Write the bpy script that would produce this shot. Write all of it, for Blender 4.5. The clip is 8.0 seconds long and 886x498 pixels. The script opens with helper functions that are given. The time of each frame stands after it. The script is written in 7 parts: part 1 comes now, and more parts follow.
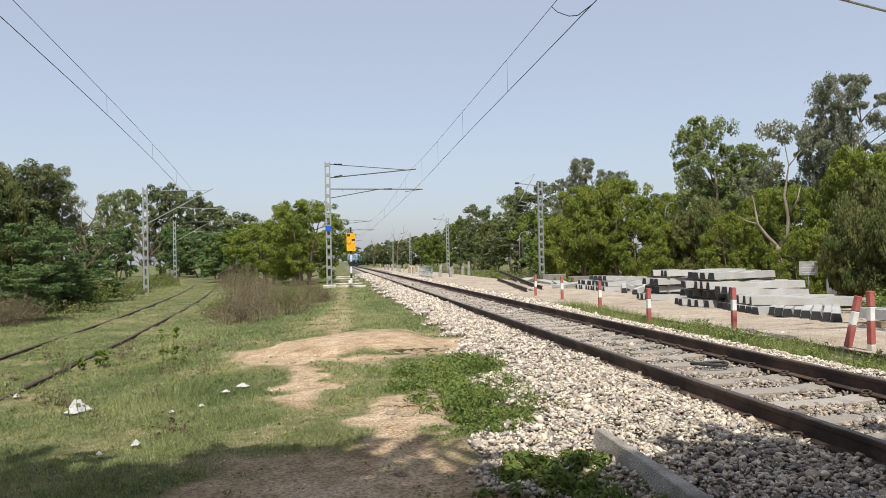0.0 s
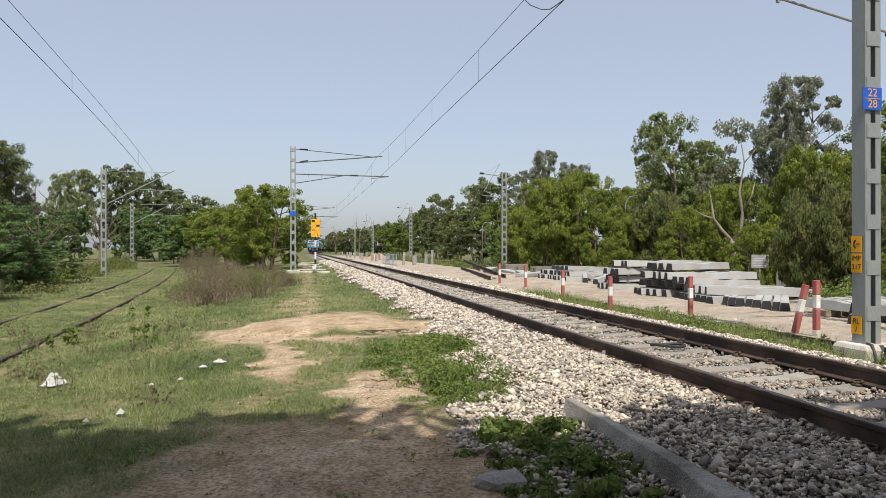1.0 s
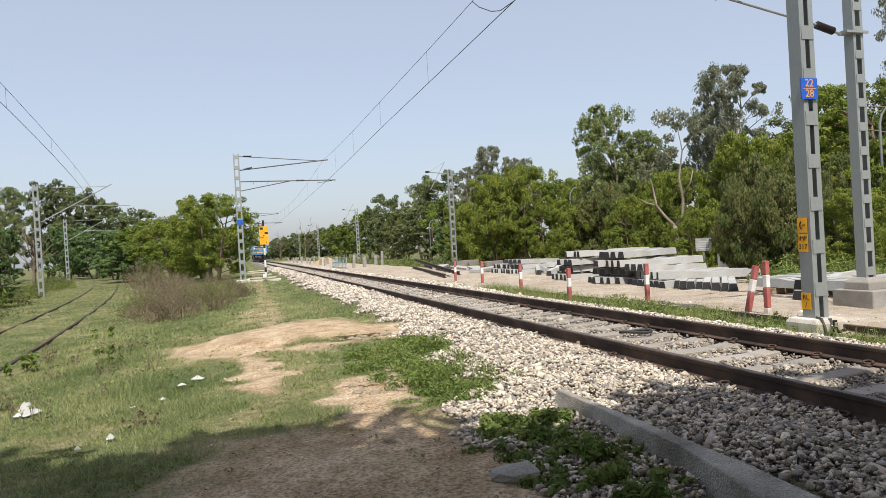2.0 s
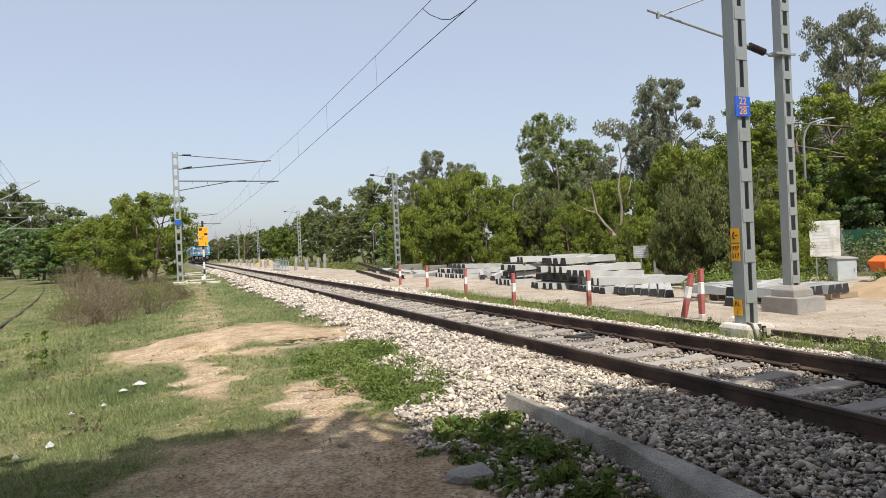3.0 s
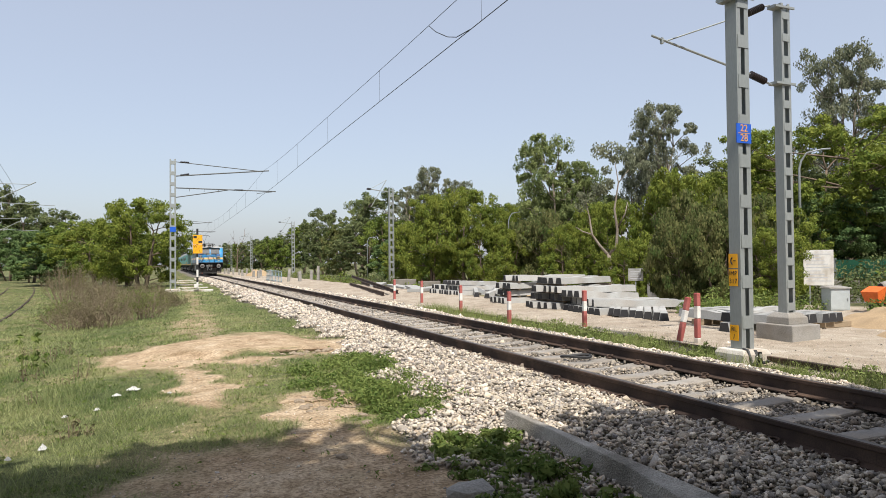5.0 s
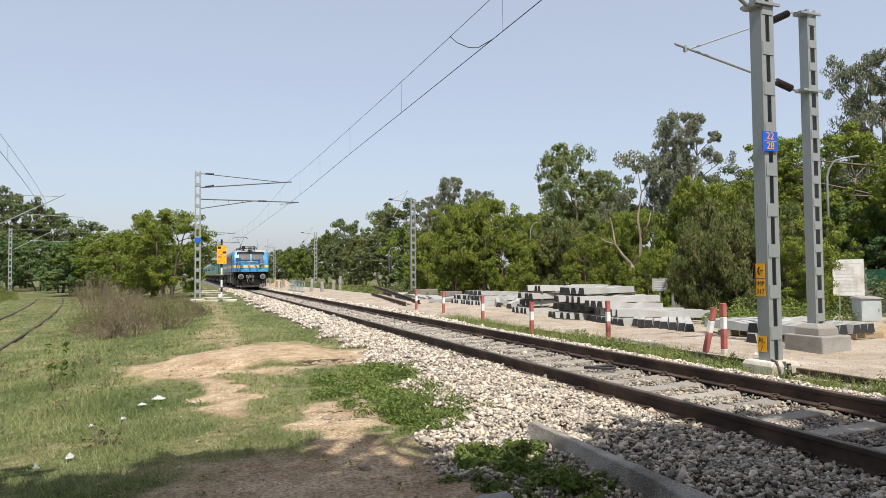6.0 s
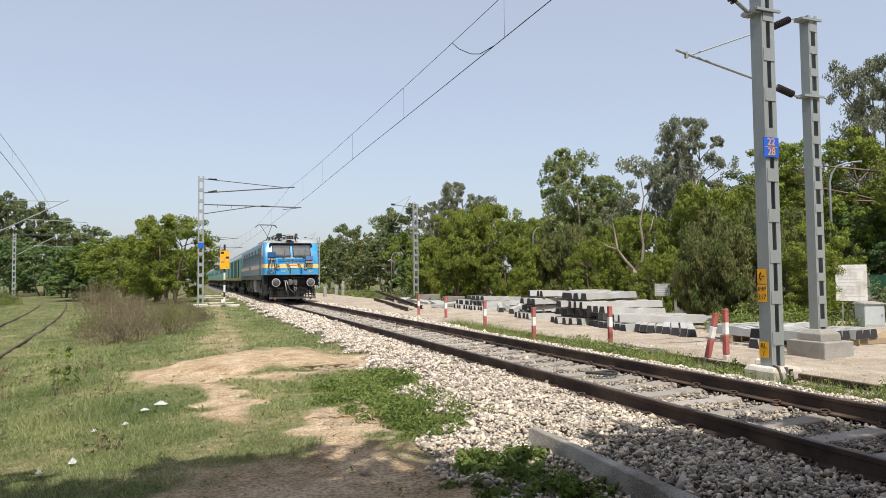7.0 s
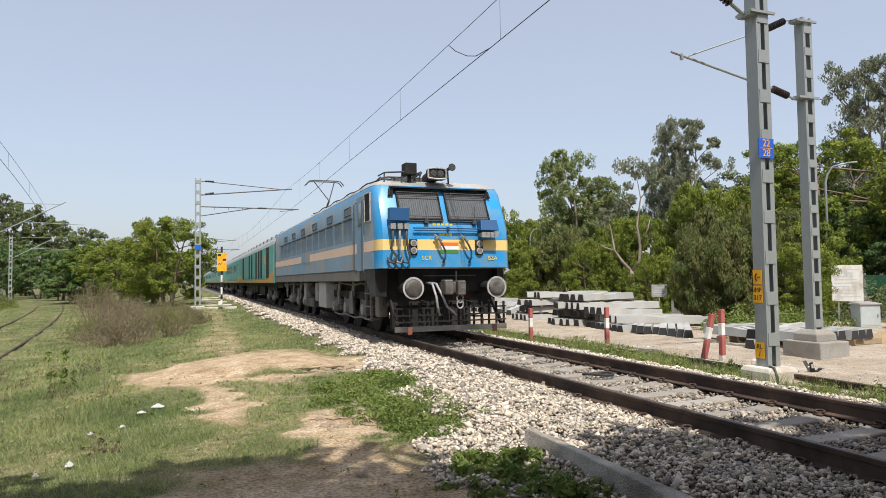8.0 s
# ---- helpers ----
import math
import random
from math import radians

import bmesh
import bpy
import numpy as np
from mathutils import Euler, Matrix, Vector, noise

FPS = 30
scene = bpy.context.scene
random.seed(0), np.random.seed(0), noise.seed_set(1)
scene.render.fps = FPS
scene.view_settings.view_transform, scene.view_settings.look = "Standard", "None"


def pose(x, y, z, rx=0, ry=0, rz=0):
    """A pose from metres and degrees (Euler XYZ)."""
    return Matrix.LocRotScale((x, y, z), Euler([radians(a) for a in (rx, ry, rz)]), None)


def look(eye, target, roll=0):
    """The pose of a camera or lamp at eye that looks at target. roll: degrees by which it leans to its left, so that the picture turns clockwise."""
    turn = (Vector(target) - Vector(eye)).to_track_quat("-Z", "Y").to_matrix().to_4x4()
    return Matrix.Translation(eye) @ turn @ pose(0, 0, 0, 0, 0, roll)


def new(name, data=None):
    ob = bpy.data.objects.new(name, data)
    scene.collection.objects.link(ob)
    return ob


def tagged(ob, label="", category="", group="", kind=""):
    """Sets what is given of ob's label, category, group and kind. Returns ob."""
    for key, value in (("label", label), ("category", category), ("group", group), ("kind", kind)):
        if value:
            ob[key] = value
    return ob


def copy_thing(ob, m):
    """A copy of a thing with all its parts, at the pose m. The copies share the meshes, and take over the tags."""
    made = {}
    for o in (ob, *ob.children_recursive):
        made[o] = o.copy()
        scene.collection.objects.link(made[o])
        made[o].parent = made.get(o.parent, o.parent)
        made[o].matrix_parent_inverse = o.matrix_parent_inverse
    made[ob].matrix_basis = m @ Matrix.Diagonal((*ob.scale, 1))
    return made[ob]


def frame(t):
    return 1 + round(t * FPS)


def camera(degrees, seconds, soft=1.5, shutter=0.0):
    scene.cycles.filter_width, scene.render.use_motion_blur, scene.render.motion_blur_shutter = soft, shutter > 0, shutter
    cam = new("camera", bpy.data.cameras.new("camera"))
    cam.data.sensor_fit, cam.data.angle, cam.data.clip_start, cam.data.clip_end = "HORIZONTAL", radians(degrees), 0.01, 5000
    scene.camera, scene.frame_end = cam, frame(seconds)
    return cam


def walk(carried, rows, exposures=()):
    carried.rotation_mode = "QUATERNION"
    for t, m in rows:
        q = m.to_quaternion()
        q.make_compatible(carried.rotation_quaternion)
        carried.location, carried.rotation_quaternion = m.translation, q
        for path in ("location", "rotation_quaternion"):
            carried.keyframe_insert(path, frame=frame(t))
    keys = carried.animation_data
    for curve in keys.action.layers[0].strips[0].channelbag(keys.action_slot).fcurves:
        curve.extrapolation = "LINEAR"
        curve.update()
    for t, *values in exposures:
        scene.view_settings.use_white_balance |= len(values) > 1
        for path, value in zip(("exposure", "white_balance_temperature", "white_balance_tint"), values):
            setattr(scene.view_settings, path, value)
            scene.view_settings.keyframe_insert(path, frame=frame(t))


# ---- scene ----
# Camera and its walk. X across the track, Y along it, z = 0 on top of the running rails.
cam = camera(67.6, 8.0, 0.6)
PATH = [
    (0, pose(0.85, 0.381, 1.287, 90.905, 1.186, -9.203)),
    (0.5, pose(0.739, 0.345, 1.274, 90.727, 0.404, -11.316)),
    (1, pose(0.618, 0.123, 1.193, 89.967, 0.058, -12.528)),
    (1.5, pose(0.397, 0.07, 1.227, 89.421, 2.65, -15.423)),
    (2, pose(0.221, 0.062, 1.259, 89.673, 3.29, -17.254)),
    (3.5, pose(0.055, -0.008, 1.29, 90.036, 1.772, -24.085)),
    (4, pose(0.012, 0.012, 1.276, 90.688, 1.267, -24.552)),
    (4.5, pose(-0.008, 0.025, 1.27, 90.822, 0.815, -23.858)),
    (6, pose(-0.012, 0.053, 1.27, 92.049, 0.592, -20.977)),
    (6.5, pose(-0.003, 0.024, 1.282, 92.291, 0.639, -20.589)),
    (7, pose(-0.007, 0.021, 1.28, 92.477, 0.585, -20.739)),
    (7.5, pose(-0.007, 0.014, 1.279, 92.712, 0.398, -20.904)),
    (8, pose(0.0, -0.0, 1.284, 92.602, 0.76, -20.948)),
]

walk(cam, PATH, ((0, 0.28), (0.5, 0.30), (1.0, 0.21), (1.5, 0.36), (2.0, 0.36), (8.0, 0.36)))

# World, sun, exposure.
SUN = Vector((-0.07, -0.52, 0.85)).normalized()
world = bpy.data.worlds.new("sky")
scene.world = world
world.use_nodes = True
wn = world.node_tree.nodes
sky = wn.new("ShaderNodeTexSky")
sky.sky_type = "NISHITA"
sky.sun_disc = False
sky.sun_elevation = math.asin(SUN.z)
sky.sun_rotation = math.atan2(SUN.x, SUN.y)
sky.altitude, sky.air_density, sky.dust_density, sky.ozone_density = 200, 1.0, 3.2, 2.0
wn["Background"].inputs["Strength"].default_value = 0.132
haze = wn.new("ShaderNodeMix")   # pale dust haze over the whole sky
haze.data_type = "RGBA"
haze.inputs[0].default_value = 0.45
haze.inputs[7].default_value = (4.7, 4.85, 5.3, 1)
world.node_tree.links.new(sky.outputs[0], haze.inputs[6])
world.node_tree.links.new(haze.outputs[2], wn["Background"].inputs["Color"])
sun = new("sun", bpy.data.lights.new("sun", "SUN"))
sun.data.energy, sun.data.angle, sun.data.color = 4.3, radians(0.6), (1.0, 0.955, 0.88)
sun.matrix_world = look(SUN * 60, (0, 0, 0))


# ---- materials ----
def mat(name, color, rough=0.7, metal=0.0, var=0.25, scale=6.0, fine=60.0, bump=0.15, dist=0.01, spec=0.4, dirt=None, dirt_amount=0.5,
        dirt_scale=1.5, rand="", rand_amount=0.0, streak=1.0):
    """A surface with variation at two scales, an optional second colour of dirt in patches, and relief."""
    m = bpy.data.materials.new(name)
    m.use_nodes = True
    n, l = m.node_tree.nodes, m.node_tree.links
    b = n["Principled BSDF"]
    b.inputs["Roughness"].default_value, b.inputs["Metallic"].default_value = rough, metal
    b.inputs["Specular IOR Level"].default_value = spec
    tc = n.new("ShaderNodeTexCoord")
    src = tc.outputs["Object"]
    if streak != 1.0:
        mp = n.new("ShaderNodeMapping")
        mp.inputs["Scale"].default_value = (1, 1, streak)
        l.new(src, mp.inputs["Vector"])
        src = mp.outputs[0]

    def noise_node(s, detail):
        t = n.new("ShaderNodeTexNoise")
        t.inputs["Scale"].default_value, t.inputs["Detail"].default_value = s, detail
        l.new(src, t.inputs["Vector"])
        return t.outputs["Fac"]

    big, small = noise_node(scale, 4), noise_node(fine, 3)
    add = n.new("ShaderNodeMath")
    add.operation = "ADD"
    l.new(big, add.inputs[0]), l.new(small, add.inputs[1])
    rng = n.new("ShaderNodeMapRange")
    rng.inputs["From Min"].default_value, rng.inputs["From Max"].default_value = 0.65, 1.35
    rng.inputs["To Min"].default_value, rng.inputs["To Max"].default_value = 1 - var, 1 + var
    l.new(add.outputs[0], rng.inputs["Value"])
    value = rng.outputs[0]
    if rand:
        if rand == "island":
            r = n.new("ShaderNodeNewGeometry").outputs["Random Per Island"]
        else:
            r = n.new("ShaderNodeObjectInfo").outputs["Random"]
        rr = n.new("ShaderNodeMapRange")
        rr.inputs["To Min"].default_value, rr.inputs["To Max"].default_value = 1 - rand_amount, 1 + rand_amount
        l.new(r, rr.inputs["Value"])
        mu = n.new("ShaderNodeMath")
        mu.operation = "MULTIPLY"
        l.new(value, mu.inputs[0]), l.new(rr.outputs[0], mu.inputs[1])
        value = mu.outputs[0]
    base = n.new("ShaderNodeRGB")
    base.outputs[0].default_value = (*color, 1)
    col = base.outputs[0]
    if dirt:
        dn = noise_node(dirt_scale, 6)
        dr = n.new("ShaderNodeMapRange")
        dr.inputs["From Min"].default_value, dr.inputs["From Max"].default_value = 0.62 - dirt_amount * 0.35, 0.78 - dirt_amount * 0.25
        l.new(dn, dr.inputs["Value"])
        mx = n.new("ShaderNodeMix")
        mx.data_type = "RGBA"
        l.new(dr.outputs[0], mx.inputs[0]), l.new(col, mx.inputs[6])
        mx.inputs[7].default_value = (*dirt, 1)
        col = mx.outputs[2]
    vm = n.new("ShaderNodeVectorMath")
    vm.operation = "SCALE"
    l.new(col, vm.inputs[0]), l.new(value, vm.inputs["Scale"])
    l.new(vm.outputs[0], b.inputs["Base Color"])
    if bump:
        bp = n.new("ShaderNodeBump")
        bp.inputs["Strength"].default_value, bp.inputs["Distance"].default_value = bump, dist
        l.new(add.outputs[0], bp.inputs["Height"])
        l.new(bp.outputs[0], b.inputs["Normal"])
    return m


def leaf_mat(name, color, second, trans=0.20):
    """Leaves: two tints mixed by leaf, light passing through."""
    m = bpy.data.materials.new(name)
    m.use_nodes = True
    n, l = m.node_tree.nodes, m.node_tree.links
    b = n["Principled BSDF"]
    b.inputs["Roughness"].default_value, b.inputs["Specular IOR Level"].default_value = 0.7, 0.12
    g = n.new("ShaderNodeNewGeometry")
    mx = n.new("ShaderNodeMix")
    mx.data_type = "RGBA"
    tc = n.new("ShaderNodeTexCoord")
    nz = n.new("ShaderNodeTexNoise")
    nz.inputs["Scale"].default_value, nz.inputs["Detail"].default_value = 0.6, 2
    l.new(tc.outputs["Object"], nz.inputs["Vector"])
    av = n.new("ShaderNodeMath")
    av.operation = "MULTIPLY_ADD"
    l.new(g.outputs["Random Per Island"], av.inputs[0])
    av.inputs[1].default_value = 0.6
    sb = n.new("ShaderNodeMath")
    sb.operation = "MULTIPLY_ADD"
    l.new(nz.outputs["Fac"], sb.inputs[0])
    sb.inputs[1].default_value, sb.inputs[2].default_value = 1.6, -0.6
    l.new(sb.outputs[0], av.inputs[2])
    av.use_clamp = True
    l.new(av.outputs[0], mx.inputs[0])
    mx.inputs[6].default_value, mx.inputs[7].default_value = (*color, 1), (*second, 1)
    l.new(mx.outputs[2], b.inputs["Base Color"])
    t = n.new("ShaderNodeBsdfTranslucent")
    l.new(mx.outputs[2], t.inputs["Color"])
    s = n.new("ShaderNodeMixShader")
    s.inputs[0].default_value = trans
    l.new(b.outputs[0], s.inputs[1]), l.new(t.outputs[0], s.inputs[2])
    l.new(s.outputs[0], n["Material Output"].inputs["Surface"])
    return m


M = {
    "rail": mat("rusty_rail", (0.042, 0.027, 0.021), 0.75, 0.1, 0.35, 8, 90, 0.2, 0.003, dirt=(0.105, 0.067, 0.047), dirt_amount=0.5),
    "rail_top": mat("worn_rail_head", (0.14, 0.115, 0.10), 0.45, 0.7, 0.2, 3, 60, 0.05, 0.001),
    "clip": mat("rail_clip", (0.09, 0.06, 0.045), 0.7, 0.3, 0.3, 20, 90),
    "sleeper": mat("concrete_sleeper", (0.29, 0.27, 0.245), 0.9, 0, 0.22, 3, 50, 0.35, 0.006, dirt=(0.27, 0.23, 0.185), dirt_amount=0.6, rand="object", rand_amount=0.15),
    "new_sleeper": mat("clean_concrete", (0.345, 0.345, 0.33), 0.85, 0, 0.16, 2, 40, 0.2, 0.004, dirt=(0.33, 0.31, 0.28), dirt_amount=0.45, rand="object", rand_amount=0.08),
    "rubber": mat("black_rubber_pad", (0.03, 0.03, 0.032), 0.7, 0, 0.2, 6, 40),
    "concrete": mat("grey_concrete", (0.31, 0.295, 0.27), 0.9, 0, 0.28, 2.5, 60, 0.7, 0.012, dirt=(0.22, 0.20, 0.17), dirt_amount=0.5),
    "pale_concrete": mat("whitewashed_concrete", (0.62, 0.59, 0.53), 0.9, 0, 0.15, 3, 40, 0.4, 0.01, dirt=(0.40, 0.34, 0.27), dirt_amount=0.5),
    "steel": mat("galvanised_steel", (0.30, 0.32, 0.31), 0.55, 0.35, 0.10, 1.5, 40, 0.06, 0.002, dirt=(0.27, 0.28, 0.275), dirt_amount=0.4, streak=0.25),
    "wire": mat("dark_wire", (0.05, 0.05, 0.05), 0.6, 0.4, 0.1, 5, 20, 0),
    "insulator": mat("insulator_porcelain", (0.028, 0.02, 0.018), 0.3, 0, 0.2, 10, 60, 0.02),
    "red": mat("faded_red_paint", (0.36, 0.085, 0.075), 0.7, 0, 0.2, 5, 60, 0.2, 0.004, dirt=(0.40, 0.17, 0.145), dirt_amount=0.6),
    "white": mat("white_paint", (0.72, 0.70, 0.66), 0.7, 0, 0.12, 5, 60, 0.2, 0.004, dirt=(0.50, 0.45, 0.38), dirt_amount=0.45),
    "black": mat("black_paint", (0.02, 0.02, 0.02), 0.6, 0, 0.2, 5, 50),
    "yellow": mat("amber_board", (0.85, 0.40, 0.012), 0.55, 0, 0.06, 4, 30, 0.02),
    "blue_sign": mat("blue_enamel", (0.015, 0.10, 0.52), 0.45, 0, 0.08, 4, 30, 0.02),
    "orange_text": mat("orange_lettering", (0.80, 0.36, 0.04), 0.6, 0, 0.05, 4, 30, 0),
    "bark": mat("bark", (0.16, 0.12, 0.085), 0.95, 0, 0.35, 3, 25, 0.6, 0.03),
    "pale_bark": mat("pale_bark", (0.25, 0.21, 0.165), 0.9, 0, 0.35, 1.2, 14, 0.4, 0.02, dirt=(0.20, 0.16, 0.12), dirt_amount=0.55),
    "twig": mat("dry_twig", (0.20, 0.155, 0.105), 0.95, 0, 0.3, 5, 30, 0, rand="island", rand_amount=0.4),
    "leaf": leaf_mat("mid_green_leaf", (0.070, 0.118, 0.024), (0.205, 0.245, 0.050), 0.26),
    "leaf_bright": leaf_mat("bright_green_leaf", (0.078, 0.128, 0.022), (0.255, 0.280, 0.052), 0.28),
    # leaf_dark is lightened to paint distance haze into the far woods
    "leaf_dark": leaf_mat("dark_green_leaf", (0.058, 0.086, 0.032), (0.170, 0.188, 0.080)),
    "leaf_thorn": leaf_mat("feathery_thorn_leaf", (0.050, 0.095, 0.032), (0.150, 0.205, 0.072)),
    "leaf_grey": leaf_mat("grey_green_leaf", (0.125, 0.145, 0.090), (0.265, 0.270, 0.175), 0.28),
    "leaf_brown": leaf_mat("green_leaf_with_brown_pods", (0.052, 0.088, 0.023), (0.190, 0.180, 0.070)),
    "leaf_dry": leaf_mat("dry_brown_leaf", (0.115, 0.105, 0.050), (0.195, 0.165, 0.095), 0.2),
    "leaf_pale": leaf_mat("pale_green_leaf", (0.100, 0.145, 0.050), (0.270, 0.300, 0.115), 0.28),
    "grass": leaf_mat("grass_blade", (0.112, 0.172, 0.056), (0.430, 0.440, 0.205), 0.36),
    "wisp": leaf_mat("wispy_weed_leaf", (0.150, 0.205, 0.055), (0.300, 0.320, 0.120), 0.3),
    "weed": leaf_mat("weed_leaf", (0.072, 0.128, 0.028), (0.275, 0.320, 0.095), 0.36),
}


# ---- mesh tools ----
class Shape:
    """Collects faces; each call adds a closed form."""

    def __init__(self):
        self.v, self.f, self.m, self.slot = [], [], [], 0

    def add(self, verts, faces):
        k = len(self.v)
        self.v += [tuple(p) for p in verts]
        for q in faces:
            self.f.append([k + i for i in q])
            self.m.append(self.slot)
        return self

    def box(self, x0, x1, y0, y1, z0, z1):
        return self.hexa([(x0, y0, z0), (x1, y0, z0), (x1, y1, z0), (x0, y1, z0), (x0, y0, z1), (x1, y0, z1), (x1, y1, z1), (x0, y1, z1)])

    def hexa(self, p):
        return self.add(p, [(3, 2, 1, 0), (4, 5, 6, 7), (0, 1, 5, 4), (1, 2, 6, 5), (2, 3, 7, 6), (3, 0, 4, 7)])

    def beam(self, a, b, w, h, up=(0, 0, 1)):
        a, b = Vector(a), Vector(b)
        d = (b - a).normalized()
        s = d.cross(Vector(up))
        if s.length < 1e-4:
            s = d.cross(Vector((1, 0, 0)))
        s.normalize()
        u = s.cross(d)
        c = [(-w / 2, -h / 2), (w / 2, -h / 2), (w / 2, h / 2), (-w / 2, h / 2)]
        return self.add([a + s * i + u * j for i, j in c] + [b + s * i + u * j for i, j in c],
                        [(3, 2, 1, 0), (4, 5, 6, 7), (0, 1, 5, 4), (1, 2, 6, 5), (2, 3, 7, 6), (3, 0, 4, 7)])

    def tube(self, pts, radii, n=8, caps=True):
        pts = [Vector(p) for p in pts]
        if not isinstance(radii, (list, tuple)):
            radii = [radii] * len(pts)
        rings, prev = [], None
        for i, p in enumerate(pts):
            d = (pts[min(i + 1, len(pts) - 1)] - pts[max(i - 1, 0)]).normalized()
            s = prev - d * prev.dot(d) if prev is not None else d.orthogonal()
            if s.length < 1e-5:
                s = d.orthogonal()
            s.normalize()
            prev = s
            u = d.cross(s)
            rings += [p + (s * math.cos(2 * math.pi * k / n) + u * math.sin(2 * math.pi * k / n)) * radii[i] for k in range(n)]
        faces = [(r * n + k, r * n + (k + 1) % n, (r + 1) * n + (k + 1) % n, (r + 1) * n + k) for r in range(len(pts) - 1) for k in range(n)]
        if caps:
            faces += [tuple(range(n - 1, -1, -1)), tuple(range((len(pts) - 1) * n, len(pts) * n))]
        return self.add(rings, faces)

    def sweep(self, outline, stations, caps=True):
        """outline: (x, z) loop; stations: matrices, between which it is drawn out."""
        n = len(outline)
        v = [m @ Vector((x, 0, z)) for m in stations for x, z in outline]
        f = [(r * n + k, r * n + (k + 1) % n, (r + 1) * n + (k + 1) % n, (r + 1) * n + k) for r in range(len(stations) - 1) for k in range(n)]
        if caps:
            f += [tuple(range(n - 1, -1, -1)), tuple(range((len(stations) - 1) * n, len(stations) * n))]
        return self.add(v, f)

    def loft(self, loops, caps=True):
        n = len(loops[0])
        f = [(r * n + k, r * n + (k + 1) % n, (r + 1) * n + (k + 1) % n, (r + 1) * n + k) for r in range(len(loops) - 1) for k in range(n)]
        if caps:
            f += [tuple(range(n - 1, -1, -1)), tuple(range((len(loops) - 1) * n, len(loops) * n))]
        return self.add([p for lo in loops for p in lo], f)

    def data(self, name, mats, smooth=False):
        me = bpy.data.meshes.new(name)
        me.from_pydata(self.v, [], self.f)
        for m in (mats if isinstance(mats, (list, tuple)) else [mats]):
            me.materials.append(m)
        me.polygons.foreach_set("material_index", self.m)
        bm = bmesh.new()
        bm.from_mesh(me)
        bmesh.ops.recalc_face_normals(bm, faces=bm.faces)
        bm.to_mesh(me)
        bm.free()
        if smooth:
            me.shade_smooth()
        return me


def part(name, shape, material, parent=None, label="", smooth=False, bevel=0.0, m=None):
    """Links a shape (or mesh data) as one mesh object under a thing or a part."""
    me = shape.data(name, material, smooth) if isinstance(shape, Shape) else shape
    ob = new(name, me)
    if parent:
        ob.parent = parent
    if m is not None:
        ob.matrix_basis = m
    if label:
        ob["label"] = label
    if bevel:
        b = ob.modifiers.new("bevel", "BEVEL")
        b.width, b.segments, b.limit_method = bevel, 2, "ANGLE"
    return ob


def cloud(name, verts, tris, material):
    """A mesh straight from arrays: verts (n, 3), faces (k, 3 or 4)."""
    me = bpy.data.meshes.new(name)
    verts, tris = np.asarray(verts, dtype=np.float32), np.asarray(tris, dtype=np.int32)
    k = tris.shape[1]
    me.vertices.add(len(verts)), me.loops.add(tris.size), me.polygons.add(len(tris))
    me.vertices.foreach_set("co", verts.ravel())
    me.loops.foreach_set("vertex_index", tris.ravel())
    me.polygons.foreach_set("loop_start", np.arange(0, tris.size, k, dtype=np.int32))
    me.update(calc_edges=True)
    me.materials.append(material)
    return me


def smooth01(x, a, b):
    t = np.clip((np.asarray(x, dtype=float) - a) / (b - a), 0, 1)
    return t * t * (3 - 2 * t)


rng = np.random.default_rng(7)
_wa = rng.uniform(0, 6.28, (40,))
_wd = rng.uniform(0, 6.28, (40,))


def wob(x, y, size, seed=0):
    """A cheap smooth noise of about -1 to 1, with waves of that size in metres."""
    out = 0
    for k in range(6):
        i = (seed * 5 + k) % 40
        q = 2 * math.pi / (size * (0.55 + 0.19 * k))
        out = out + np.sin((np.cos(_wd[i]) * x + np.sin(_wd[i]) * y) * q + _wa[i] + seed)
    return out / 3.2


# ---- lines of the place ----
TRACK, HALF = 5.34, 0.8715   # the running line and half its rail spacing


def track_x(y):
    return TRACK + np.maximum(0, np.asarray(y, dtype=float) - 180) ** 2 / 1300


def track_pose(y, z=0.0):
    slope = max(0, y - 180) / 650
    return pose(float(track_x(y)), y, z, 0, 0, -math.degrees(math.atan(slope)))


def siding_x(y):
    y = np.asarray(y, dtype=float)
    return -3.95 - 0.045 * y - 0.001 * y ** 2


def ground_z(x, y):
    x, y = np.asarray(x, dtype=float), np.asarray(y, dtype=float)
    off = x - (track_x(y) - TRACK)
    z = -0.50 + 0.22 * smooth01(off, -3.0, 1.2)
    z = z + 0.08 * smooth01(off, 2.3, 3.9)
    z = z - 0.05 * smooth01(off, 6.9, 7.8)
    z = z - 0.065 * smooth01(off, TRACK - 0.92, TRACK - 0.72) * (1 - smooth01(off, TRACK + 0.72, TRACK + 0.92))
    z = z - 0.07 * smooth01(off, 7.1, 7.5) * (1 - smooth01(off, 8.40, 8.48)) * (1 - smooth01(y, 16, 20))
    z = z - 0.85 * smooth01(off, 12.5, 17) * smooth01(y, 14, 24)
    z = z + (0.03 * wob(x, y, 3.1, 1) + 0.012 * wob(x, y, 0.9, 2)) * (1 - smooth01(off, 2.4, 3.4) * (1 - smooth01(off, 7.2, 8.5)))
    return z


def ell(x, y, cx, cy, rx, ry, rot=0.0, soft=0.35):
    c, s = math.cos(rot), math.sin(rot)
    u, w = (x - cx) * c + (y - cy) * s, -(x - cx) * s + (y - cy) * c
    d = np.sqrt((u / rx) ** 2 + (w / ry) ** 2)
    return 1 - smooth01(d, 1 - soft, 1 + soft)


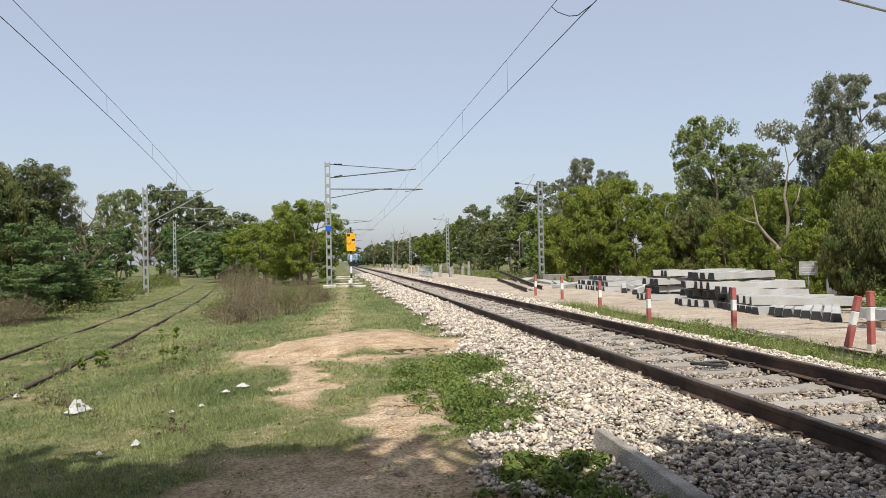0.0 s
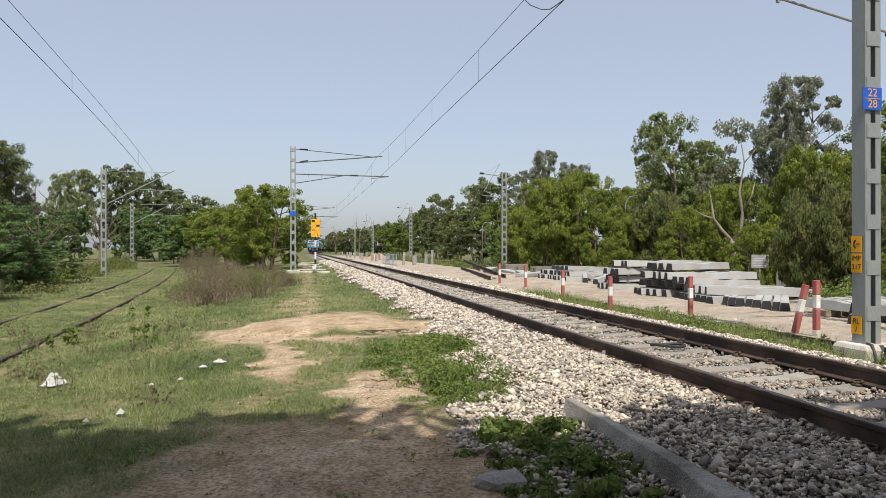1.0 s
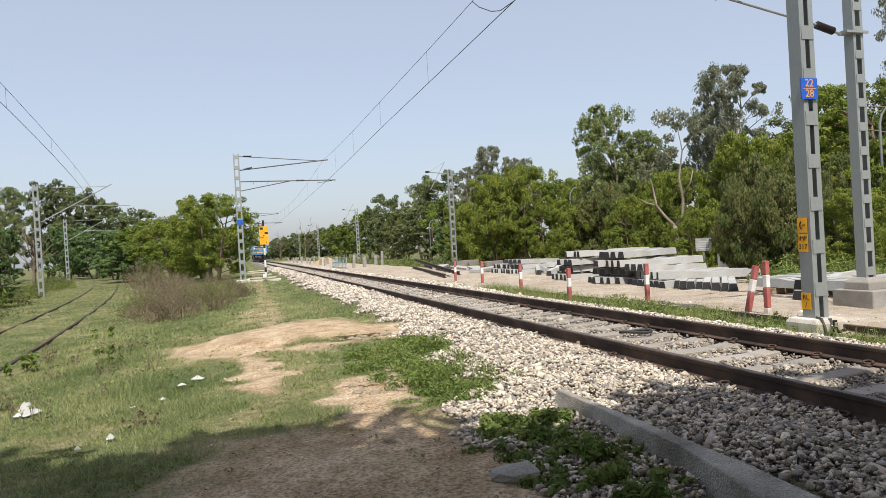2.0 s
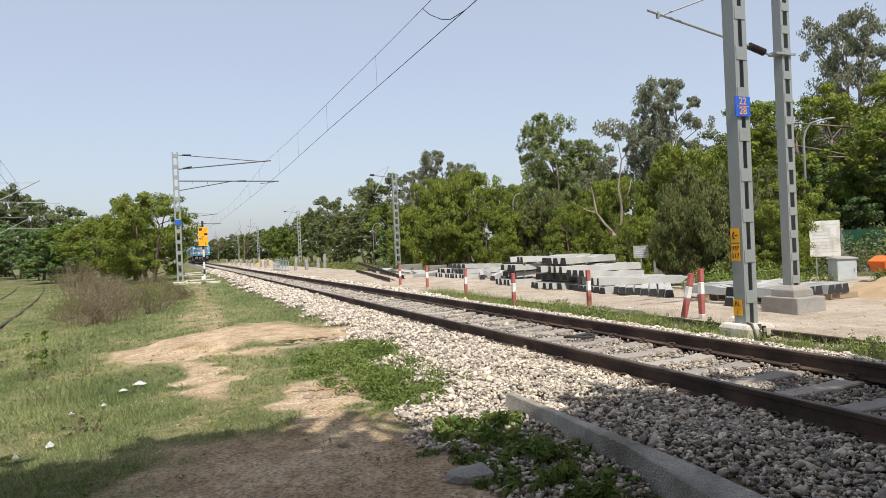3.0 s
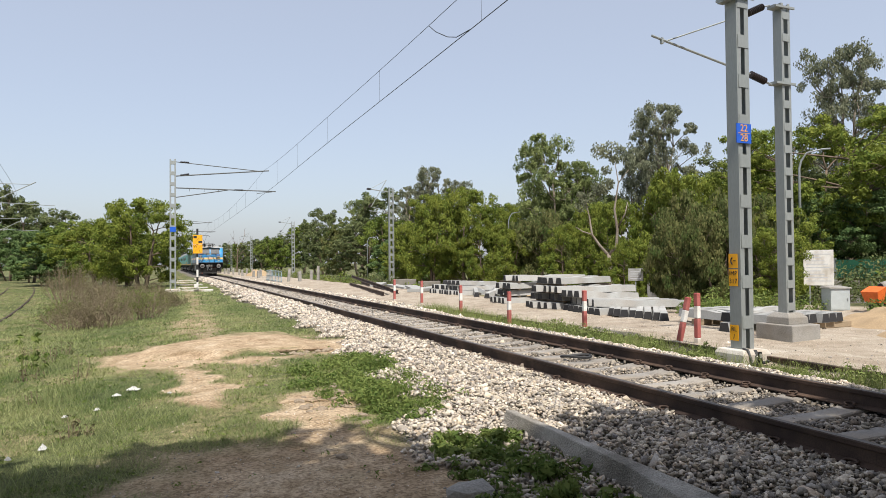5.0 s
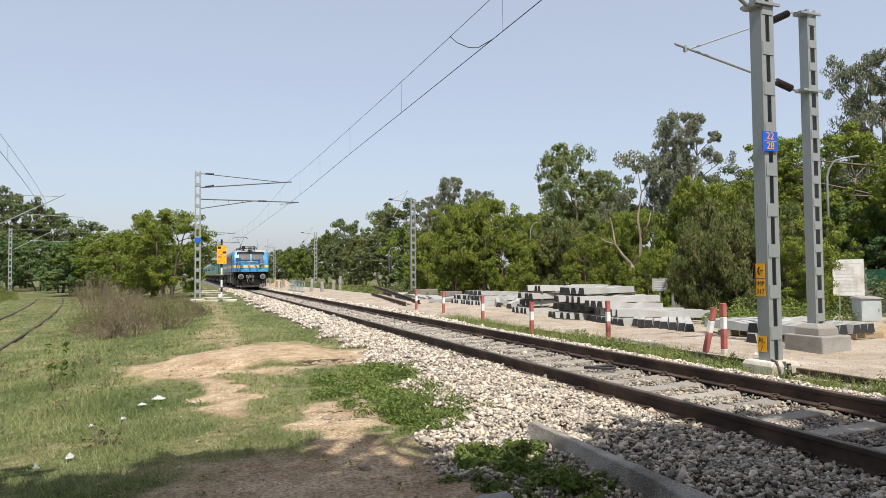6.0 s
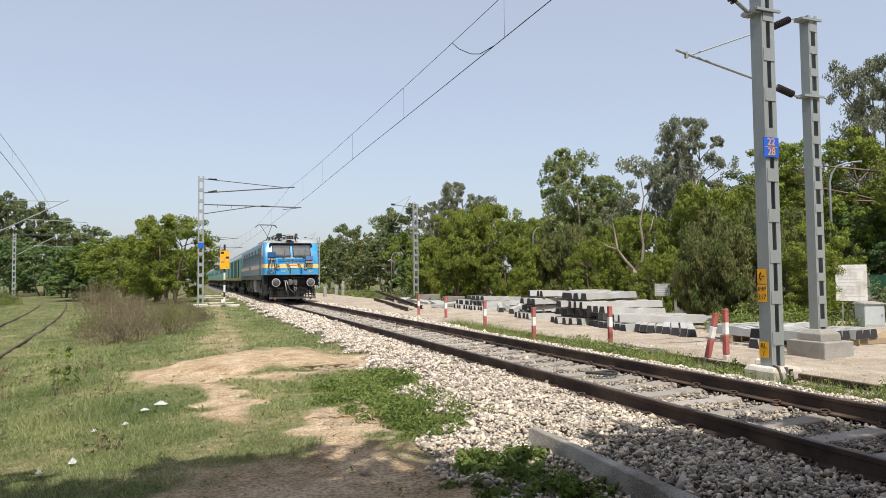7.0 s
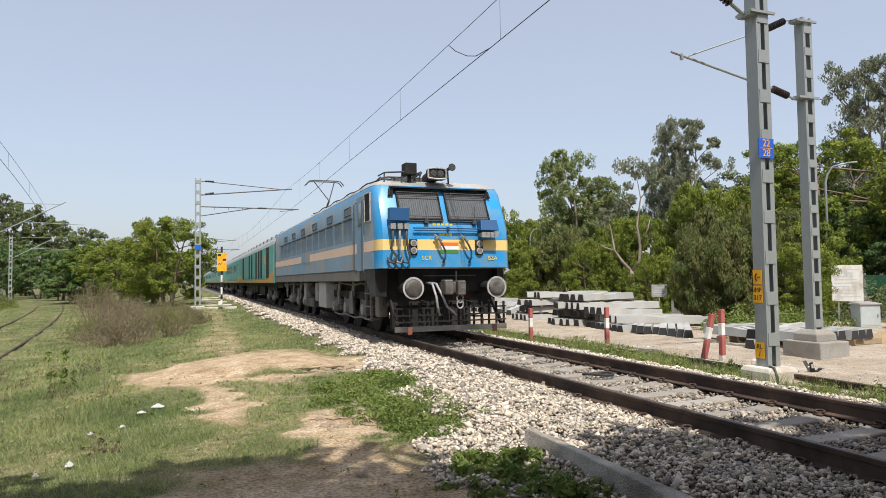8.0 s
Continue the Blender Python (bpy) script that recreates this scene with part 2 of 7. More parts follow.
def dirt_at(x, y):
    """Bare earth of the path, 0 to 1."""
    x, y = np.asarray(x, dtype=float), np.asarray(y, dtype=float)
    wx = x + 0.25 * wob(x, y, 1.1, 3)
    wy = y + 0.35 * wob(x, y, 1.3, 4)
    d = ell(wx, wy, 1.1, 12.6, 2.2, 1.9, 0.0)
    d = np.maximum(d, ell(wx, wy, 0.40, 9.9, 0.26, 2.2, 0.05))
    d = np.maximum(d, ell(wx, wy, 1.45, 6.9, 0.36, 1.3, -0.2))
    d = np.maximum(d, ell(wx, wy, 1.0, 4.2, 1.5, 1.9, 0.15))
    d = np.maximum(d, 0.55 * ell(wx, wy, 0.8, 17.5, 0.6, 3.4, 0.03))
    d = np.maximum(d, 0.5 * (1 - smooth01(np.abs(wx - 0.95 - 0.012 * (y - 15)), 0.12, 0.42)) * smooth01(y, 13, 17) * (1 - smooth01(y, 55, 75)))
    d = np.maximum(d, ell(wx, wy, 2.6, 12.2, 1.0, 1.0, 0))
    d = d * (1 - 0.9 * ell(wx, wy, 1.65, 11.6, 0.75, 0.28, 0.0))
    return np.clip(d + 0.15 * wob(x, y, 0.5, 5) * (d > 0.05), 0, 1)


def yard_at(x, y):
    """Pale sand and gravel of the yard beyond the line."""
    x, y = np.asarray(x, dtype=float), np.asarray(y, dtype=float)
    off = x - (track_x(y) - TRACK)
    s = smooth01(off + 0.10 * wob(x, y, 1.0, 6) - 0.35 * (1 - smooth01(y, 14, 19)), 7.85, 8.1) * (1 - smooth01(off + 0.8 * wob(x, y, 4.0, 7), 19, 22))
    s = s * (1 - smooth01(y, 120, 170))
    return np.clip(s, 0, 1)


def ballast_at(x, y):
    off = np.asarray(x, dtype=float) - (track_x(y) - TRACK)
    e = 2.75 + 0.35 * wob(x, y, 2.2, 8) + 0.35 * smooth01(y, 9, 16) - 0.75 * ell(x, y, 2.2, 4.8, 1.0, 1.6)
    return np.clip(smooth01(off, e - 0.12, e + 0.12) * (1 - smooth01(off + 0.1 * wob(x, y, 1.0, 9), 7.2, 7.7)), 0, 1)


# ---- ground: one sheet to the horizon ----
def ground_material():
    m = bpy.data.materials.new("grassy_sandy_ground")
    m.use_nodes = True
    n, l = m.node_tree.nodes, m.node_tree.links
    b = n["Principled BSDF"]
    b.inputs["Roughness"].default_value, b.inputs["Specular IOR Level"].default_value = 0.95, 0.15
    tc = n.new("ShaderNodeTexCoord")

    def nz(s, d=4):
        t = n.new("ShaderNodeTexNoise")
        t.inputs["Scale"].default_value, t.inputs["Detail"].default_value = s, d
        l.new(tc.outputs["Object"], t.inputs["Vector"])
        return t.outputs["Fac"]

    def ramp(v, stops):
        r = n.new("ShaderNodeValToRGB")
        e = r.color_ramp.elements
        e[0].position, e[0].color = stops[0][0], (*stops[0][1], 1)
        e[1].position, e[1].color = stops[-1][0], (*stops[-1][1], 1)
        for p, c in stops[1:-1]:
            k = e.new(p)
            k.color = (*c, 1)
        l.new(v, r.inputs[0])
        return r.outputs[0]

    def mix(f, a, c):
        x = n.new("ShaderNodeMix")
        x.data_type = "RGBA"
        l.new(f, x.inputs[0]), l.new(a, x.inputs[6]), l.new(c, x.inputs[7])
        return x.outputs[2]

    def mul(c, f):
        x = n.new("ShaderNodeMix")
        x.data_type, x.blend_type = "RGBA", "MULTIPLY"
        x.inputs[0].default_value = 1
        l.new(c, x.inputs[6]), l.new(f, x.inputs[7])
        return x.outputs[2]

    def attr(name):
        a = n.new("ShaderNodeAttribute")
        a.attribute_name = name
        return a.outputs["Fac"]

    fine = nz(70, 3)
    # turf base kept dark: shade between the blades is put into its colour
    grass = ramp(nz(1.1, 6), [(0.3, (0.078, 0.098, 0.040)), (0.5, (0.132, 0.146, 0.066)), (0.7, (0.265, 0.226, 0.135))])
    grass = mul(grass, ramp(fine, [(0.38, (0.35, 0.36, 0.34)), (0.62, (1.45, 1.42, 1.36))]))
    grass = mul(grass, ramp(nz(9, 5), [(0.36, (0.62, 0.66, 0.56)), (0.6, (1.16, 1.12, 1.08))]))
    earth = ramp(nz(2.2, 6), [(0.3, (0.34, 0.245, 0.155)), (0.55, (0.475, 0.365, 0.245)), (0.75, (0.54, 0.435, 0.315))])
    earth = mul(earth, ramp(nz(34, 7), [(0.37, (0.58, 0.55, 0.52)), (0.60, (1.14, 1.14, 1.14))]))
    earth = mul(earth, ramp(nz(6, 5), [(0.36, (0.80, 0.77, 0.72)), (0.6, (1.05, 1.05, 1.05))]))
    sand = ramp(nz(0.8, 6), [(0.3, (0.34, 0.28, 0.215)), (0.6, (0.44, 0.38, 0.305)), (0.8, (0.51, 0.46, 0.39))])
    sand = mul(sand, ramp(nz(55, 5), [(0.36, (0.62, 0.61, 0.60)), (0.60, (1.10, 1.10, 1.10))]))
    sand = mul(sand, ramp(nz(3.5, 4), [(0.35, (0.84, 0.82, 0.79)), (0.6, (1.04, 1.04, 1.04))]))
    # bed darker than its stones, to paint in the shade of the gaps
    stone = ramp(nz(24, 3), [(0.35, (0.075, 0.068, 0.06)), (0.6, (0.21, 0.19, 0.165))])
    c = mix(attr("dirt"), grass, earth)
    c = mix(attr("yard"), c, sand)
    c = mix(attr("ballast"), c, stone)
    l.new(c, b.inputs["Base Color"])
    bp = n.new("ShaderNodeBump")
    bp.inputs["Strength"].default_value, bp.inputs["Distance"].default_value = 0.5, 0.03
    l.new(fine, bp.inputs["Height"])
    l.new(bp.outputs[0], b.inputs["Normal"])
    return m


def spaced(stops):
    out = []
    for (a, b, step) in stops:
        out += list(np.arange(a, b - 1e-6, step))
    return np.array(out + [stops[-1][1]])


def build_ground():
    xs = spaced([(-2500, -300, 440), (-300, -60, 40), (-60, -14, 2), (-14, -5, 0.3), (-5, 9, 0.1), (9, 24, 0.3), (24, 80, 2), (80, 320, 40), (320, 2500, 436)])
    ys = spaced([(-400, -40, 60), (-40, 0, 4), (0, 3, 0.3), (3, 16, 0.1), (16, 40, 0.3), (40, 120, 1.2), (120, 400, 10), (400, 3600, 400)])
    gx, gy = np.meshgrid(xs, ys)
    x, y = gx.ravel(), gy.ravel()
    z = ground_z(x, y)
    # low step of washed-out earth beside the path
    z = z + 0.10 * ell(x, y, 2.0, 13.1, 2.4, 1.5, 0, 0.12) * smooth01(y, 11.6, 11.75) * (1 - ballast_at(x, y)) * (1 - smooth01(x, 2.2, 2.7))
    nx, ny = len(xs), len(ys)
    i = (np.arange(ny - 1)[:, None] * nx + np.arange(nx - 1)[None]).ravel()
    me = cloud("ground", np.stack([x, y, z], 1), np.stack([i, i + 1, i + 1 + nx, i + nx], 1), ground_material())
    for name, v in (("dirt", dirt_at(x, y)), ("yard", yard_at(x, y)), ("ballast", ballast_at(x, y))):
        a = me.attributes.new(name, "FLOAT", "POINT")
        a.data.foreach_set("value", np.asarray(v, dtype=np.float32))
    me.shade_smooth()
    return tagged(new("ground", me), "dry grass and bare sandy earth beside the railway", "ground", kind="structure")


build_ground()

# ---- the running line ----
RAIL = [(-0.075, -0.172), (0.075, -0.172), (0.075, -0.160), (0.012, -0.140), (0.010, -0.050), (0.034, -0.040), (0.036, -0.008), (0.028, 0.0),
        (-0.028, 0.0), (-0.036, -0.008), (-0.034, -0.040), (-0.010, -0.050), (-0.012, -0.140), (-0.075, -0.160)]


def rail_object(name, line, y0, y1, side, z, label, worn=True):
    s = Shape()
    ys = [y0 + (y1 - y0) * k / 60 for k in range(61)]
    st = []
    for y in ys:
        d = math.atan((float(line(y + 1)) - float(line(y - 1))) / 2)
        st.append(pose(float(line(y)) + side * math.cos(d), y - side * math.sin(d), z, 0, 0, -math.degrees(d)))
    s.sweep(RAIL, st)
    ob = part(name, s, [M["rail"], M["rail_top"]])
    for p in ob.data.polygons:
        if worn and p.normal.z > 0.9 and p.center.z > z - 0.01:
            p.material_index = 1
    return tagged(ob, label, "rail", kind="structure")


for side in (-HALF, HALF):
    rail_object("rail", track_x, -14, 420, side, 0, "rusty brown steel running rail with worn head")
for side in (-HALF, HALF):
    rail_object("rail", siding_x, -12, 64, side, -0.458, "dark rusted siding rail sunk in grass", False)


def sleeper_shape():
    s = Shape()
    loops = []
    for y, w, h in ((-1.375, 0.125, 0.0), (-0.95, 0.13, 0.0), (-0.45, 0.115, -0.035), (0.45, 0.115, -0.035), (0.95, 0.13, 0.0), (1.375, 0.125, 0.0)):
        loops.append([(y, -w - 0.02, -0.21), (y, -w, h - 0.012), (y, -w + 0.012, h), (y, w - 0.012, h), (y, w, h - 0.012), (y, w + 0.02, -0.21)])
    s.loft(loops)
    return s


SLEEPER = sleeper_shape().data("sleeper", M["sleeper"])
track_bed = tagged(new("track_bed"), "concrete sleepers set in pale ballast under the running line", "track", kind="structure")
clip = Shape()
for sgn in (-1, 1):
    pts = [(sgn * (0.07 + 0.035 * math.cos(a)), 0.05 * math.sin(a), 0.02 + 0.022 * math.sin(a * 0.5)) for a in np.linspace(0, 5.2, 9)]
    clip.tube(pts, 0.011, 5)
    clip.box(sgn * 0.085 - 0.03, sgn * 0.085 + 0.03, -0.045, 0.045, -0.01, 0.012)
CLIP = clip.data("rail_clip", M["clip"], True)
step = 0.625
for k in range(-14, 210):
    y = 6.35 + k * step
    sl = part("sleeper", SLEEPER, None, track_bed, m=pose(float(track_x(y)), y, -0.177 + 0.004 * math.sin(k * 1.7), 0, 0, 0.6 * math.sin(k * 2.3)))
    if y < 32:
        for side in (-HALF, HALF):
            part("rail_clip", CLIP, None, sl, m=pose(side, 0, 0.0))


# ---- ballast stones ----
def broken_shapes(count):
    """Convex broken pebbles: vertices and triangles of each."""
    kinds = []
    for _ in range(count):
        bm = bmesh.new()
        p = rng.normal(size=(10, 3))
        p /= np.linalg.norm(p, axis=1)[:, None]
        for q in p * rng.uniform(0.78, 1.12, (10, 1)):
            bm.verts.new(q)
        bmesh.ops.convex_hull(bm, input=bm.verts)
        bmesh.ops.delete(bm, geom=[v for v in bm.verts if not v.link_faces], context="VERTS")
        bmesh.ops.triangulate(bm, faces=bm.faces)
        bm.verts.index_update()
        kinds.append((np.array([v.co[:] for v in bm.verts]), np.array([[v.index for v in f.verts] for f in bm.faces])))
        bm.free()
    return kinds


def rotations(n):
    q = rng.normal(size=(n, 4))
    q /= np.linalg.norm(q, axis=1)[:, None]
    w, x, y, z = q.T
    return np.stack([1 - 2 * (y * y + z * z), 2 * (x * y - z * w), 2 * (x * z + y * w), 2 * (x * y + z * w), 1 - 2 * (x * x + z * z), 2 * (y * z - x * w),
                     2 * (x * z - y * w), 2 * (y * z + x * w), 1 - 2 * (x * x + y * y)], 1).reshape(n, 3, 3)


def stones(name, x, y, z, size, material, label):
    n = len(x)
    which = rng.integers(0, 24, n)
    turn = rotations(n)
    turn[:, 2] *= 0.78   # most lie on their flat side
    shape = size[:, None] * rng.uniform([0.85, 0.62, 0.42], [1.35, 1.0, 0.72], (n, 3))
    place = np.stack([x, y, z], 1)
    verts, faces, base = [], [], 0
    for k, (v, f) in enumerate(broken_shapes(24)):
        i = np.flatnonzero(which == k)
        w = np.einsum("nij,nkj->nki", turn[i], v[None] * shape[i][:, None, :]) + place[i][:, None, :]
        verts.append(w.reshape(-1, 3))
        faces.append((f[None] + (np.arange(len(i)) * len(v))[:, None, None] + base).reshape(-1, 3))
        base += len(i) * len(v)
    v, f = np.concatenate(verts), np.concatenate(faces)
    return tagged(new(name, cloud(name, v, f, material)), label, "gravel", kind="stuff")


def stone_material(name="broken_stone", gain=(1, 1, 1)):
    m = mat(name, (0.50, 0.445, 0.37), 0.9, 0, 0.25, 9, 90, 0.3, 0.006, rand="island", rand_amount=0.5)
    n, l = m.node_tree.nodes, m.node_tree.links
    g = n.new("ShaderNodeNewGeometry")
    r = n.new("ShaderNodeValToRGB")
    r.color_ramp.interpolation = "LINEAR"
    e = r.color_ramp.elements
    e[0].color, e[1].color = (0.43, 0.345, 0.265, 1), (0.50, 0.46, 0.39, 1)
    for p, c in ((0.2, (0.34, 0.32, 0.30, 1)), (0.4, (0.53, 0.46, 0.365, 1)), (0.6, (0.27, 0.255, 0.245, 1)), (0.8, (0.42, 0.365, 0.30, 1))):
        e.new(p).color = c
    for q in e:
        q.color = (q.color[0] * gain[0], q.color[1] * gain[1], q.color[2] * gain[2], 1)
    mm = n.new("ShaderNodeMath")
    mm.operation = "MULTIPLY"
    mm.inputs[1].default_value = 7.31
    fr = n.new("ShaderNodeMath")
    fr.operation = "FRACT"
    l.new(g.outputs["Random Per Island"], mm.inputs[0]), l.new(mm.outputs[0], fr.inputs[0]), l.new(fr.outputs[0], r.inputs[0])
    rgb = [k for k in n if k.type == "RGB"][0]
    for link in list(rgb.outputs[0].links):
        l.new(r.outputs[0], link.to_socket)
    return m


M["stone"] = stone_material("broken_stone", (1.12, 1.09, 1.04))
M["stone_mid"] = stone_material("oil_stained_stone", (0.74, 0.72, 0.69))


def ballast_zone(x0, x1, y0, y1, count, size, spread, name="ballast"):
    x, y = rng.uniform(x0, x1, count), rng.uniform(y0, y1, count)
    keep = rng.random(count) < ballast_at(x, y)
    x, y = x[keep], y[keep]
    mid = np.exp(-((x - TRACK) / 1.2) ** 4)
    lift = np.where(np.abs(x - TRACK) < 1.45, 0.030 - 0.012 * mid, 0.035 * np.exp(-((np.abs(x - TRACK) - 1.9) / 0.8) ** 2))
    s = size * np.exp(rng.normal(0, spread, len(x)))
    base = ground_z(x, y)
    z = base + lift + rng.uniform(-0.010, 0.026, len(x)) + 0.02 * wob(x, y, 0.7, 11)
    # no stones on top of the rails
    rail = np.abs(np.abs(x - TRACK) - HALF) < 0.06
    off = np.abs((y - 6.35 + step / 2) % step - step / 2)
    rail |= (off < 0.105) & (np.abs(x - TRACK) < 1.36) & (rng.random(len(x)) < np.where(np.abs(x - TRACK) < HALF, 0.88, 0.12))
    z = np.where((off < 0.15) & (np.abs(x - TRACK) > HALF) & (np.abs(x - TRACK) < 1.42), np.maximum(z, -0.172), z)
    z = z + 0.05 * smooth01(y, 14, 24) * (np.abs(x - TRACK) > HALF)
    mid = ~rail & (np.abs(x - TRACK) < HALF + 0.1)
    out = ~rail & ~mid
    stones("track_ballast", x[mid], y[mid], z[mid], s[mid], M["stone_mid"], "brown-stained broken stone between the rails")
    return stones(name, x[out], y[out], z[out], s[out], M["stone"], "pale broken stone ballast along the running line")


ballast_zone(1.6, 8.0, 2.2, 9.0, 54000, 0.0275, 0.32)
ballast_zone(2.0, 8.0, 9.0, 18.0, 36000, 0.034, 0.28)
ballast_zone(2.3, 8.0, 18.0, 34.0, 17000, 0.055, 0.25)
ballast_zone(2.3, 8.0, 34.0, 75.0, 9000, 0.085, 0.2)


def pebbles():
    """Crumbs of stone and dry earth on the bare ground and the sand."""
    n = 9000
    x, y = rng.uniform(-0.8, 3.2, n), 2.6 + 14 * rng.random(n) ** 1.3
    k = rng.random(n) < 0.25 + 0.75 * dirt_at(x, y)
    x, y = x[k], y[k]
    x2, y2 = rng.uniform(7.9, 14, 2600), rng.uniform(3, 20, 2600)
    x, y = np.concatenate([x, x2]), np.concatenate([y, y2])
    s = 0.006 * np.exp(rng.normal(0, 0.5, len(x))) * (1 + 0.9 * (x > 7))
    return stones("pebbles", x, y, ground_z(x, y) + 0.002, s, M["stone"], "scattered small pebbles on bare earth and sand")


pebbles()


# ---- overhead line masts ----
def channel_shape(x, way, depth, flange, t, height):
    """A rolled channel standing upright, its flanges turned the given way."""
    o = [(x, -depth / 2), (x + way * flange, -depth / 2), (x + way * flange, -depth / 2 + t), (x + way * t, -depth / 2 + t),
         (x + way * t, depth / 2 - t), (x + way * flange, depth / 2 - t), (x + way * flange, depth / 2), (x, depth / 2)]
    return Shape().loft([[(a, b, 0) for a, b in o], [(a, b, height) for a, b in o]])


def lattice_mast(name, height, w, d, batten, material, label, foot=0.35):
    """Two channels joined by batten plates, on a concrete foot."""
    top = tagged(new(name), label, "mast", group="overhead line masts")
    for s in (-1, 1):
        part("channel", channel_shape(s * w / 2, -s, d, 0.085, 0.012, height), material, top)
    z = 0.35
    while z < height - 0.1:
        for yy in (-d / 2 - 0.010, d / 2 + 0.002):
            part("batten", Shape().box(-w / 2 + 0.02, w / 2 - 0.02, yy, yy + 0.008, z, z + batten * 0.32), material, top)
        z += batten
    f = Shape()
    f.loft([[(sx * q, sy * q, zz) for sx, sy in ((-1, -1), (1, -1), (1, 1), (-1, 1))] for q, zz in ((foot, -0.7), (foot * 0.98, -0.01), (foot * 0.9, 0.01))])
    part("foot", f, M["pale_concrete"], top, "whitewashed concrete foot", bevel=0.015)
    return top


def insulator(a, b, r=0.062):
    s = Shape()
    a, b = Vector(a), Vector(b)
    n = 9
    pts, rad = [], []
    for k in range(n):
        for q, rr in ((0.0, 0.42), (0.2, 1.0), (0.45, 1.0), (0.7, 0.42)):
            pts.append(a.lerp(b, (k + q) / n))
            rad.append(r * rr)
    s.tube(pts, rad, 10)
    return s


ARM = mat("weathered_arm_tube", (0.13, 0.135, 0.135), 0.6, 0.3, 0.15, 3, 40, 0.05, 0.002)


def cantilever(top, side, z_stay, z_tube, z_reg, reach):
    """Stay, bracket tube and register arm, held by ribbed insulators."""
    x0 = side * 0.15
    part("insulator", insulator((x0 + side * 0.25, 0, z_stay), (x0 + side * 0.75, 0, z_stay + 0.0)), M["insulator"], top, "dark ribbed insulator")
    part("insulator", insulator((x0 + side * 0.25, 0, z_tube + 0.05), (x0 + side * 0.75, 0, z_tube + 0.15)), M["insulator"], top, "dark ribbed insulator")
    end = (side * reach, 0, z_stay - 0.35)
    part("stay", Shape().tube([(x0, 0, z_stay), end], 0.024, 6), ARM, top)
    part("bracket_tube", Shape().tube([(x0, 0, z_tube), (side * (reach + 0.35), 0, z_stay - 0.28)], 0.036, 6), ARM, top)
    r = Shape()
    r.tube([(x0, 0, z_reg), (side * (reach + 0.75), 0, z_reg - 0.03)], 0.034, 6)
    r.tube([(side * (reach - 0.35), 0, z_reg - 0.18), (side * (reach + 0.55), 0, z_reg - 0.06), (side * (reach + 0.55), 0, z_reg)], 0.018, 6)
    part("register_arm", r, ARM, top)
    part("insulator", insulator((side * 3.4, 0, z_reg - 0.01), (side * 3.9, 0, z_reg - 0.01)), M["insulator"], top, "dark ribbed insulator")
    k = Shape()
    k.tube([(x0, 0, z_reg - 0.55), (side * 3.1, 0, z_reg - 0.02)], 0.028, 6)
    for q in (0.9, 1.7, 2.5):
        k.tube([(side * q, 0, z_reg), (side * q, 0, z_reg - 0.18)], 0.012, 5)
    part("knee_brace", k, ARM, top)


def number_plate(parent, x, y, z, w, h, label):
    p = part("plate", Shape().box(x - w / 2, x + w / 2, y - 0.012, y, z, z + h), M["blue_sign"], parent, label)
    return p


def text_mesh(name, body, size, material, parent, m, label=""):
    c = bpy.data.curves.new(name, "FONT")
    c.body, c.size, c.align_x, c.align_y, c.extrude = body, size, "CENTER", "CENTER", 0.0015
    tmp = bpy.data.objects.new(name, c)
    me = bpy.data.meshes.new_from_object(tmp)
    bpy.data.objects.remove(tmp)
    me.materials.clear()
    me.materials.append(material)
    ob = part(name, me, None, parent, label, m=m)
    return ob


GZ = lambda x, y: float(ground_z(x, y))

mast_a = lattice_mast("overhead_mast", 7.47, 0.34, 0.18, 0.62, M["steel"], "tall grey lattice mast with bracket arms over the running line", 0.4)
mast_a.matrix_basis = pose(0.45, 41.0, -0.12)
cantilever(mast_a, 1, 7.32, 6.50, 5.82, 5.05)
number_plate(mast_a, 0, -0.105, 3.28, 0.32, 0.29, "blue mast number plate, its figures too far to read")
for y in (92, 140):
    b = copy_thing(mast_a, pose(0.45, y, -0.2))

mast_near = lattice_mast("overhead_mast", 7.6, 0.25, 0.22, 0.62, M["steel"], "grey steel twin-channel mast with number plates beside the track", 0.26)
mast_near.matrix_basis = pose(8.25, 7.72, -0.14)

for y in (53, 99, 150, 200, 250):
    c = lattice_mast("overhead_mast", 8.5, 0.42, 0.28, 0.62, M["steel"], "grey lattice mast with short idle bracket stubs, no wires", 0.5)
    c.matrix_basis = pose(17.6 + max(0, y - 180) ** 2 / 1300, y, GZ(17.6, y) + 0.1)
    part("stub_bracket", Shape().tube([(-0.2, 0, 8.2), (-1.9, 0, 8.4)], 0.04, 6).tube([(-0.2, 0, 6.5), (-1.6, 0, 6.9)], 0.03, 6).tube([(-0.2, 0, 6.4), (-1.9, 0, 6.6)], 0.03, 6)
         .tube([(-1.75, 0, 6.9), (-0.4, 0, 9.2)], 0.03, 6).tube([(-1.8, 0, 8.4), (-0.4, 0, 9.2)], 0.02, 6), M["steel"], c)
    part("insulator", insulator((-1.95, 0, 6.9), (-1.7, 0, 7.2), 0.09), M["insulator"], c, "dark ribbed insulator")
    part("insulator", insulator((-2.1, 0, 8.4), (-1.75, 0, 8.4), 0.09), M["insulator"], c, "dark ribbed insulator")

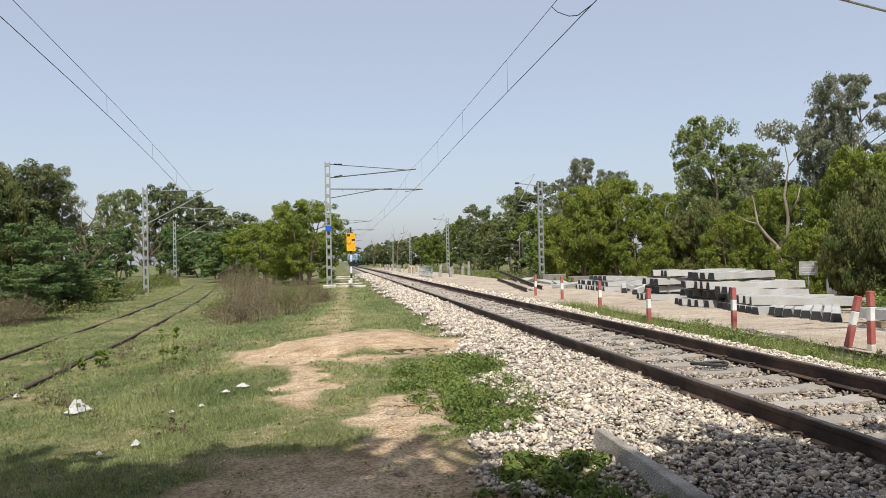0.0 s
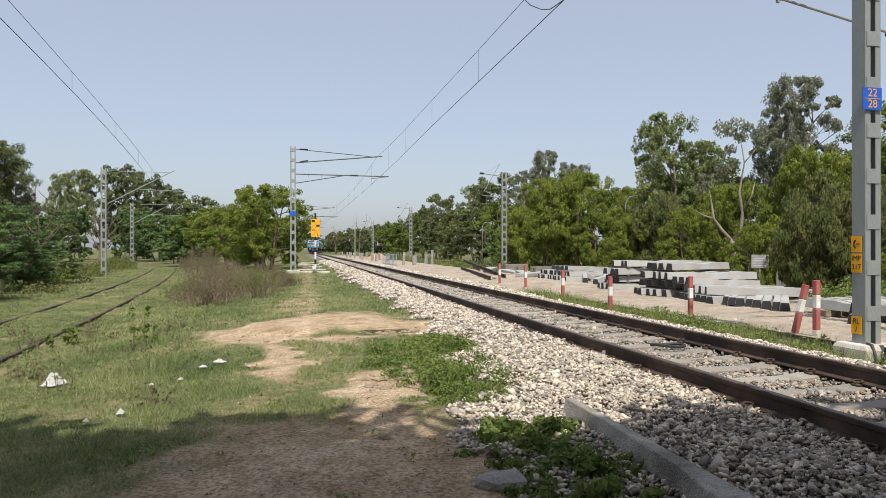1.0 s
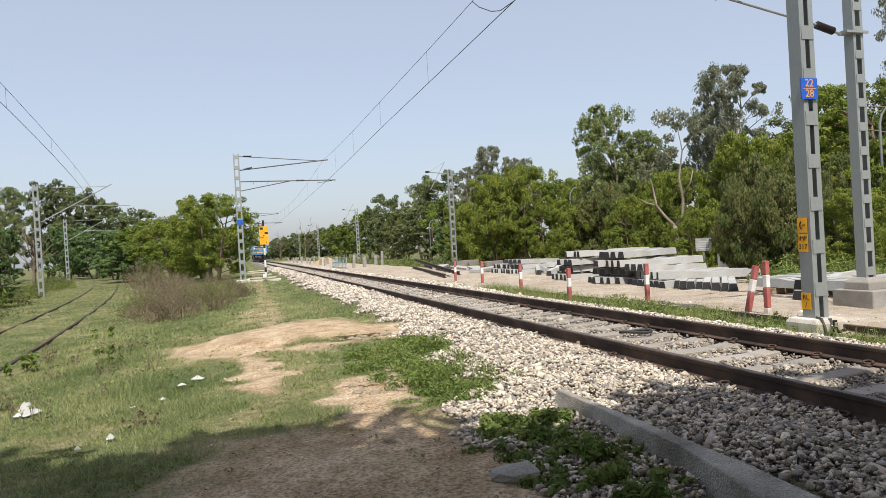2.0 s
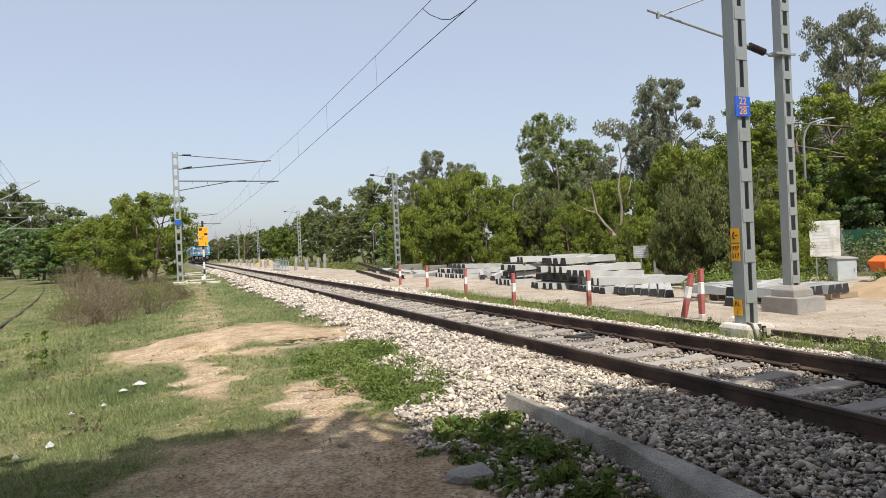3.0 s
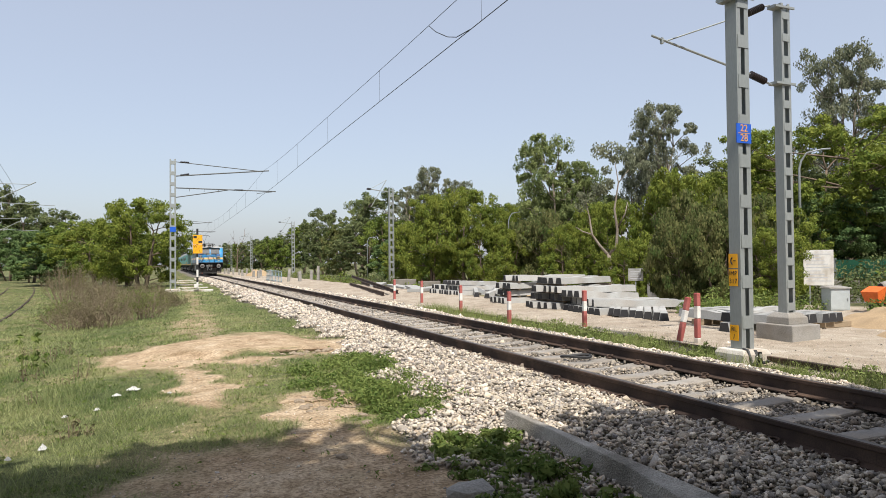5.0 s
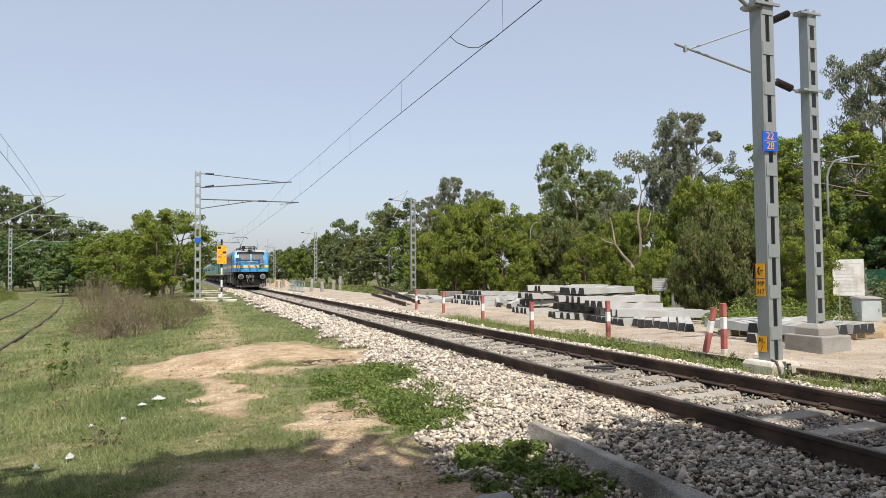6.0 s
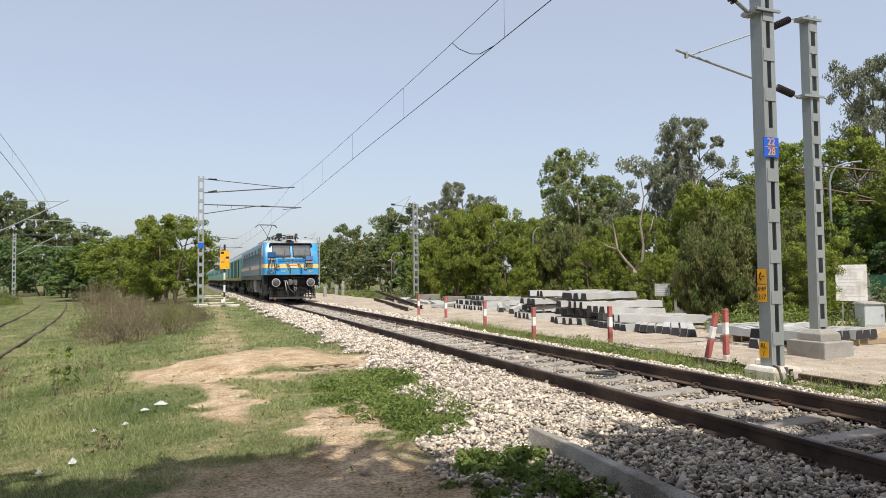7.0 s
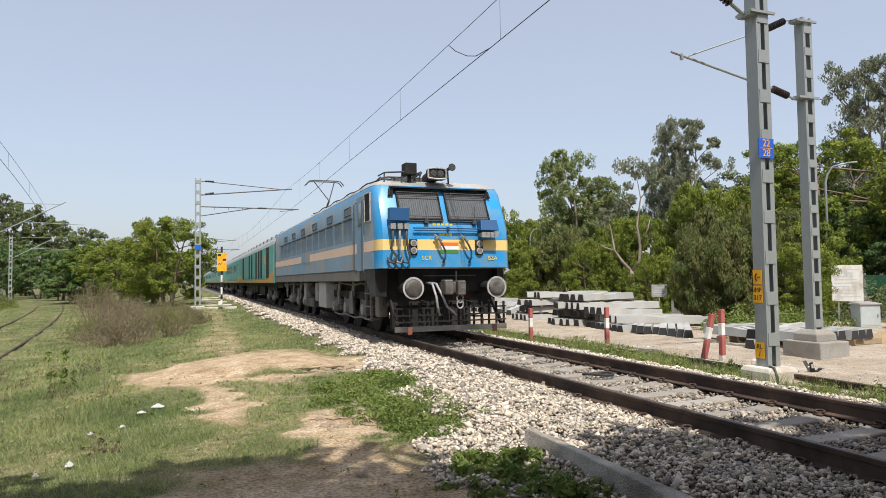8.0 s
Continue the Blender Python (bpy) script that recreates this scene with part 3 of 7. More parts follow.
for x, y in ((-11.35, 46), (-17.3, 80), (-23.5, 104), (-20.6, 122)):
    c = lattice_mast("overhead_mast", 6.9, 0.33, 0.16, 0.62, M["steel"], "grey lattice mast over the grassy siding", 0.35)
    c.matrix_basis = pose(x, y, GZ(x, y), 0, 0, 8)
    part("bracket_tube", Shape().tube([(0.2, 0, 4.6), (4.2, 0, 6.9)], 0.03, 6), M["steel"], c)
    part("stay", Shape().tube([(0.2, 0, 6.7), (4.0, 0, 6.75)], 0.018, 6), M["steel"], c)
    part("register_arm", Shape().tube([(2.0, 0, 5.6), (5.2, 0, 5.5)], 0.02, 6), M["steel"], c)
    part("insulator", insulator((0.4, 0, 6.7), (0.9, 0, 6.7)), M["insulator"], c, "dark ribbed insulator")


# ---- wires ----
def wire_line(name, pts, r, label):
    return tagged(part(name, Shape().tube(pts, r, 5), M["wire"]), label, "wire", kind="structure")


def span(y0, y1, xfun, hi, lo, sag, gap, end=None):
    """Catenary and contact wire of one span with droppers."""
    n = 16
    hi2, lo2 = (hi, lo) if end is None else end
    hi_at = lambda t: hi + (hi2 - hi) * t - sag * 4 * t * (1 - t)
    lo_at = lambda t: lo + (lo2 - lo) * t - 0.06 * 4 * t * (1 - t)
    cat, con = [], []
    for k in range(n + 1):
        t = k / n
        y = y0 + (y1 - y0) * t
        cat.append((xfun(y), y, hi_at(t)))
        con.append((xfun(y), y, lo_at(t)))
    wire_line("catenary_wire", cat, 0.0065, "dark catenary wire over the line")
    wire_line("contact_wire", con, 0.0085, "dark contact wire over the line")
    t = gap / (y1 - y0) / 2
    while t < 1:
        y = y0 + (y1 - y0) * t
        a, b = hi_at(t), lo_at(t)
        wire_line("dropper_wire", [(xfun(y), y, a), (xfun(y), y, b)], 0.0035, "thin dropper between the overhead wires")
        t += gap / (y1 - y0)


WX = lambda y: float(track_x(y)) + 0.2 * smooth01(y, 20, 41)
span(-40, 7.72, WX, 6.55, 5.72, 0.3, 6.5)
span(7.72, 41.0, WX, 6.52, 5.72, 0.22, 6.2, (6.90, 5.50))
span(41.0, 92, WX, 6.90, 5.50, 0.6, 6.5)
span(92, 140, WX, 7.0, 5.72, 0.7, 6.5)
wire_line("loop_wire", [(WX(13.4), 13.4, 6.45), (WX(13.2) - 0.05, 12.9, 6.15), (WX(12.6) - 0.04, 12.3, 5.85), (WX(12) - 0.02, 11.9, 5.72), (WX(11.6), 11.3, 5.68)], 0.009, "loose jumper loop between the wires")
SX = lambda y: float(siding_x(y))
span(-12, 45, SX, 6.80, 6.10, 0.33, 7.0, (5.80, 4.95))
span(45, 80, SX, 5.80, 4.95, 0.4, 7.0)


# ---- red and white posts ----
def guard_post(label, r=0.044):
    top = tagged(new("guard_post"), label, "post", group="guard posts along the yard")
    z = 0
    for k, (h, mt) in enumerate(((0.05, "pale_concrete"), (0.35, "red"), (0.22, "white"), (0.24, "red"))):
        part("band", Shape().box(-r, r, -r, r, z - (0.3 if k == 0 else 0), z + h), M[mt], top, bevel=0.012)
        z += h
    return top


post = guard_post("square concrete post painted in faded red and white bands")
POSTS = [(8.66, 25.75, 0), (8.7, 22.75, 0), (8.3, 18.4, 0), (7.9, 14.6, 0), (8.6, 12.4, 0), (8.87, 9.3, 0)]
for k, (x, y, a) in enumerate(POSTS):
    m = pose(x, y, GZ(x, y) + (0.05 if k == 5 else -0.02), 0, 0, 8 * math.sin(k * 3))
    if k == 0:
        post.matrix_basis = m
    else:
        copy_thing(post, m)
leaning = guard_post("rust-red and white post leaning against another post")
leaning.matrix_basis = pose(8.62, 9.50, GZ(9, 9.9) - 0.0, 6, 10, 0)


# ---- trees ----
def limb(s, a, b, r0, r1, bend=0.12):
    a, b = Vector(a), Vector(b)
    n = 5 if r0 > 0.1 else 3
    pts = []
    off = Vector((random.uniform(-1, 1), random.uniform(-1, 1), random.uniform(-0.4, 0.6))) * (b - a).length * bend
    for k in range(n + 1):
        t = k / n
        pts.append(a.lerp(b, t) + off * math.sin(math.pi * t))
    s.tube(pts, [r0 + (r1 - r0) * k / n for k in range(n + 1)], 7 if r0 > 0.1 else 4)
    return pts


def leaves(centres, radii, per, size, droop, flat, sides=4):
    """Leaf blades spread through clumps. droop: lean of the leaves downwards; sides: 3 or 4."""
    n = len(centres) * per
    c = np.repeat(np.array(centres), per, 0)
    r = np.repeat(np.array(radii), per)
    d = rng.normal(size=(n, 3))
    d /= np.linalg.norm(d, axis=1)[:, None]
    q = r * rng.uniform(0.25, 1.0, n) ** 0.55
    p = c + d * q[:, None] * np.array([1, 1, flat])
    nrm = d * 1.0 + rng.normal(0, 0.38, (n, 3)) + np.array([0, 0, 0.35])
    nrm /= np.linalg.norm(nrm, axis=1)[:, None]
    u = np.cross(nrm, rng.normal(size=(n, 3)))
    u[:, 2] -= droop
    u /= np.linalg.norm(u, axis=1)[:, None]
    w = np.cross(nrm, u)
    w /= np.linalg.norm(w, axis=1)[:, None]
    L = size * rng.uniform(0.6, 1.3, n)
    W = L * rng.uniform(0.28, 0.5, n)
    if sides == 3:
        W = W * 1.35
        v = np.stack([p - u * L[:, None] * 0.5 + w * W[:, None] * 0.5, p - u * L[:, None] * 0.5 - w * W[:, None] * 0.5, p + u * L[:, None] * 0.5], 1)
    else:
        v = np.stack([p - u * L[:, None] * 0.5, p + w * W[:, None] * 0.5, p + u * L[:, None] * 0.5, p - w * W[:, None] * 0.5], 1)
    return v.reshape(-1, 3), np.arange(n * sides).reshape(n, sides)


def tree(name, height, width, crown_from, leaf, label, lobes=14, subs=10, per=110, size=0.17, trunk_r=0.2, stems=1, droop=0.3, flat=0.6, bark="bark",
         lobe_r=0.17, top_heavy=0.0, rough=0.3, cat="tree"):
    """Stems that fork to lobes of the crown; each lobe carries small clumps of leaves, with gaps between the lobes."""
    top = tagged(new(name), label, cat)
    s = Shape()
    ends = []
    H = height * (1 - crown_from)
    for k in range(stems):
        a = 2 * math.pi * k / stems + random.random()
        base = Vector((0.25 * math.cos(a), 0.25 * math.sin(a), -0.2)) if stems > 1 else Vector((0, 0, -0.3))
        spread = width * 0.17 if stems > 1 else 0.05 * width
        tip = Vector((spread * math.cos(a), spread * math.sin(a), height * crown_from + H * 0.62))
        ends += limb(s, base, tip, trunk_r, trunk_r * 0.35, 0.07)[1:]
    centres, radii = [], []
    for k in range(lobes):
        h = (k + random.uniform(0.2, 0.8)) / lobes
        a = k * 2.4 + random.uniform(-0.5, 0.5)
        prof = math.sin(math.pi * min(1, 0.16 + 0.72 * (h * (1 - top_heavy) + top_heavy * h * h))) ** 0.7
        rad = width * (0.5 - 0.5 * lobe_r) * prof * (1 - rough * random.random()) * (0.35 if k % 5 == 4 else 1)
        c = Vector((rad * math.cos(a), rad * math.sin(a), height * crown_from + H * (0.06 + 0.84 * h)))
        lr = lobe_r * width * random.uniform(0.65, 1.25)
        near = min(ends, key=lambda e: (e - c).length + (2 if e.z > c.z else 0))
        mid = limb(s, near, c, trunk_r * 0.34, trunk_r * 0.10, 0.12)[1:]
        for j in range(subs):
            t, u = random.uniform(0, 2 * math.pi), random.uniform(-0.45, 1.0)
            q = lr * random.uniform(0.45, 1.12)
            e = math.sqrt(1 - u * u)
            p = c + Vector((q * e * math.cos(t), q * e * math.sin(t), q * u * (0.55 + flat * 0.4)))
            centres.append(p), radii.append(lr * random.uniform(0.28, 0.50))
            if j % 3 == 0:
                limb(s, mid[-1 - j % 2], p, trunk_r * 0.09, 0.008, 0.15)
    v, f = leaves(centres, radii, per, size, droop, flat, 3)
    gain = np.array([width * 0.5 / np.percentile(np.hypot(v[:, 0], v[:, 1]), 97)] * 2 + [height / v[:, 2].max()])
    s.v = [(x * gain[0], y * gain[1], z * gain[2]) for x, y, z in s.v]
    part("trunk", s, M[bark], top, smooth=True)
    part("crown", cloud("crown", v * gain, f, M[leaf]), None, top)
    return top


TREES = {
    "round": tree("broadleaf_tree", 8.6, 9.5, 0.14, "leaf", "broad dense green tree at the yard's edge", 30, 12, 95, 0.20, 0.20, 3, lobe_r=0.145),
    "bright": tree("broadleaf_tree", 6.3, 7.5, 0.06, "leaf_bright", "dense bushy bright green tree beside the line", 30, 12, 95, 0.17, 0.15, 4, lobe_r=0.14),
    "pods": tree("pod_tree", 7.3, 8.5, 0.03, "leaf_brown", "dense green tree hung with brown seed pods", 34, 11, 80, 0.25, 0.16, 5, droop=2.4, flat=0.9, lobe_r=0.135),
    "gum": tree("gum_tree", 15.5, 6.6, 0.34, "leaf_grey", "tall grey-green gum tree with drooping leaves", 40, 11, 72, 0.16, 0.17, 4, droop=1.6, flat=1.0, bark="pale_bark", lobe_r=0.125, rough=0.5),
    "tall": tree("slender_tree", 12.0, 6.0, 0.22, "leaf_pale", "tall slender light green tree", 34, 11, 66, 0.18, 0.15, 3, droop=0.8, flat=0.9, bark="pale_bark", lobe_r=0.14, rough=0.45),
    "flat": tree("spreading_tree", 10.6, 15.0, 0.30, "leaf_bright", "wide umbrella-shaped tree with feathery green crown", 64, 12, 76, 0.20, 0.20, 4, flat=0.5, lobe_r=0.08, top_heavy=0.3, rough=0.35),
    "dark": tree("broadleaf_tree", 10.6, 10.0, 0.10, "leaf_dark", "dark green tree in the belt of woods", 28, 11, 90, 0.24, 0.2, 3, lobe_r=0.15, rough=0.4),
    "acacia": tree("acacia_bush", 5.3, 7.0, 0.08, "leaf_thorn", "low spreading dark green thorn bush", 30, 12, 85, 0.15, 0.1, 5, flat=0.30, lobe_r=0.12, rough=0.5),
    "far_round": tree("broadleaf_tree", 8.6, 9.5, 0.10, "leaf", "green tree in the distant belt of woods", 22, 9, 60, 0.34, 0.22, 2, lobe_r=0.16),
    "far_dark": tree("broadleaf_tree", 10.6, 10.0, 0.06, "leaf_dark", "dark green tree in the distant belt of woods", 22, 9, 60, 0.36, 0.22, 2, lobe_r=0.16, rough=0.4),
    "far_pods": tree("pod_tree", 7.3, 8.5, 0.04, "leaf_brown", "green and brown tree in the distant belt", 20, 9, 60, 0.34, 0.18, 3, droop=1.2, lobe_r=0.16),
    "far_acacia": tree("acacia_bush", 5.3, 7.0, 0.06, "leaf_thorn", "low dark thorn bush in the distance", 20, 8, 60, 0.30, 0.1, 3, flat=0.4, lobe_r=0.15),
}
used = set()


def plant(kind, x, y, s=1.0, rot=0.0, sz=1.0):
    z = GZ(x, y) - 0.05
    ob = TREES[kind]
    m = pose(x, y, z, 0, 0, rot)
    if kind in used:
        ob = copy_thing(ob, m)
    else:
        ob.matrix_basis = m
        used.add(kind)
    ob.scale = (s, s, s * sz)
    return ob


def dir_plant(kind, phi, d, top, w=1.0, rot=0.0):
    """Plants at a bearing from the viewing place, scaled to a height."""
    a = radians(phi)
    x, y = d * math.sin(a), d * math.cos(a)
    if d > 56 and "far_" + kind in TREES:
        kind = "far_" + kind
    h = {"round": 8.6, "bright": 6.3, "pods": 7.3, "gum": 15.5, "tall": 12, "flat": 10.6, "dark": 10.6, "acacia": 5.3}[kind.replace("far_", "")]
    sz = (top - GZ(x, y)) / h
    return plant(kind, x, y, w, rot, sz / w)


# the belt beyond the yard
dir_plant("bright", 24.9, 52, 7.4, 0.80, 20)
dir_plant("bright", 22.0, 53, 6.9, 0.72, 60)
dir_plant("bright", 26.6, 50, 4.6, 0.55, 160)
dir_plant("gum", 21.9, 82, 13.4, 0.80, 40)
dir_plant("gum", 24.0, 80, 11.4, 0.75, 140)
dir_plant("gum", 20.0, 84, 11.2, 0.70, 250)
dir_plant("bright", 29.0, 62, 6.9, 0.70, 60)
dir_plant("tall", 31.6, 50, 10.8, 0.90, 10)
dir_plant("tall", 34.2, 50, 8.9, 0.82, 190)
dir_plant("pods", 31.2, 44, 4.9, 0.62, 80)
dir_plant("bright", 35.6, 46, 5.4, 0.55, 250)
dir_plant("gum", 41.2, 52, 13.2, 0.86, 30)
dir_plant("gum", 39.4, 54, 10.4, 0.55, 300)
dir_plant("bright", 41.8, 37, 6.3, 0.62, 100)
dir_plant("bright", 44.6, 38, 5.9, 0.55, 220)
dir_plant("pods", 43.6, 32, 4.6, 0.50, 10)
dir_plant("pods", 45.6, 30.5, 4.0, 0.45, 70)
dir_plant("pods", 47.8, 30, 4.1, 0.48, 130)
dir_plant("round", 47.0, 41, 6.4, 0.50, 40)
dir_plant("bright", 29.0, 44, 3.6, 0.50, 40)
dir_plant("bright", 33.6, 40, 3.6, 0.45, 150)
dir_plant("bright", 37.6, 42, 5.2, 0.50, 300)
dir_plant("flat", 53.4, 40, 9.0, 0.80, 0)
dir_plant("gum", 54.1, 52, 15.8, 0.95, 70)
dir_plant("gum", 60.5, 50, 14.5, 1.0, 210)
dir_plant("bright", 49.6, 30, 3.6, 0.50, 20)
dir_plant("bright", 49.0, 24, 2.4, 0.32, 75)
dir_plant("pods", 43.2, 26, 3.3, 0.34, 200)
dir_plant("pods", 45.2, 25, 3.1, 0.34, 15)
dir_plant("bright", 38.6, 31, 2.3, 0.30, 140)
dir_plant("pods", 47.4, 26, 2.6, 0.30, 300)
dir_plant("flat", 63.0, 44, 9.6, 0.85, 120)
for phi, d, top, w, kind in ((20.2, 66, 5.6, 0.9, "bright"), (18.6, 92, 8.2, 1.0, "round"), (17.4, 105, 13.3, 1.1, "dark"), (15.6, 112, 12.2, 1.0, "tall"), (16.2, 98, 8.0, 1.0, "dark"),
                             (14.2, 118, 8.8, 1.0, "pods"), (12.7, 138, 13.0, 1.0, "dark"), (12.0, 150, 10.5, 1.0, "dark"), (11.0, 165, 11.5, 1.1, "round"), (10.1, 190, 11.5, 1.1, "dark"),
                             (9.0, 235, 11, 1.2, "dark"), (9.0, 290, 12, 1.5, "round"), (8.4, 330, 12, 1.5, "dark"), (8.0, 380, 13, 1.6, "round"), (1.5, 560, 15, 1.8, "dark"), (0.3, 330, 13, 1.5, "round"),
                             (-1.2, 260, 12, 1.4, "dark"), (-2.2, 200, 11, 1.3, "round"), (2.95, 225, 6.5, 0.55, "round"), (3.5, 222, 7, 0.7, "dark"), (4.2, 218, 7.5, 0.8, "round"), (5.0, 214, 8, 0.9, "dark"), (5.9, 208, 8, 0.9, "round"), (6.8, 200, 8.5, 1.0, "dark"), (7.7, 195, 9, 1.0, "dark"), (8.5, 185, 9, 1.0, "round"), (21.8, 66, 5.0, 0.8, "acacia"), (18.4, 80, 4.2, 0.9, "acacia"), (35, 60, 8.5, 1.0, "dark"), (33.5, 62, 8.0, 1.0, "round"),
                             (46, 50, 8.5, 1.0, "dark"), (51.5, 43, 6.5, 0.8, "dark"), (56, 45, 7.0, 0.8, "round"), (60, 43, 6.6, 0.8, "dark"), (53.5, 37, 4.6, 0.8, "acacia"), (58, 38, 4.8, 0.8, "acacia"), (63, 40, 5.2, 0.9, "acacia"), (50, 55, 9, 1.0, "dark"), (28.5, 78, 8.5, 1.0, "dark"), (65, 48, 10, 1, "dark"), (70, 45, 10, 1, "round"), (78, 42, 9, 1, "pods")):
    dir_plant(kind, phi, d, top, w, phi * 37)
# old gum with a pale forked trunk
fk = tagged(new("forked_tree"), "old tree with a pale bare forked trunk and thin grey top", "tree")
fs = Shape()
for pts, r in (([(0.35, 0, -2.0), (0.1, 0, 0.6), (0, 0, 1.9)], [0.2, 0.17, 0.16]), ([(0, 0, 1.8), (-0.5, 0.2, 2.4), (-0.95, 0.2, 3.1), (-1.1, 0.3, 4.2), (-1.3, 0.4, 5.2)], [0.13, 0.11, 0.09, 0.06, 0.03]),
               ([(0, 0, 1.8), (0.45, -0.2, 2.4), (0.5, -0.2, 3.4), (0.35, -0.2, 4.6), (0.6, 0, 6.2), (0.4, 0, 7.6)], [0.14, 0.12, 0.11, 0.08, 0.05, 0.02]),
               ([(-0.95, 0.2, 3.1), (-1.5, 0.2, 3.3), (-1.9, 0.1, 3.6)], [0.07, 0.05, 0.02]), ([(0.5, -0.2, 3.4), (0.95, -0.4, 4.3), (1.1, -0.3, 5.0)], [0.07, 0.05, 0.02]), ([(0.6, 0, 6.2), (1.2, 0.2, 7.0)], [0.05, 0.02])):
    fs.tube(pts, [0.72 * q for q in r], 8)
part("trunk", fs, M["pale_bark"], fk, "pale bare forked trunk", smooth=True)
fc_ = [Vector((0.4 + random.uniform(-1.1, 1.1), random.uniform(-0.9, 0.9), random.uniform(5.8, 8.4))) for _ in range(16)] + [Vector((-1.2 + random.uniform(-0.5, 0.5), 0.3, random.uniform(4.6, 5.6))) for _ in range(4)]
fv, ff_ = leaves(fc_, [random.uniform(0.3, 0.6) for _ in fc_], 110, 0.2, 1.4, 0.8)
part("crown", cloud("crown", fv, ff_, M["leaf_grey"]), None, fk)
fk.matrix_basis = pose(20.4, 27.2, GZ(20.4, 27.2) + 1.15, 0, 0, -37)
fk.scale = (0.85, 0.85, 0.82)
# bare dead trees
for x, y, h, w in ((-19.5, 58, 8.0, 4.5), (-17.0, 66, 6.5, 4.0), (14.5, 150, 9.5, 6.0), (10.5, 170, 8.0, 4.0)):
    dt = tagged(new("dead_tree"), "bare grey dead tree without leaves", "tree", group="dead trees")
    ds = Shape()
    main = limb(ds, (0, 0, -0.3), (0.2, 0, h * 0.55), 0.16, 0.09, 0.05)
    for k in range(9):
        a = k * 2.4
        b0 = main[2 + k % 4]
        tip = limb(ds, b0, b0 + Vector((w * 0.5 * math.cos(a) * random.uniform(0.5, 1), w * 0.5 * math.sin(a) * random.uniform(0.5, 1), h * random.uniform(0.2, 0.45))), 0.07, 0.025, 0.15)
        for q in range(4):
            c0 = tip[1 + q % 3]
            limb(ds, c0, c0 + Vector((random.uniform(-0.8, 0.8), random.uniform(-0.8, 0.8), random.uniform(0.3, 1.2))), 0.03, 0.01, 0.15)
    part("trunk", ds, M["bark"], dt, smooth=True)
    dt.matrix_basis = pose(x, y, GZ(x, y))
# beside the siding and behind it
dir_plant("bright", -1.6, 51, 6.2, 0.85, 15)
dir_plant("bright", -4.6, 56, 4.9, 0.85, 200)
dir_plant("bright", -2.6, 62, 5.2, 0.7, 100)
dir_plant("round", -6.5, 70, 5.0, 0.9, 250)
for phi, d, top, w, kind in ((-24.5, 46, 7.8, 0.75, "pods"), (-22.6, 47, 8.0, 0.70, "dark"), (-20.4, 50, 8.2, 0.60, "gum"), (-26.8, 44, 7.8, 0.7, "dark"), (-22.0, 49, 7.0, 0.60, "pods"),
                             (-20.9, 31, 3.2, 0.56, "acacia"), (-21.4, 26.5, 1.5, 0.40, "acacia"), (-17.6, 37, 1.3, 0.45, "acacia"), (-19.0, 33, 1.7, 0.40, "acacia"), (-25.0, 31, 3.0, 0.55, "pods"),
                             (-15.8, 118, 14.0, 0.95, "tall"), (-17.2, 112, 12.5, 0.80, "tall"), (-13.4, 125, 16.0, 1.05, "dark"), (-11.4, 122, 14.6, 1.0, "dark"), (-9.3, 118, 11.8, 1.0, "dark"), (-7.6, 112, 9.6, 1.0, "dark"),
                             (-12.2, 104, 7.0, 1.1, "acacia"), (-10.4, 96, 6.0, 1.0, "acacia"), (-8.2, 68, 3.4, 0.8, "acacia"), (-9.0, 84, 5.4, 0.9, "acacia"), (-18.4, 72, 4.6, 0.7, "acacia"), (-16.4, 96, 6.5, 0.9, "acacia"),
                             (-30, 40, 8, 0.9, "dark"), (-35, 38, 9, 1, "round"), (-42, 36, 9, 1, "dark"), (-19.0, 84, 6.5, 0.8, "dark"), (-6.2, 110, 8, 1, "round")):
    dir_plant(kind, phi, d, top, w, phi * 53)
# unseen crowns added behind the viewer to cast the foreground's shadow
shade = tree("shade_tree", 9.4, 9.6, 0.40, "leaf_dark", "unseen dense tree added to shade the near ground", 60, 11, 72, 0.5, 0.25, 3, flat=0.7, lobe_r=0.19, rough=0.9)
shade.matrix_basis = pose(-2.3, -2.3, -0.4)
for x, y, rot in ((-6.2, -1.9, 120), (3.1, -4.1, 40), (7.1, -3.8, 200), (-4.4, -2.1, 20), (0.4, -4.6, 250), (5.0, -4.6, 310)):
    copy_thing(shade, pose(x, y, -0.4, 0, 0, rot))


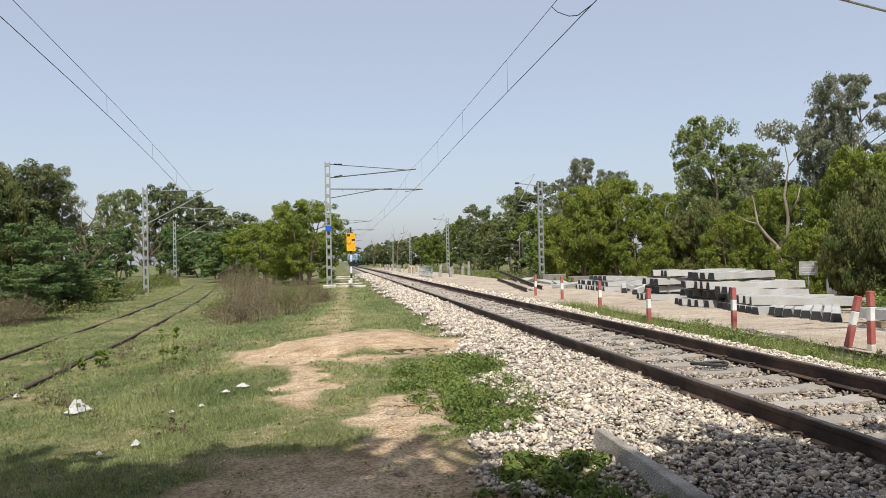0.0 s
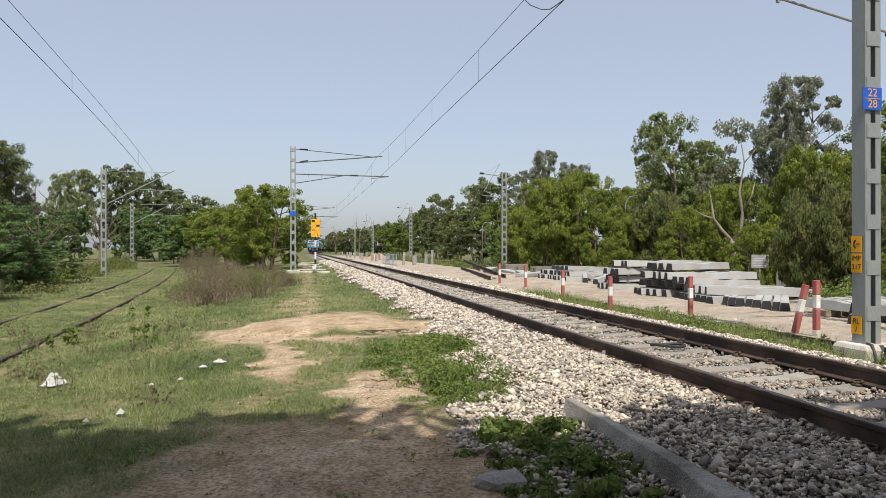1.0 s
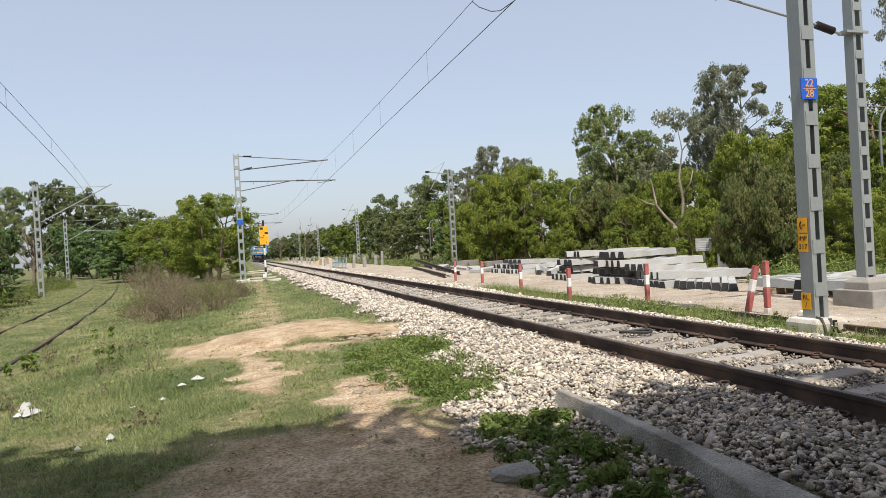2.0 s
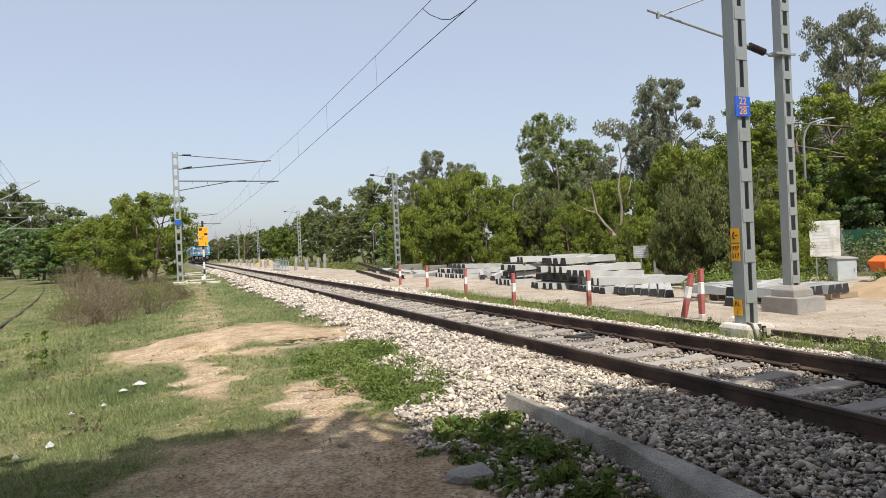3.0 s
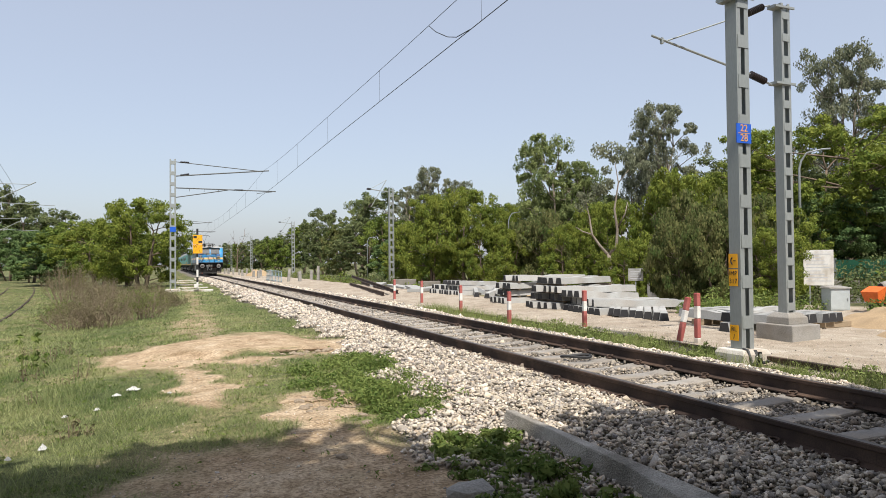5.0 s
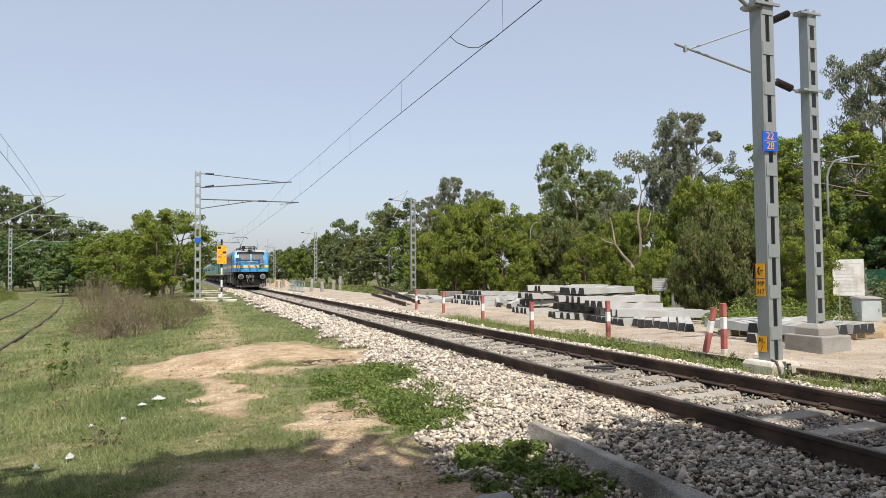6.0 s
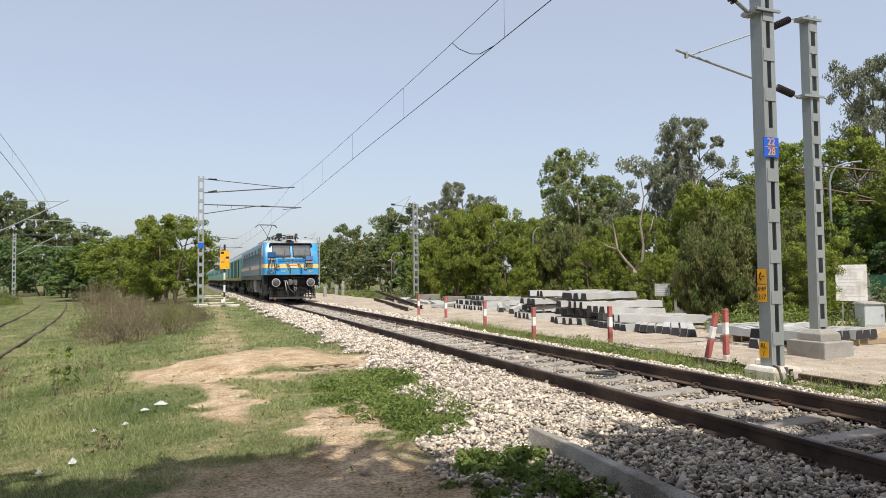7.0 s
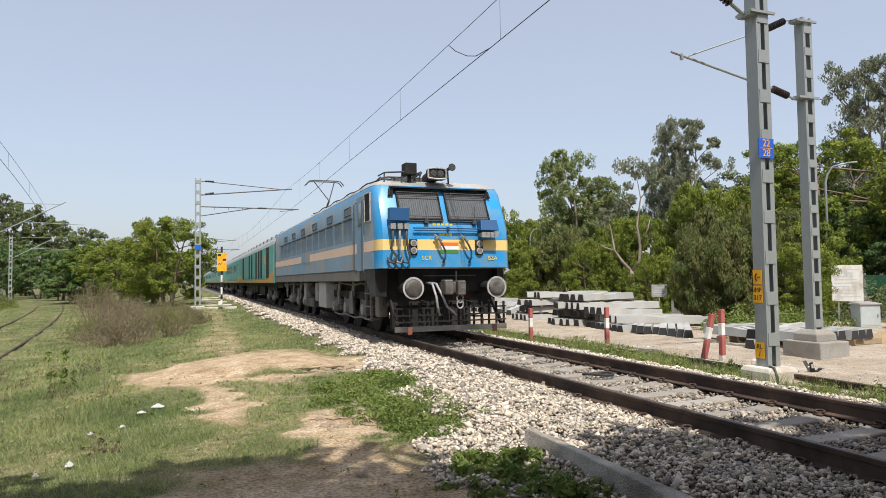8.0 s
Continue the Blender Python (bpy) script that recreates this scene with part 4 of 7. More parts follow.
# ---- train ----
T_ = {
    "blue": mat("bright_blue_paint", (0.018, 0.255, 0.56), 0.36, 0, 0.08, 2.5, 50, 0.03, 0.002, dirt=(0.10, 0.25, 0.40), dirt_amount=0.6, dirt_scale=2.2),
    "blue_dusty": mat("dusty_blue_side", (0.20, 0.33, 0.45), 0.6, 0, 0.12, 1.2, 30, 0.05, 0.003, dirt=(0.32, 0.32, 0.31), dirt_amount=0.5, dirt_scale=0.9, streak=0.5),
    "cream": mat("cream_band", (0.72, 0.52, 0.19), 0.45, 0, 0.08, 2, 40, 0.03, 0.002),
    "pink": mat("faded_cream_band", (0.78, 0.56, 0.43), 0.6, 0, 0.10, 1.5, 40, 0.03, 0.002),
    "roof": mat("weathered_grey_roof", (0.33, 0.32, 0.30), 0.75, 0, 0.2, 1.2, 25, 0.15, 0.005, dirt=(0.20, 0.19, 0.17), dirt_amount=0.4),
    "black": mat("sooty_underframe", (0.010, 0.0095, 0.009), 0.8, 0, 0.4, 3, 40, 0.25, 0.006, dirt=(0.028, 0.024, 0.020), dirt_amount=0.35),
    "grey": mat("dusty_grey_skirt", (0.045, 0.045, 0.045), 0.75, 0, 0.2, 2, 40, 0.1, 0.004, dirt=(0.13, 0.11, 0.09), dirt_amount=0.4),
    "buffer": mat("worn_buffer_face", (0.17, 0.16, 0.15), 0.7, 0.2, 0.3, 6, 40, 0.15, 0.004),
    "buffer_face": mat("greasy_buffer_face", (0.085, 0.075, 0.066), 0.6, 0.2, 0.35, 6, 40, 0.2, 0.004, dirt=(0.16, 0.15, 0.14), dirt_amount=0.4, dirt_scale=5),
    "rim": mat("silver_buffer_rim", (0.38, 0.37, 0.36), 0.6, 0.2, 0.4, 9, 60, 0.1, 0.003),
    # glass base lightened: some of the reflected sky is put into its colour
    "glass": mat("dark_cab_glass", (0.10, 0.11, 0.115), 0.08, 0, 0.1, 3, 20, 0, spec=0.9),
    "silver": mat("dull_metal_fitting", (0.30, 0.30, 0.30), 0.55, 0.3, 0.3, 10, 60, 0.1, 0.003),
    "cable": mat("rubber_cable", (0.06, 0.06, 0.06), 0.6, 0, 0.3, 8, 40, 0.05),
    "lamp": mat("lamp_lens", (0.07, 0.07, 0.07), 0.1, 0, 0.1, 8, 40, 0, spec=0.8),
    "saffron": mat("saffron_paint", (0.72, 0.16, 0.03), 0.5, 0, 0.06, 4, 40, 0),
    "pale": mat("white_band_paint", (0.75, 0.74, 0.70), 0.5, 0, 0.06, 4, 40, 0),
    "flag_green": mat("green_band_paint", (0.06, 0.20, 0.055), 0.5, 0, 0.06, 4, 40, 0),
    "letter": mat("yellow_lettering", (0.72, 0.50, 0.05), 0.6, 0, 0.1, 8, 40, 0),
    "filter": mat("side_grille_slats", (0.16, 0.235, 0.31), 0.7, 0, 0.2, 2, 30, 0.2, 0.01, dirt=(0.24, 0.25, 0.26), dirt_amount=0.4),
    "teal": mat("teal_coach_paint", (0.11, 0.40, 0.36), 0.45, 0, 0.10, 1.0, 30, 0.03, 0.002, dirt=(0.12, 0.26, 0.23), dirt_amount=0.35, streak=0.4),
    "orange": mat("orange_coach_band", (0.62, 0.30, 0.05), 0.55, 0, 0.15, 1.4, 30, 0.03, 0.002, dirt=(0.34, 0.33, 0.16), dirt_amount=0.4),
    "coach_roof": mat("pale_coach_roof", (0.27, 0.28, 0.28), 0.7, 0, 0.15, 0.8, 20, 0.05, 0.003),
    "axle_cover": mat("pale_axle_cover", (0.31, 0.295, 0.275), 0.7, 0.1, 0.3, 5, 50, 0.1, 0.004, dirt=(0.22, 0.20, 0.18), dirt_amount=0.4, dirt_scale=4),
    "spring": mat("dusty_steel_gear", (0.17, 0.16, 0.15), 0.7, 0.2, 0.35, 6, 50, 0.2, 0.004),
    "box_blue": mat("dark_blue_cover", (0.02, 0.08, 0.20), 0.45, 0, 0.1, 4, 40, 0.02),
    "red_dull": mat("dull_red_beam", (0.055, 0.016, 0.011), 0.7, 0, 0.3, 4, 40, 0.1),
}


def nose_y(z):
    return 0.40 + 0.05 * max(0, min(z, 2.4) - 1.5) + 0.49 * max(0, z - 2.4)


def plan_loop(z, inset=0.0, back=18.45, grow=0.0):
    yf = nose_y(z) + inset * 0.8 - grow
    half = 1.575 - inset + grow
    side = [(1.0, 0.42), (0.996, 0.28), (0.978, 0.14), (0.935, 0.05), (0.84, 0.012), (0.40, 0.0)]
    left = [(-half * a, yf + b) for a, b in side]
    right = [(half * a, yf + b) for a, b in reversed(side)]
    return [(x, y, z) for x, y in [(-half, back + grow), (-half, 9.0)] + left + right + [(half, 9.0), (half, back + grow)]]


def shell(name, levels, front_mat, side_mat, parent, label="", smooth=False):
    """A band of the body; long side faces take the dusty side material."""
    s = Shape().loft(levels)
    ob = part(name, s, [front_mat, side_mat], parent, label)
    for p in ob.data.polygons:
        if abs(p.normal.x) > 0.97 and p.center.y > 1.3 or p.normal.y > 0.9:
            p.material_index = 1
        p.use_smooth = abs(p.normal.z) < 0.9 and p.center.y < 1.4
    ob.data.set_sharp_from_angle(angle=radians(32))
    return ob


def wheelset(parent, y, r=0.545, mid=HALF):
    w = Shape()
    for sgn in (-1, 1):
        x = sgn * mid
        w.tube([(x - 0.065, y, r), (x + 0.065, y, r)], r, 28)
        w.tube([(x - sgn * 0.07, y, r), (x - sgn * 0.095, y, r)], r + 0.028, 28)
    w.tube([(-1.0, y, r), (1.0, y, r)], 0.09, 10)
    return part("wheelset", w, T_["black"], parent)


def bogie(parent, ys, r=0.545, x=1.13):
    b = part("bogie_frame", Shape().box(-x - 0.06, -x + 0.06, ys[0] - 0.75, ys[-1] + 0.75, 0.80, 1.0).box(x - 0.06, x + 0.06, ys[0] - 0.75, ys[-1] + 0.75, 0.80, 1.0)
             .box(-x, x, ys[0] + 0.8, ys[0] + 1.05, 0.75, 0.95), T_["black"], parent, bevel=0.02)
    for y in ys:
        wheelset(b, y, r)
        for sgn in (-1, 1):
            a = part("axle_box", Shape().box(sgn * x - 0.10, sgn * x + 0.10, y - 0.17, y + 0.17, 0.40, 0.78), T_["spring"], b)
            part("axle_cover", Shape().tube([(sgn * (x + 0.10), y, r), (sgn * (x + 0.19), y, r), (sgn * (x + 0.21), y, r)], [0.155, 0.14, 0.06], 14), T_["axle_cover"], b, "pale dusty axle box cover")
            for dy in (-0.36, 0.36):
                c = Shape().tube([(sgn * x, y + dy, 0.42 + q * 0.0375) for q in range(10)], [0.085 if q % 2 else 0.06 for q in range(10)], 10)
                part("coil_spring", c, T_["spring"], b)
        k = Shape()
        for sgn in (-1, 1):
            k.tube([(sgn * (x + 0.02), y + 0.62, 0.95), (sgn * (x + 0.05), y + 0.68, 0.35)], 0.035, 6)
            k.box(sgn * x - 0.04, sgn * x + 0.04, y + 0.50, y + 0.58, 0.30, 0.85)
        part("brake_rigging", k, T_["spring"], b)
    return b


def engine():
    top = tagged(new("electric_locomotive"), "blue electric locomotive with cream waist band and raised pantograph", "locomotive")
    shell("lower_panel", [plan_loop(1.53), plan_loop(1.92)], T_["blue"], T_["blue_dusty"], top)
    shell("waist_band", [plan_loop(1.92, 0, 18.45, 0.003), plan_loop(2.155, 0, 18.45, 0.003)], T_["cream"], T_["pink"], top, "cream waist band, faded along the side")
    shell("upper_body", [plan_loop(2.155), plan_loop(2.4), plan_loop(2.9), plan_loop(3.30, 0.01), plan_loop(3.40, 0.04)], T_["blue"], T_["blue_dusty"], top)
    s = Shape().loft([plan_loop(3.40, 0.035), plan_loop(3.48, 0.10), plan_loop(3.54, 0.25), plan_loop(3.58, 0.55)])
    part("roof", s, T_["roof"], top, "weathered pale grey roof", smooth=False)
    part("side_sill", Shape().box(-1.57, 1.57, 2.2, 18.4, 1.26, 1.53), mat("dusty_sill", (0.24, 0.22, 0.195), 0.8, 0, 0.2, 1.5, 30, 0.1, 0.004), top, "dusty grey-brown sill")
    for sgn in (-1, 1):
        sk = Shape().loft([[(sgn * 1.55, 0.85, 0.92), (sgn * 1.49, 0.85, 0.92), (sgn * 1.49, 0.85, 1.53), (sgn * 1.55, 0.85, 1.53)],
                           [(sgn * 1.55, 1.25, 0.92), (sgn * 1.49, 1.25, 0.92), (sgn * 1.49, 1.25, 1.53), (sgn * 1.55, 1.25, 1.53)],
                           [(sgn * 1.55, 1.65, 1.27), (sgn * 1.49, 1.65, 1.27), (sgn * 1.49, 1.65, 1.53), (sgn * 1.55, 1.65, 1.53)],
                           [(sgn * 1.55, 2.25, 1.27), (sgn * 1.49, 2.25, 1.27), (sgn * 1.49, 2.25, 1.53), (sgn * 1.55, 2.25, 1.53)]])
        part("cab_skirt", sk, T_["grey"], top)
        part("corner_skirt", Shape().hexa([(sgn * 1.55, 0.85, 0.92), (sgn * 1.49, 0.87, 0.92), (sgn * 1.25, 0.82, 0.92), (sgn * 1.32, 0.72, 0.92),
                                           (sgn * 1.55, 0.85, 1.53), (sgn * 1.49, 0.87, 1.53), (sgn * 1.25, 0.80, 1.53), (sgn * 1.32, 0.68, 1.53)]), T_["black"], top)
    hs = part("headstock", Shape().box(-1.32, 1.32, 0.82, 1.05, 0.70, 1.525), T_["black"], top, "black buffer beam", bevel=0.02)
    part("beam_panel", Shape().box(0.24, 0.68, 0.80, 0.82, 0.84, 1.28), T_["red_dull"], hs)
    for x in (-0.95, 0.98):
        b = part("buffer", Shape().tube([(x, 0.07, 1.1), (x, 0.0, 1.1)], [0.215, 0.235], 28), T_["rim"], top, "large round buffer with silver rim")
        part("buffer_shank", Shape().tube([(x, 0.83, 1.1), (x, 0.2, 1.1)], 0.13, 16).tube([(x, 0.2, 1.1), (x, 0.06, 1.1)], 0.09, 16), T_["black"], b)
        part("buffer_face", Shape().tube([(x, 0.002, 1.1), (x, -0.03, 1.1), (x, -0.04, 1.1)], [0.195, 0.17, 0.08], 28), T_["buffer_face"], b, smooth=True)
    cp = part("coupler", Shape().box(-0.14, 0.12, 0.05, 0.85, 0.98, 1.22).box(-0.27, -0.08, -0.1, 0.2, 0.95, 1.27).box(0.03, 0.22, -0.08, 0.22, 0.93, 1.25), T_["buffer_face"], top,
              "heavy knuckle coupler", bevel=0.03)
    part("lifting_rod", Shape().tube([(0.05, 0.1, 1.0), (0.05, 0.08, 1.45)], 0.012, 6).tube([(-0.55, 0.5, 1.36), (0.7, 0.5, 1.36)], 0.012, 6), T_["cable"], cp)
    sh = Shape()
    for a0 in (0.86, 0.74):
        sh.tube([(0.11 + 0.07 * math.cos(a), 0.02, a0 + 0.09 * math.sin(a)) for a in np.linspace(0, 2 * math.pi, 13)], 0.018, 6)
    part("shackle", sh, T_["silver"], cp)
    for x, dx in ((-0.42, 0.12), (-0.33, 0.42)):
        part("brake_hose", Shape().tube([(x, 0.83, 1.22), (x, 0.3, 1.18), (x + dx * 0.2, 0.12, 0.9), (x + dx * 0.4, 0.12, 0.7), (x + dx, 0.2, 0.5)], 0.028, 8), T_["silver"], top, "grey brake hose", True)
    cg = part("cattle_guard", Shape().box(-1.3, 1.3, 0.20, 0.24, 0.17, 0.28), T_["grey"], top, "dusty black barred cattle guard")
    for sgn in (-1, 1):
        part("guard_bracket", Shape().beam((sgn * 1.22, 0.28, 0.25), (sgn * 1.22, 0.95, 0.95), 0.05, 0.10).beam((sgn * 0.5, 0.28, 0.74), (sgn * 0.5, 0.95, 0.80), 0.05, 0.06), T_["black"], cg)
    for k in range(15):
        x = -1.3 + k * 0.182
        part("guard_bar", Shape().box(x, x + 0.035, 0.24, 0.29, 0.17, 0.78), T_["black"], cg)
    for z in (0.36, 0.50, 0.65):
        part("guard_bar", Shape().box(-1.3, 1.3, 0.205, 0.24, z, z + 0.03), T_["black"], cg)
    part("guard_backing", Shape().box(-1.2, 0.72, 0.88, 0.92, 0.2, 0.8), T_["black"], top)
    for x in (-0.98, 1.0):
        part("guard_iron", Shape().box(x - 0.05, x + 0.05, 0.17, 0.2, 0.12, 0.27), mat("rusty_red_lug", (0.20 if x < 0 else 0.05, 0.07 if x < 0 else 0.02, 0.045 if x < 0 else 0.015), 0.8), top, "rust-red lug")
    # windscreens with wire guards
    z0, z1 = 2.60, 3.26
    for xa, xb in ((-1.07, -0.09), (0.07, 1.06)):
        g = Shape().hexa([(xa, nose_y(z0) - 0.012, z0), (xb, nose_y(z0) - 0.012, z0), (xb, nose_y(z0) + 0.05, z0), (xa, nose_y(z0) + 0.05, z0),
                          (xa, nose_y(z1) - 0.012, z1), (xb, nose_y(z1) - 0.012, z1), (xb, nose_y(z1) + 0.05, z1), (xa, nose_y(z1) + 0.05, z1)])
        w = part("windscreen", g, T_["glass"], top, "dark windscreen behind a wire guard")
        fr = Shape()
        corners = [(xa, z0), (xb, z0), (xb, z1), (xa, z1), (xa, z0)]
        fr.tube([(x, nose_y(z) - 0.05, z) for x, z in corners], 0.030, 6)
        part("window_frame", fr, T_["black"], w)
        for k in range(1, 19):
            x = xa + (xb - xa) * k / 19
            part("guard_wire", Shape().tube([(x, nose_y(z0) - 0.07, z0 - 0.04), (x, nose_y(z1) - 0.07, z1 - 0.02)], 0.0045, 4), T_["cable"], w)
        for z in (z0 - 0.03, z0 + 0.08, z1 - 0.12, z1 - 0.03):
            part("guard_wire", Shape().tube([(xa - 0.01, nose_y(z) - 0.07, z), (xb + 0.01, nose_y(z) - 0.07, z)], 0.010, 5), T_["cable"], w)
        part("wiper", Shape().tube([((xa + xb) / 2 + 0.1, nose_y(2.58) - 0.10, 2.56), ((xa + xb) / 2 + 0.22, nose_y(3.0) - 0.10, 3.02)], 0.012, 6)
             .box((xa + xb) / 2 + 0.04, (xa + xb) / 2 + 0.14, nose_y(2.55) - 0.11, nose_y(2.55) - 0.02, 2.52, 2.59), T_["cable"], w)
    part("window_hood", Shape().hexa([(-1.2, nose_y(3.34) - 0.16, 3.32), (1.12, nose_y(3.34) - 0.16, 3.32), (1.12, nose_y(3.34) + 0.03, 3.33), (-1.2, nose_y(3.34) + 0.03, 3.33),
                                      (-1.2, nose_y(3.34) - 0.16, 3.35), (1.12, nose_y(3.34) - 0.16, 3.35), (1.12, nose_y(3.34) + 0.03, 3.38), (-1.2, nose_y(3.34) + 0.03, 3.38)])
         .box(-1.2, -1.15, nose_y(3.2) - 0.06, nose_y(3.2) + 0.1, 3.12, 3.33).box(1.08, 1.13, nose_y(3.2) - 0.06, nose_y(3.2) + 0.1, 3.12, 3.33), T_["black"], top, "dark sun hood over the windscreens")
    for sgn in (-1, 1):
        xh = 1.16 if sgn > 0 else -1.22
        part("hood_end", Shape().tube([(xh - sgn * 0.10, nose_y(3.34) - 0.05, 3.345), (xh, nose_y(3.28) - 0.05, 3.29), (xh + sgn * 0.02, nose_y(3.15) - 0.04, 3.15)], 0.03, 8), T_["black"], top)
    part("nose_strip", Shape().box(-1.38, 1.38, nose_y(1.55) - 0.022, nose_y(1.55) + 0.04, 1.515, 1.545), T_["cable"], top)
    part("hand_rail", Shape().tube([(-0.82, nose_y(2.4) - 0.08, 2.40), (0.82, nose_y(2.4) - 0.08, 2.40)], 0.016, 6).tube([(-0.8, nose_y(2.33) - 0.06, 2.35), (0.8, nose_y(2.33) - 0.06, 2.35)], 0.012, 6)
         .box(-0.02, 0.02, nose_y(2.4) - 0.09, nose_y(2.4) + 0.02, 2.36, 2.44), T_["box_blue"], top)
    # control sockets and jumpers
    for x, z, n in ((-1.16, 2.40, 3), (0.94, 2.24, 4)):
        c = part("jumper_cover", Shape().box(x - 0.22, x + 0.22, nose_y(z) - 0.20, nose_y(z) - 0.02, z + 0.14, z + 0.42) if n == 3 else
                 Shape().hexa([(x - 0.22, nose_y(z) - 0.24, z + 0.12), (x + 0.22, nose_y(z) - 0.24, z + 0.12), (x + 0.22, nose_y(z), z + 0.12), (x - 0.22, nose_y(z), z + 0.12),
                               (x - 0.2, nose_y(z) - 0.16, z + 0.36), (x + 0.2, nose_y(z) - 0.16, z + 0.36), (x + 0.2, nose_y(z) + 0.05, z + 0.36), (x - 0.2, nose_y(z) + 0.05, z + 0.36)]),
                 T_["box_blue"], top, "dark blue socket cover", bevel=0.01)
        for k in range(n):
            xx = x - 0.15 + 0.30 * k / (n - 1)
            part("socket", Shape().tube([(xx, nose_y(z), z + 0.02), (xx, nose_y(z) - 0.20, z + 0.02)], 0.05, 10).box(xx - 0.055, xx + 0.055, nose_y(z) - 0.23, nose_y(z) - 0.19, z - 0.04, z + 0.08), T_["silver"], c)
            if n == 3:
                part("jumper_cable", Shape().tube([(xx, nose_y(z) - 0.18, z), (xx, nose_y(z) - 0.20, z - 0.25), (xx + 0.04 * (k - 1), nose_y(2) - 0.14, 1.95), (xx + 0.09, nose_y(1.8) - 0.12, 1.78),
                                                   (xx + 0.04, nose_y(1.7) - 0.10, 1.64), (xx - 0.05, nose_y(1.7) - 0.06, 1.66), (xx - 0.08, nose_y(1.7) - 0.02, 1.76)], 0.026, 7), T_["silver"] if k == 1 else T_["cable"], c, smooth=True)
    for x in (-0.27, 0.35):
        s = part("hose_cock", Shape().tube([(x, nose_y(2.15), 2.20), (x, nose_y(2.15) - 0.14, 2.18)], 0.045, 10).tube([(x - 0.08, nose_y(2.1) - 0.1, 2.26), (x + 0.1, nose_y(2.1) - 0.12, 2.12)], 0.018, 6), T_["silver"], top)
        part("hose", Shape().tube([(x, nose_y(2.1) - 0.14, 2.17), (x + 0.07, nose_y(2) - 0.17, 2.05), (x + 0.16, nose_y(1.9) - 0.13, 1.90), (x + 0.17, nose_y(1.8) - 0.09, 1.75), (x + 0.12, nose_y(1.7) - 0.05, 1.64)], 0.022, 7),
             T_["cable"], s, smooth=True)
    for x in (-0.81, 0.75):
        b = part("marker_lamp", Shape().box(x - 0.095, x + 0.095, nose_y(2) - 0.035, nose_y(2) + 0.02, 1.82, 2.16), T_["black"], top, bevel=0.02)
        for z in (1.91, 2.07):
            part("lens", Shape().tube([(x, nose_y(2) - 0.03, z), (x, nose_y(2) - 0.07, z)], 0.072, 16), T_["rim"], b)
            part("lens", Shape().tube([(x, nose_y(2) - 0.065, z), (x, nose_y(2) - 0.075, z)], 0.05, 16), T_["buffer"], b)
    yb = nose_y(1.9) - 0.008
    for z, m_ in ((2.015, "saffron"), (1.935, "pale"), (1.855, "flag_green")):
        part("flag_band", Shape().box(-0.20, 0.25, yb, yb + 0.02, z, z + 0.078), T_[m_], top)
    text_mesh("lettering", "SCR", 0.13, T_["letter"], top, pose(-0.50, nose_y(1.75) - 0.006, 1.745, 87, 0, 0), "yellow painted letters")
    text_mesh("lettering", "BZA", 0.13, T_["letter"], top, pose(1.08, nose_y(1.75) - 0.006, 1.745, 87, 0, 7), "yellow painted letters")
    nb = Shape()
    for k in range(5):
        nb.box(-0.33 + 0.10 * k, -0.26 + 0.10 * k, nose_y(2.5) - 0.012, nose_y(2.5) + 0.03, 2.45, 2.52)
    for k in range(4):
        nb.box(-0.2 + 0.08 * k, -0.14 + 0.08 * k, nose_y(2.25) - 0.012, nose_y(2.25) + 0.03, 2.25, 2.30)
    part("number_bars", nb, T_["letter"], top, "yellow painted figures")
    # roof gear
    hl = part("headlight", Shape().tube([(-0.08, 0.85, 3.69), (-0.08, 1.6, 3.66)], [0.17, 0.12], 16).box(-0.31, 0.15, 0.83, 1.0, 3.54, 3.82), T_["black"], top, "twin headlight in a rounded housing", bevel=0.07)
    part("glass", Shape().box(-0.25, 0.09, 0.815, 0.83, 3.58, 3.79), T_["black"], hl, bevel=0.006)
    for x in (-0.165, 0.005):
        part("lens", Shape().tube([(x, 0.815, 3.685), (x, 0.80, 3.685)], [0.075, 0.06], 16), T_["lamp"], hl, "round lamp glass")
    rimm = Shape().tube([(-0.08 + 0.22 * max(-0.62, min(0.62, 1.2 * math.cos(a))) / 0.62, 0.81, 3.685 + 0.125 * math.sin(a)) for a in np.linspace(0, 2 * math.pi, 25)], 0.022, 6)
    part("lamp_rim", rimm, T_["rim"], hl)
    part("flasher_box", Shape().box(-0.80, -0.52, 0.95, 1.25, 3.66, 3.93).box(-0.70, -0.62, 1.05, 1.15, 3.5, 3.66), T_["black"], top, "black box lamp on the roof", bevel=0.02)
    part("horn", Shape().tube([(0.27, 1.1, 3.83), (0.27, 0.85, 3.84), (0.27, 0.78, 3.84)], [0.03, 0.05, 0.09], 12).tube([(0.3, 1.1, 3.5), (0.28, 1.1, 3.84)], 0.02, 6), T_["grey"], top)
    part("roof_rail", Shape().tube([(-1.25, 1.1, 3.70), (-0.85, 1.0, 3.72), (-0.45, 1.1, 3.68)], 0.02, 6).tube([(-1.25, 1.6, 3.70), (-1.25, 1.1, 3.70), (-1.25, 1.1, 3.5)], 0.018, 6).tube([(-0.85, 1.05, 3.72), (-0.85, 1.05, 3.5)], 0.018, 6), T_["cable"], top)
    bus = Shape().tube([(-0.75, 3.2, 3.93)] + [(-0.75, y, 3.92 + 0.03 * math.sin(y * 3)) for y in np.arange(3.6, 13.6, 0.5)] + [(-0.6, 13.8, 4.0)], 0.02, 6)
    part("bus_bar", bus, T_["cable"], top)
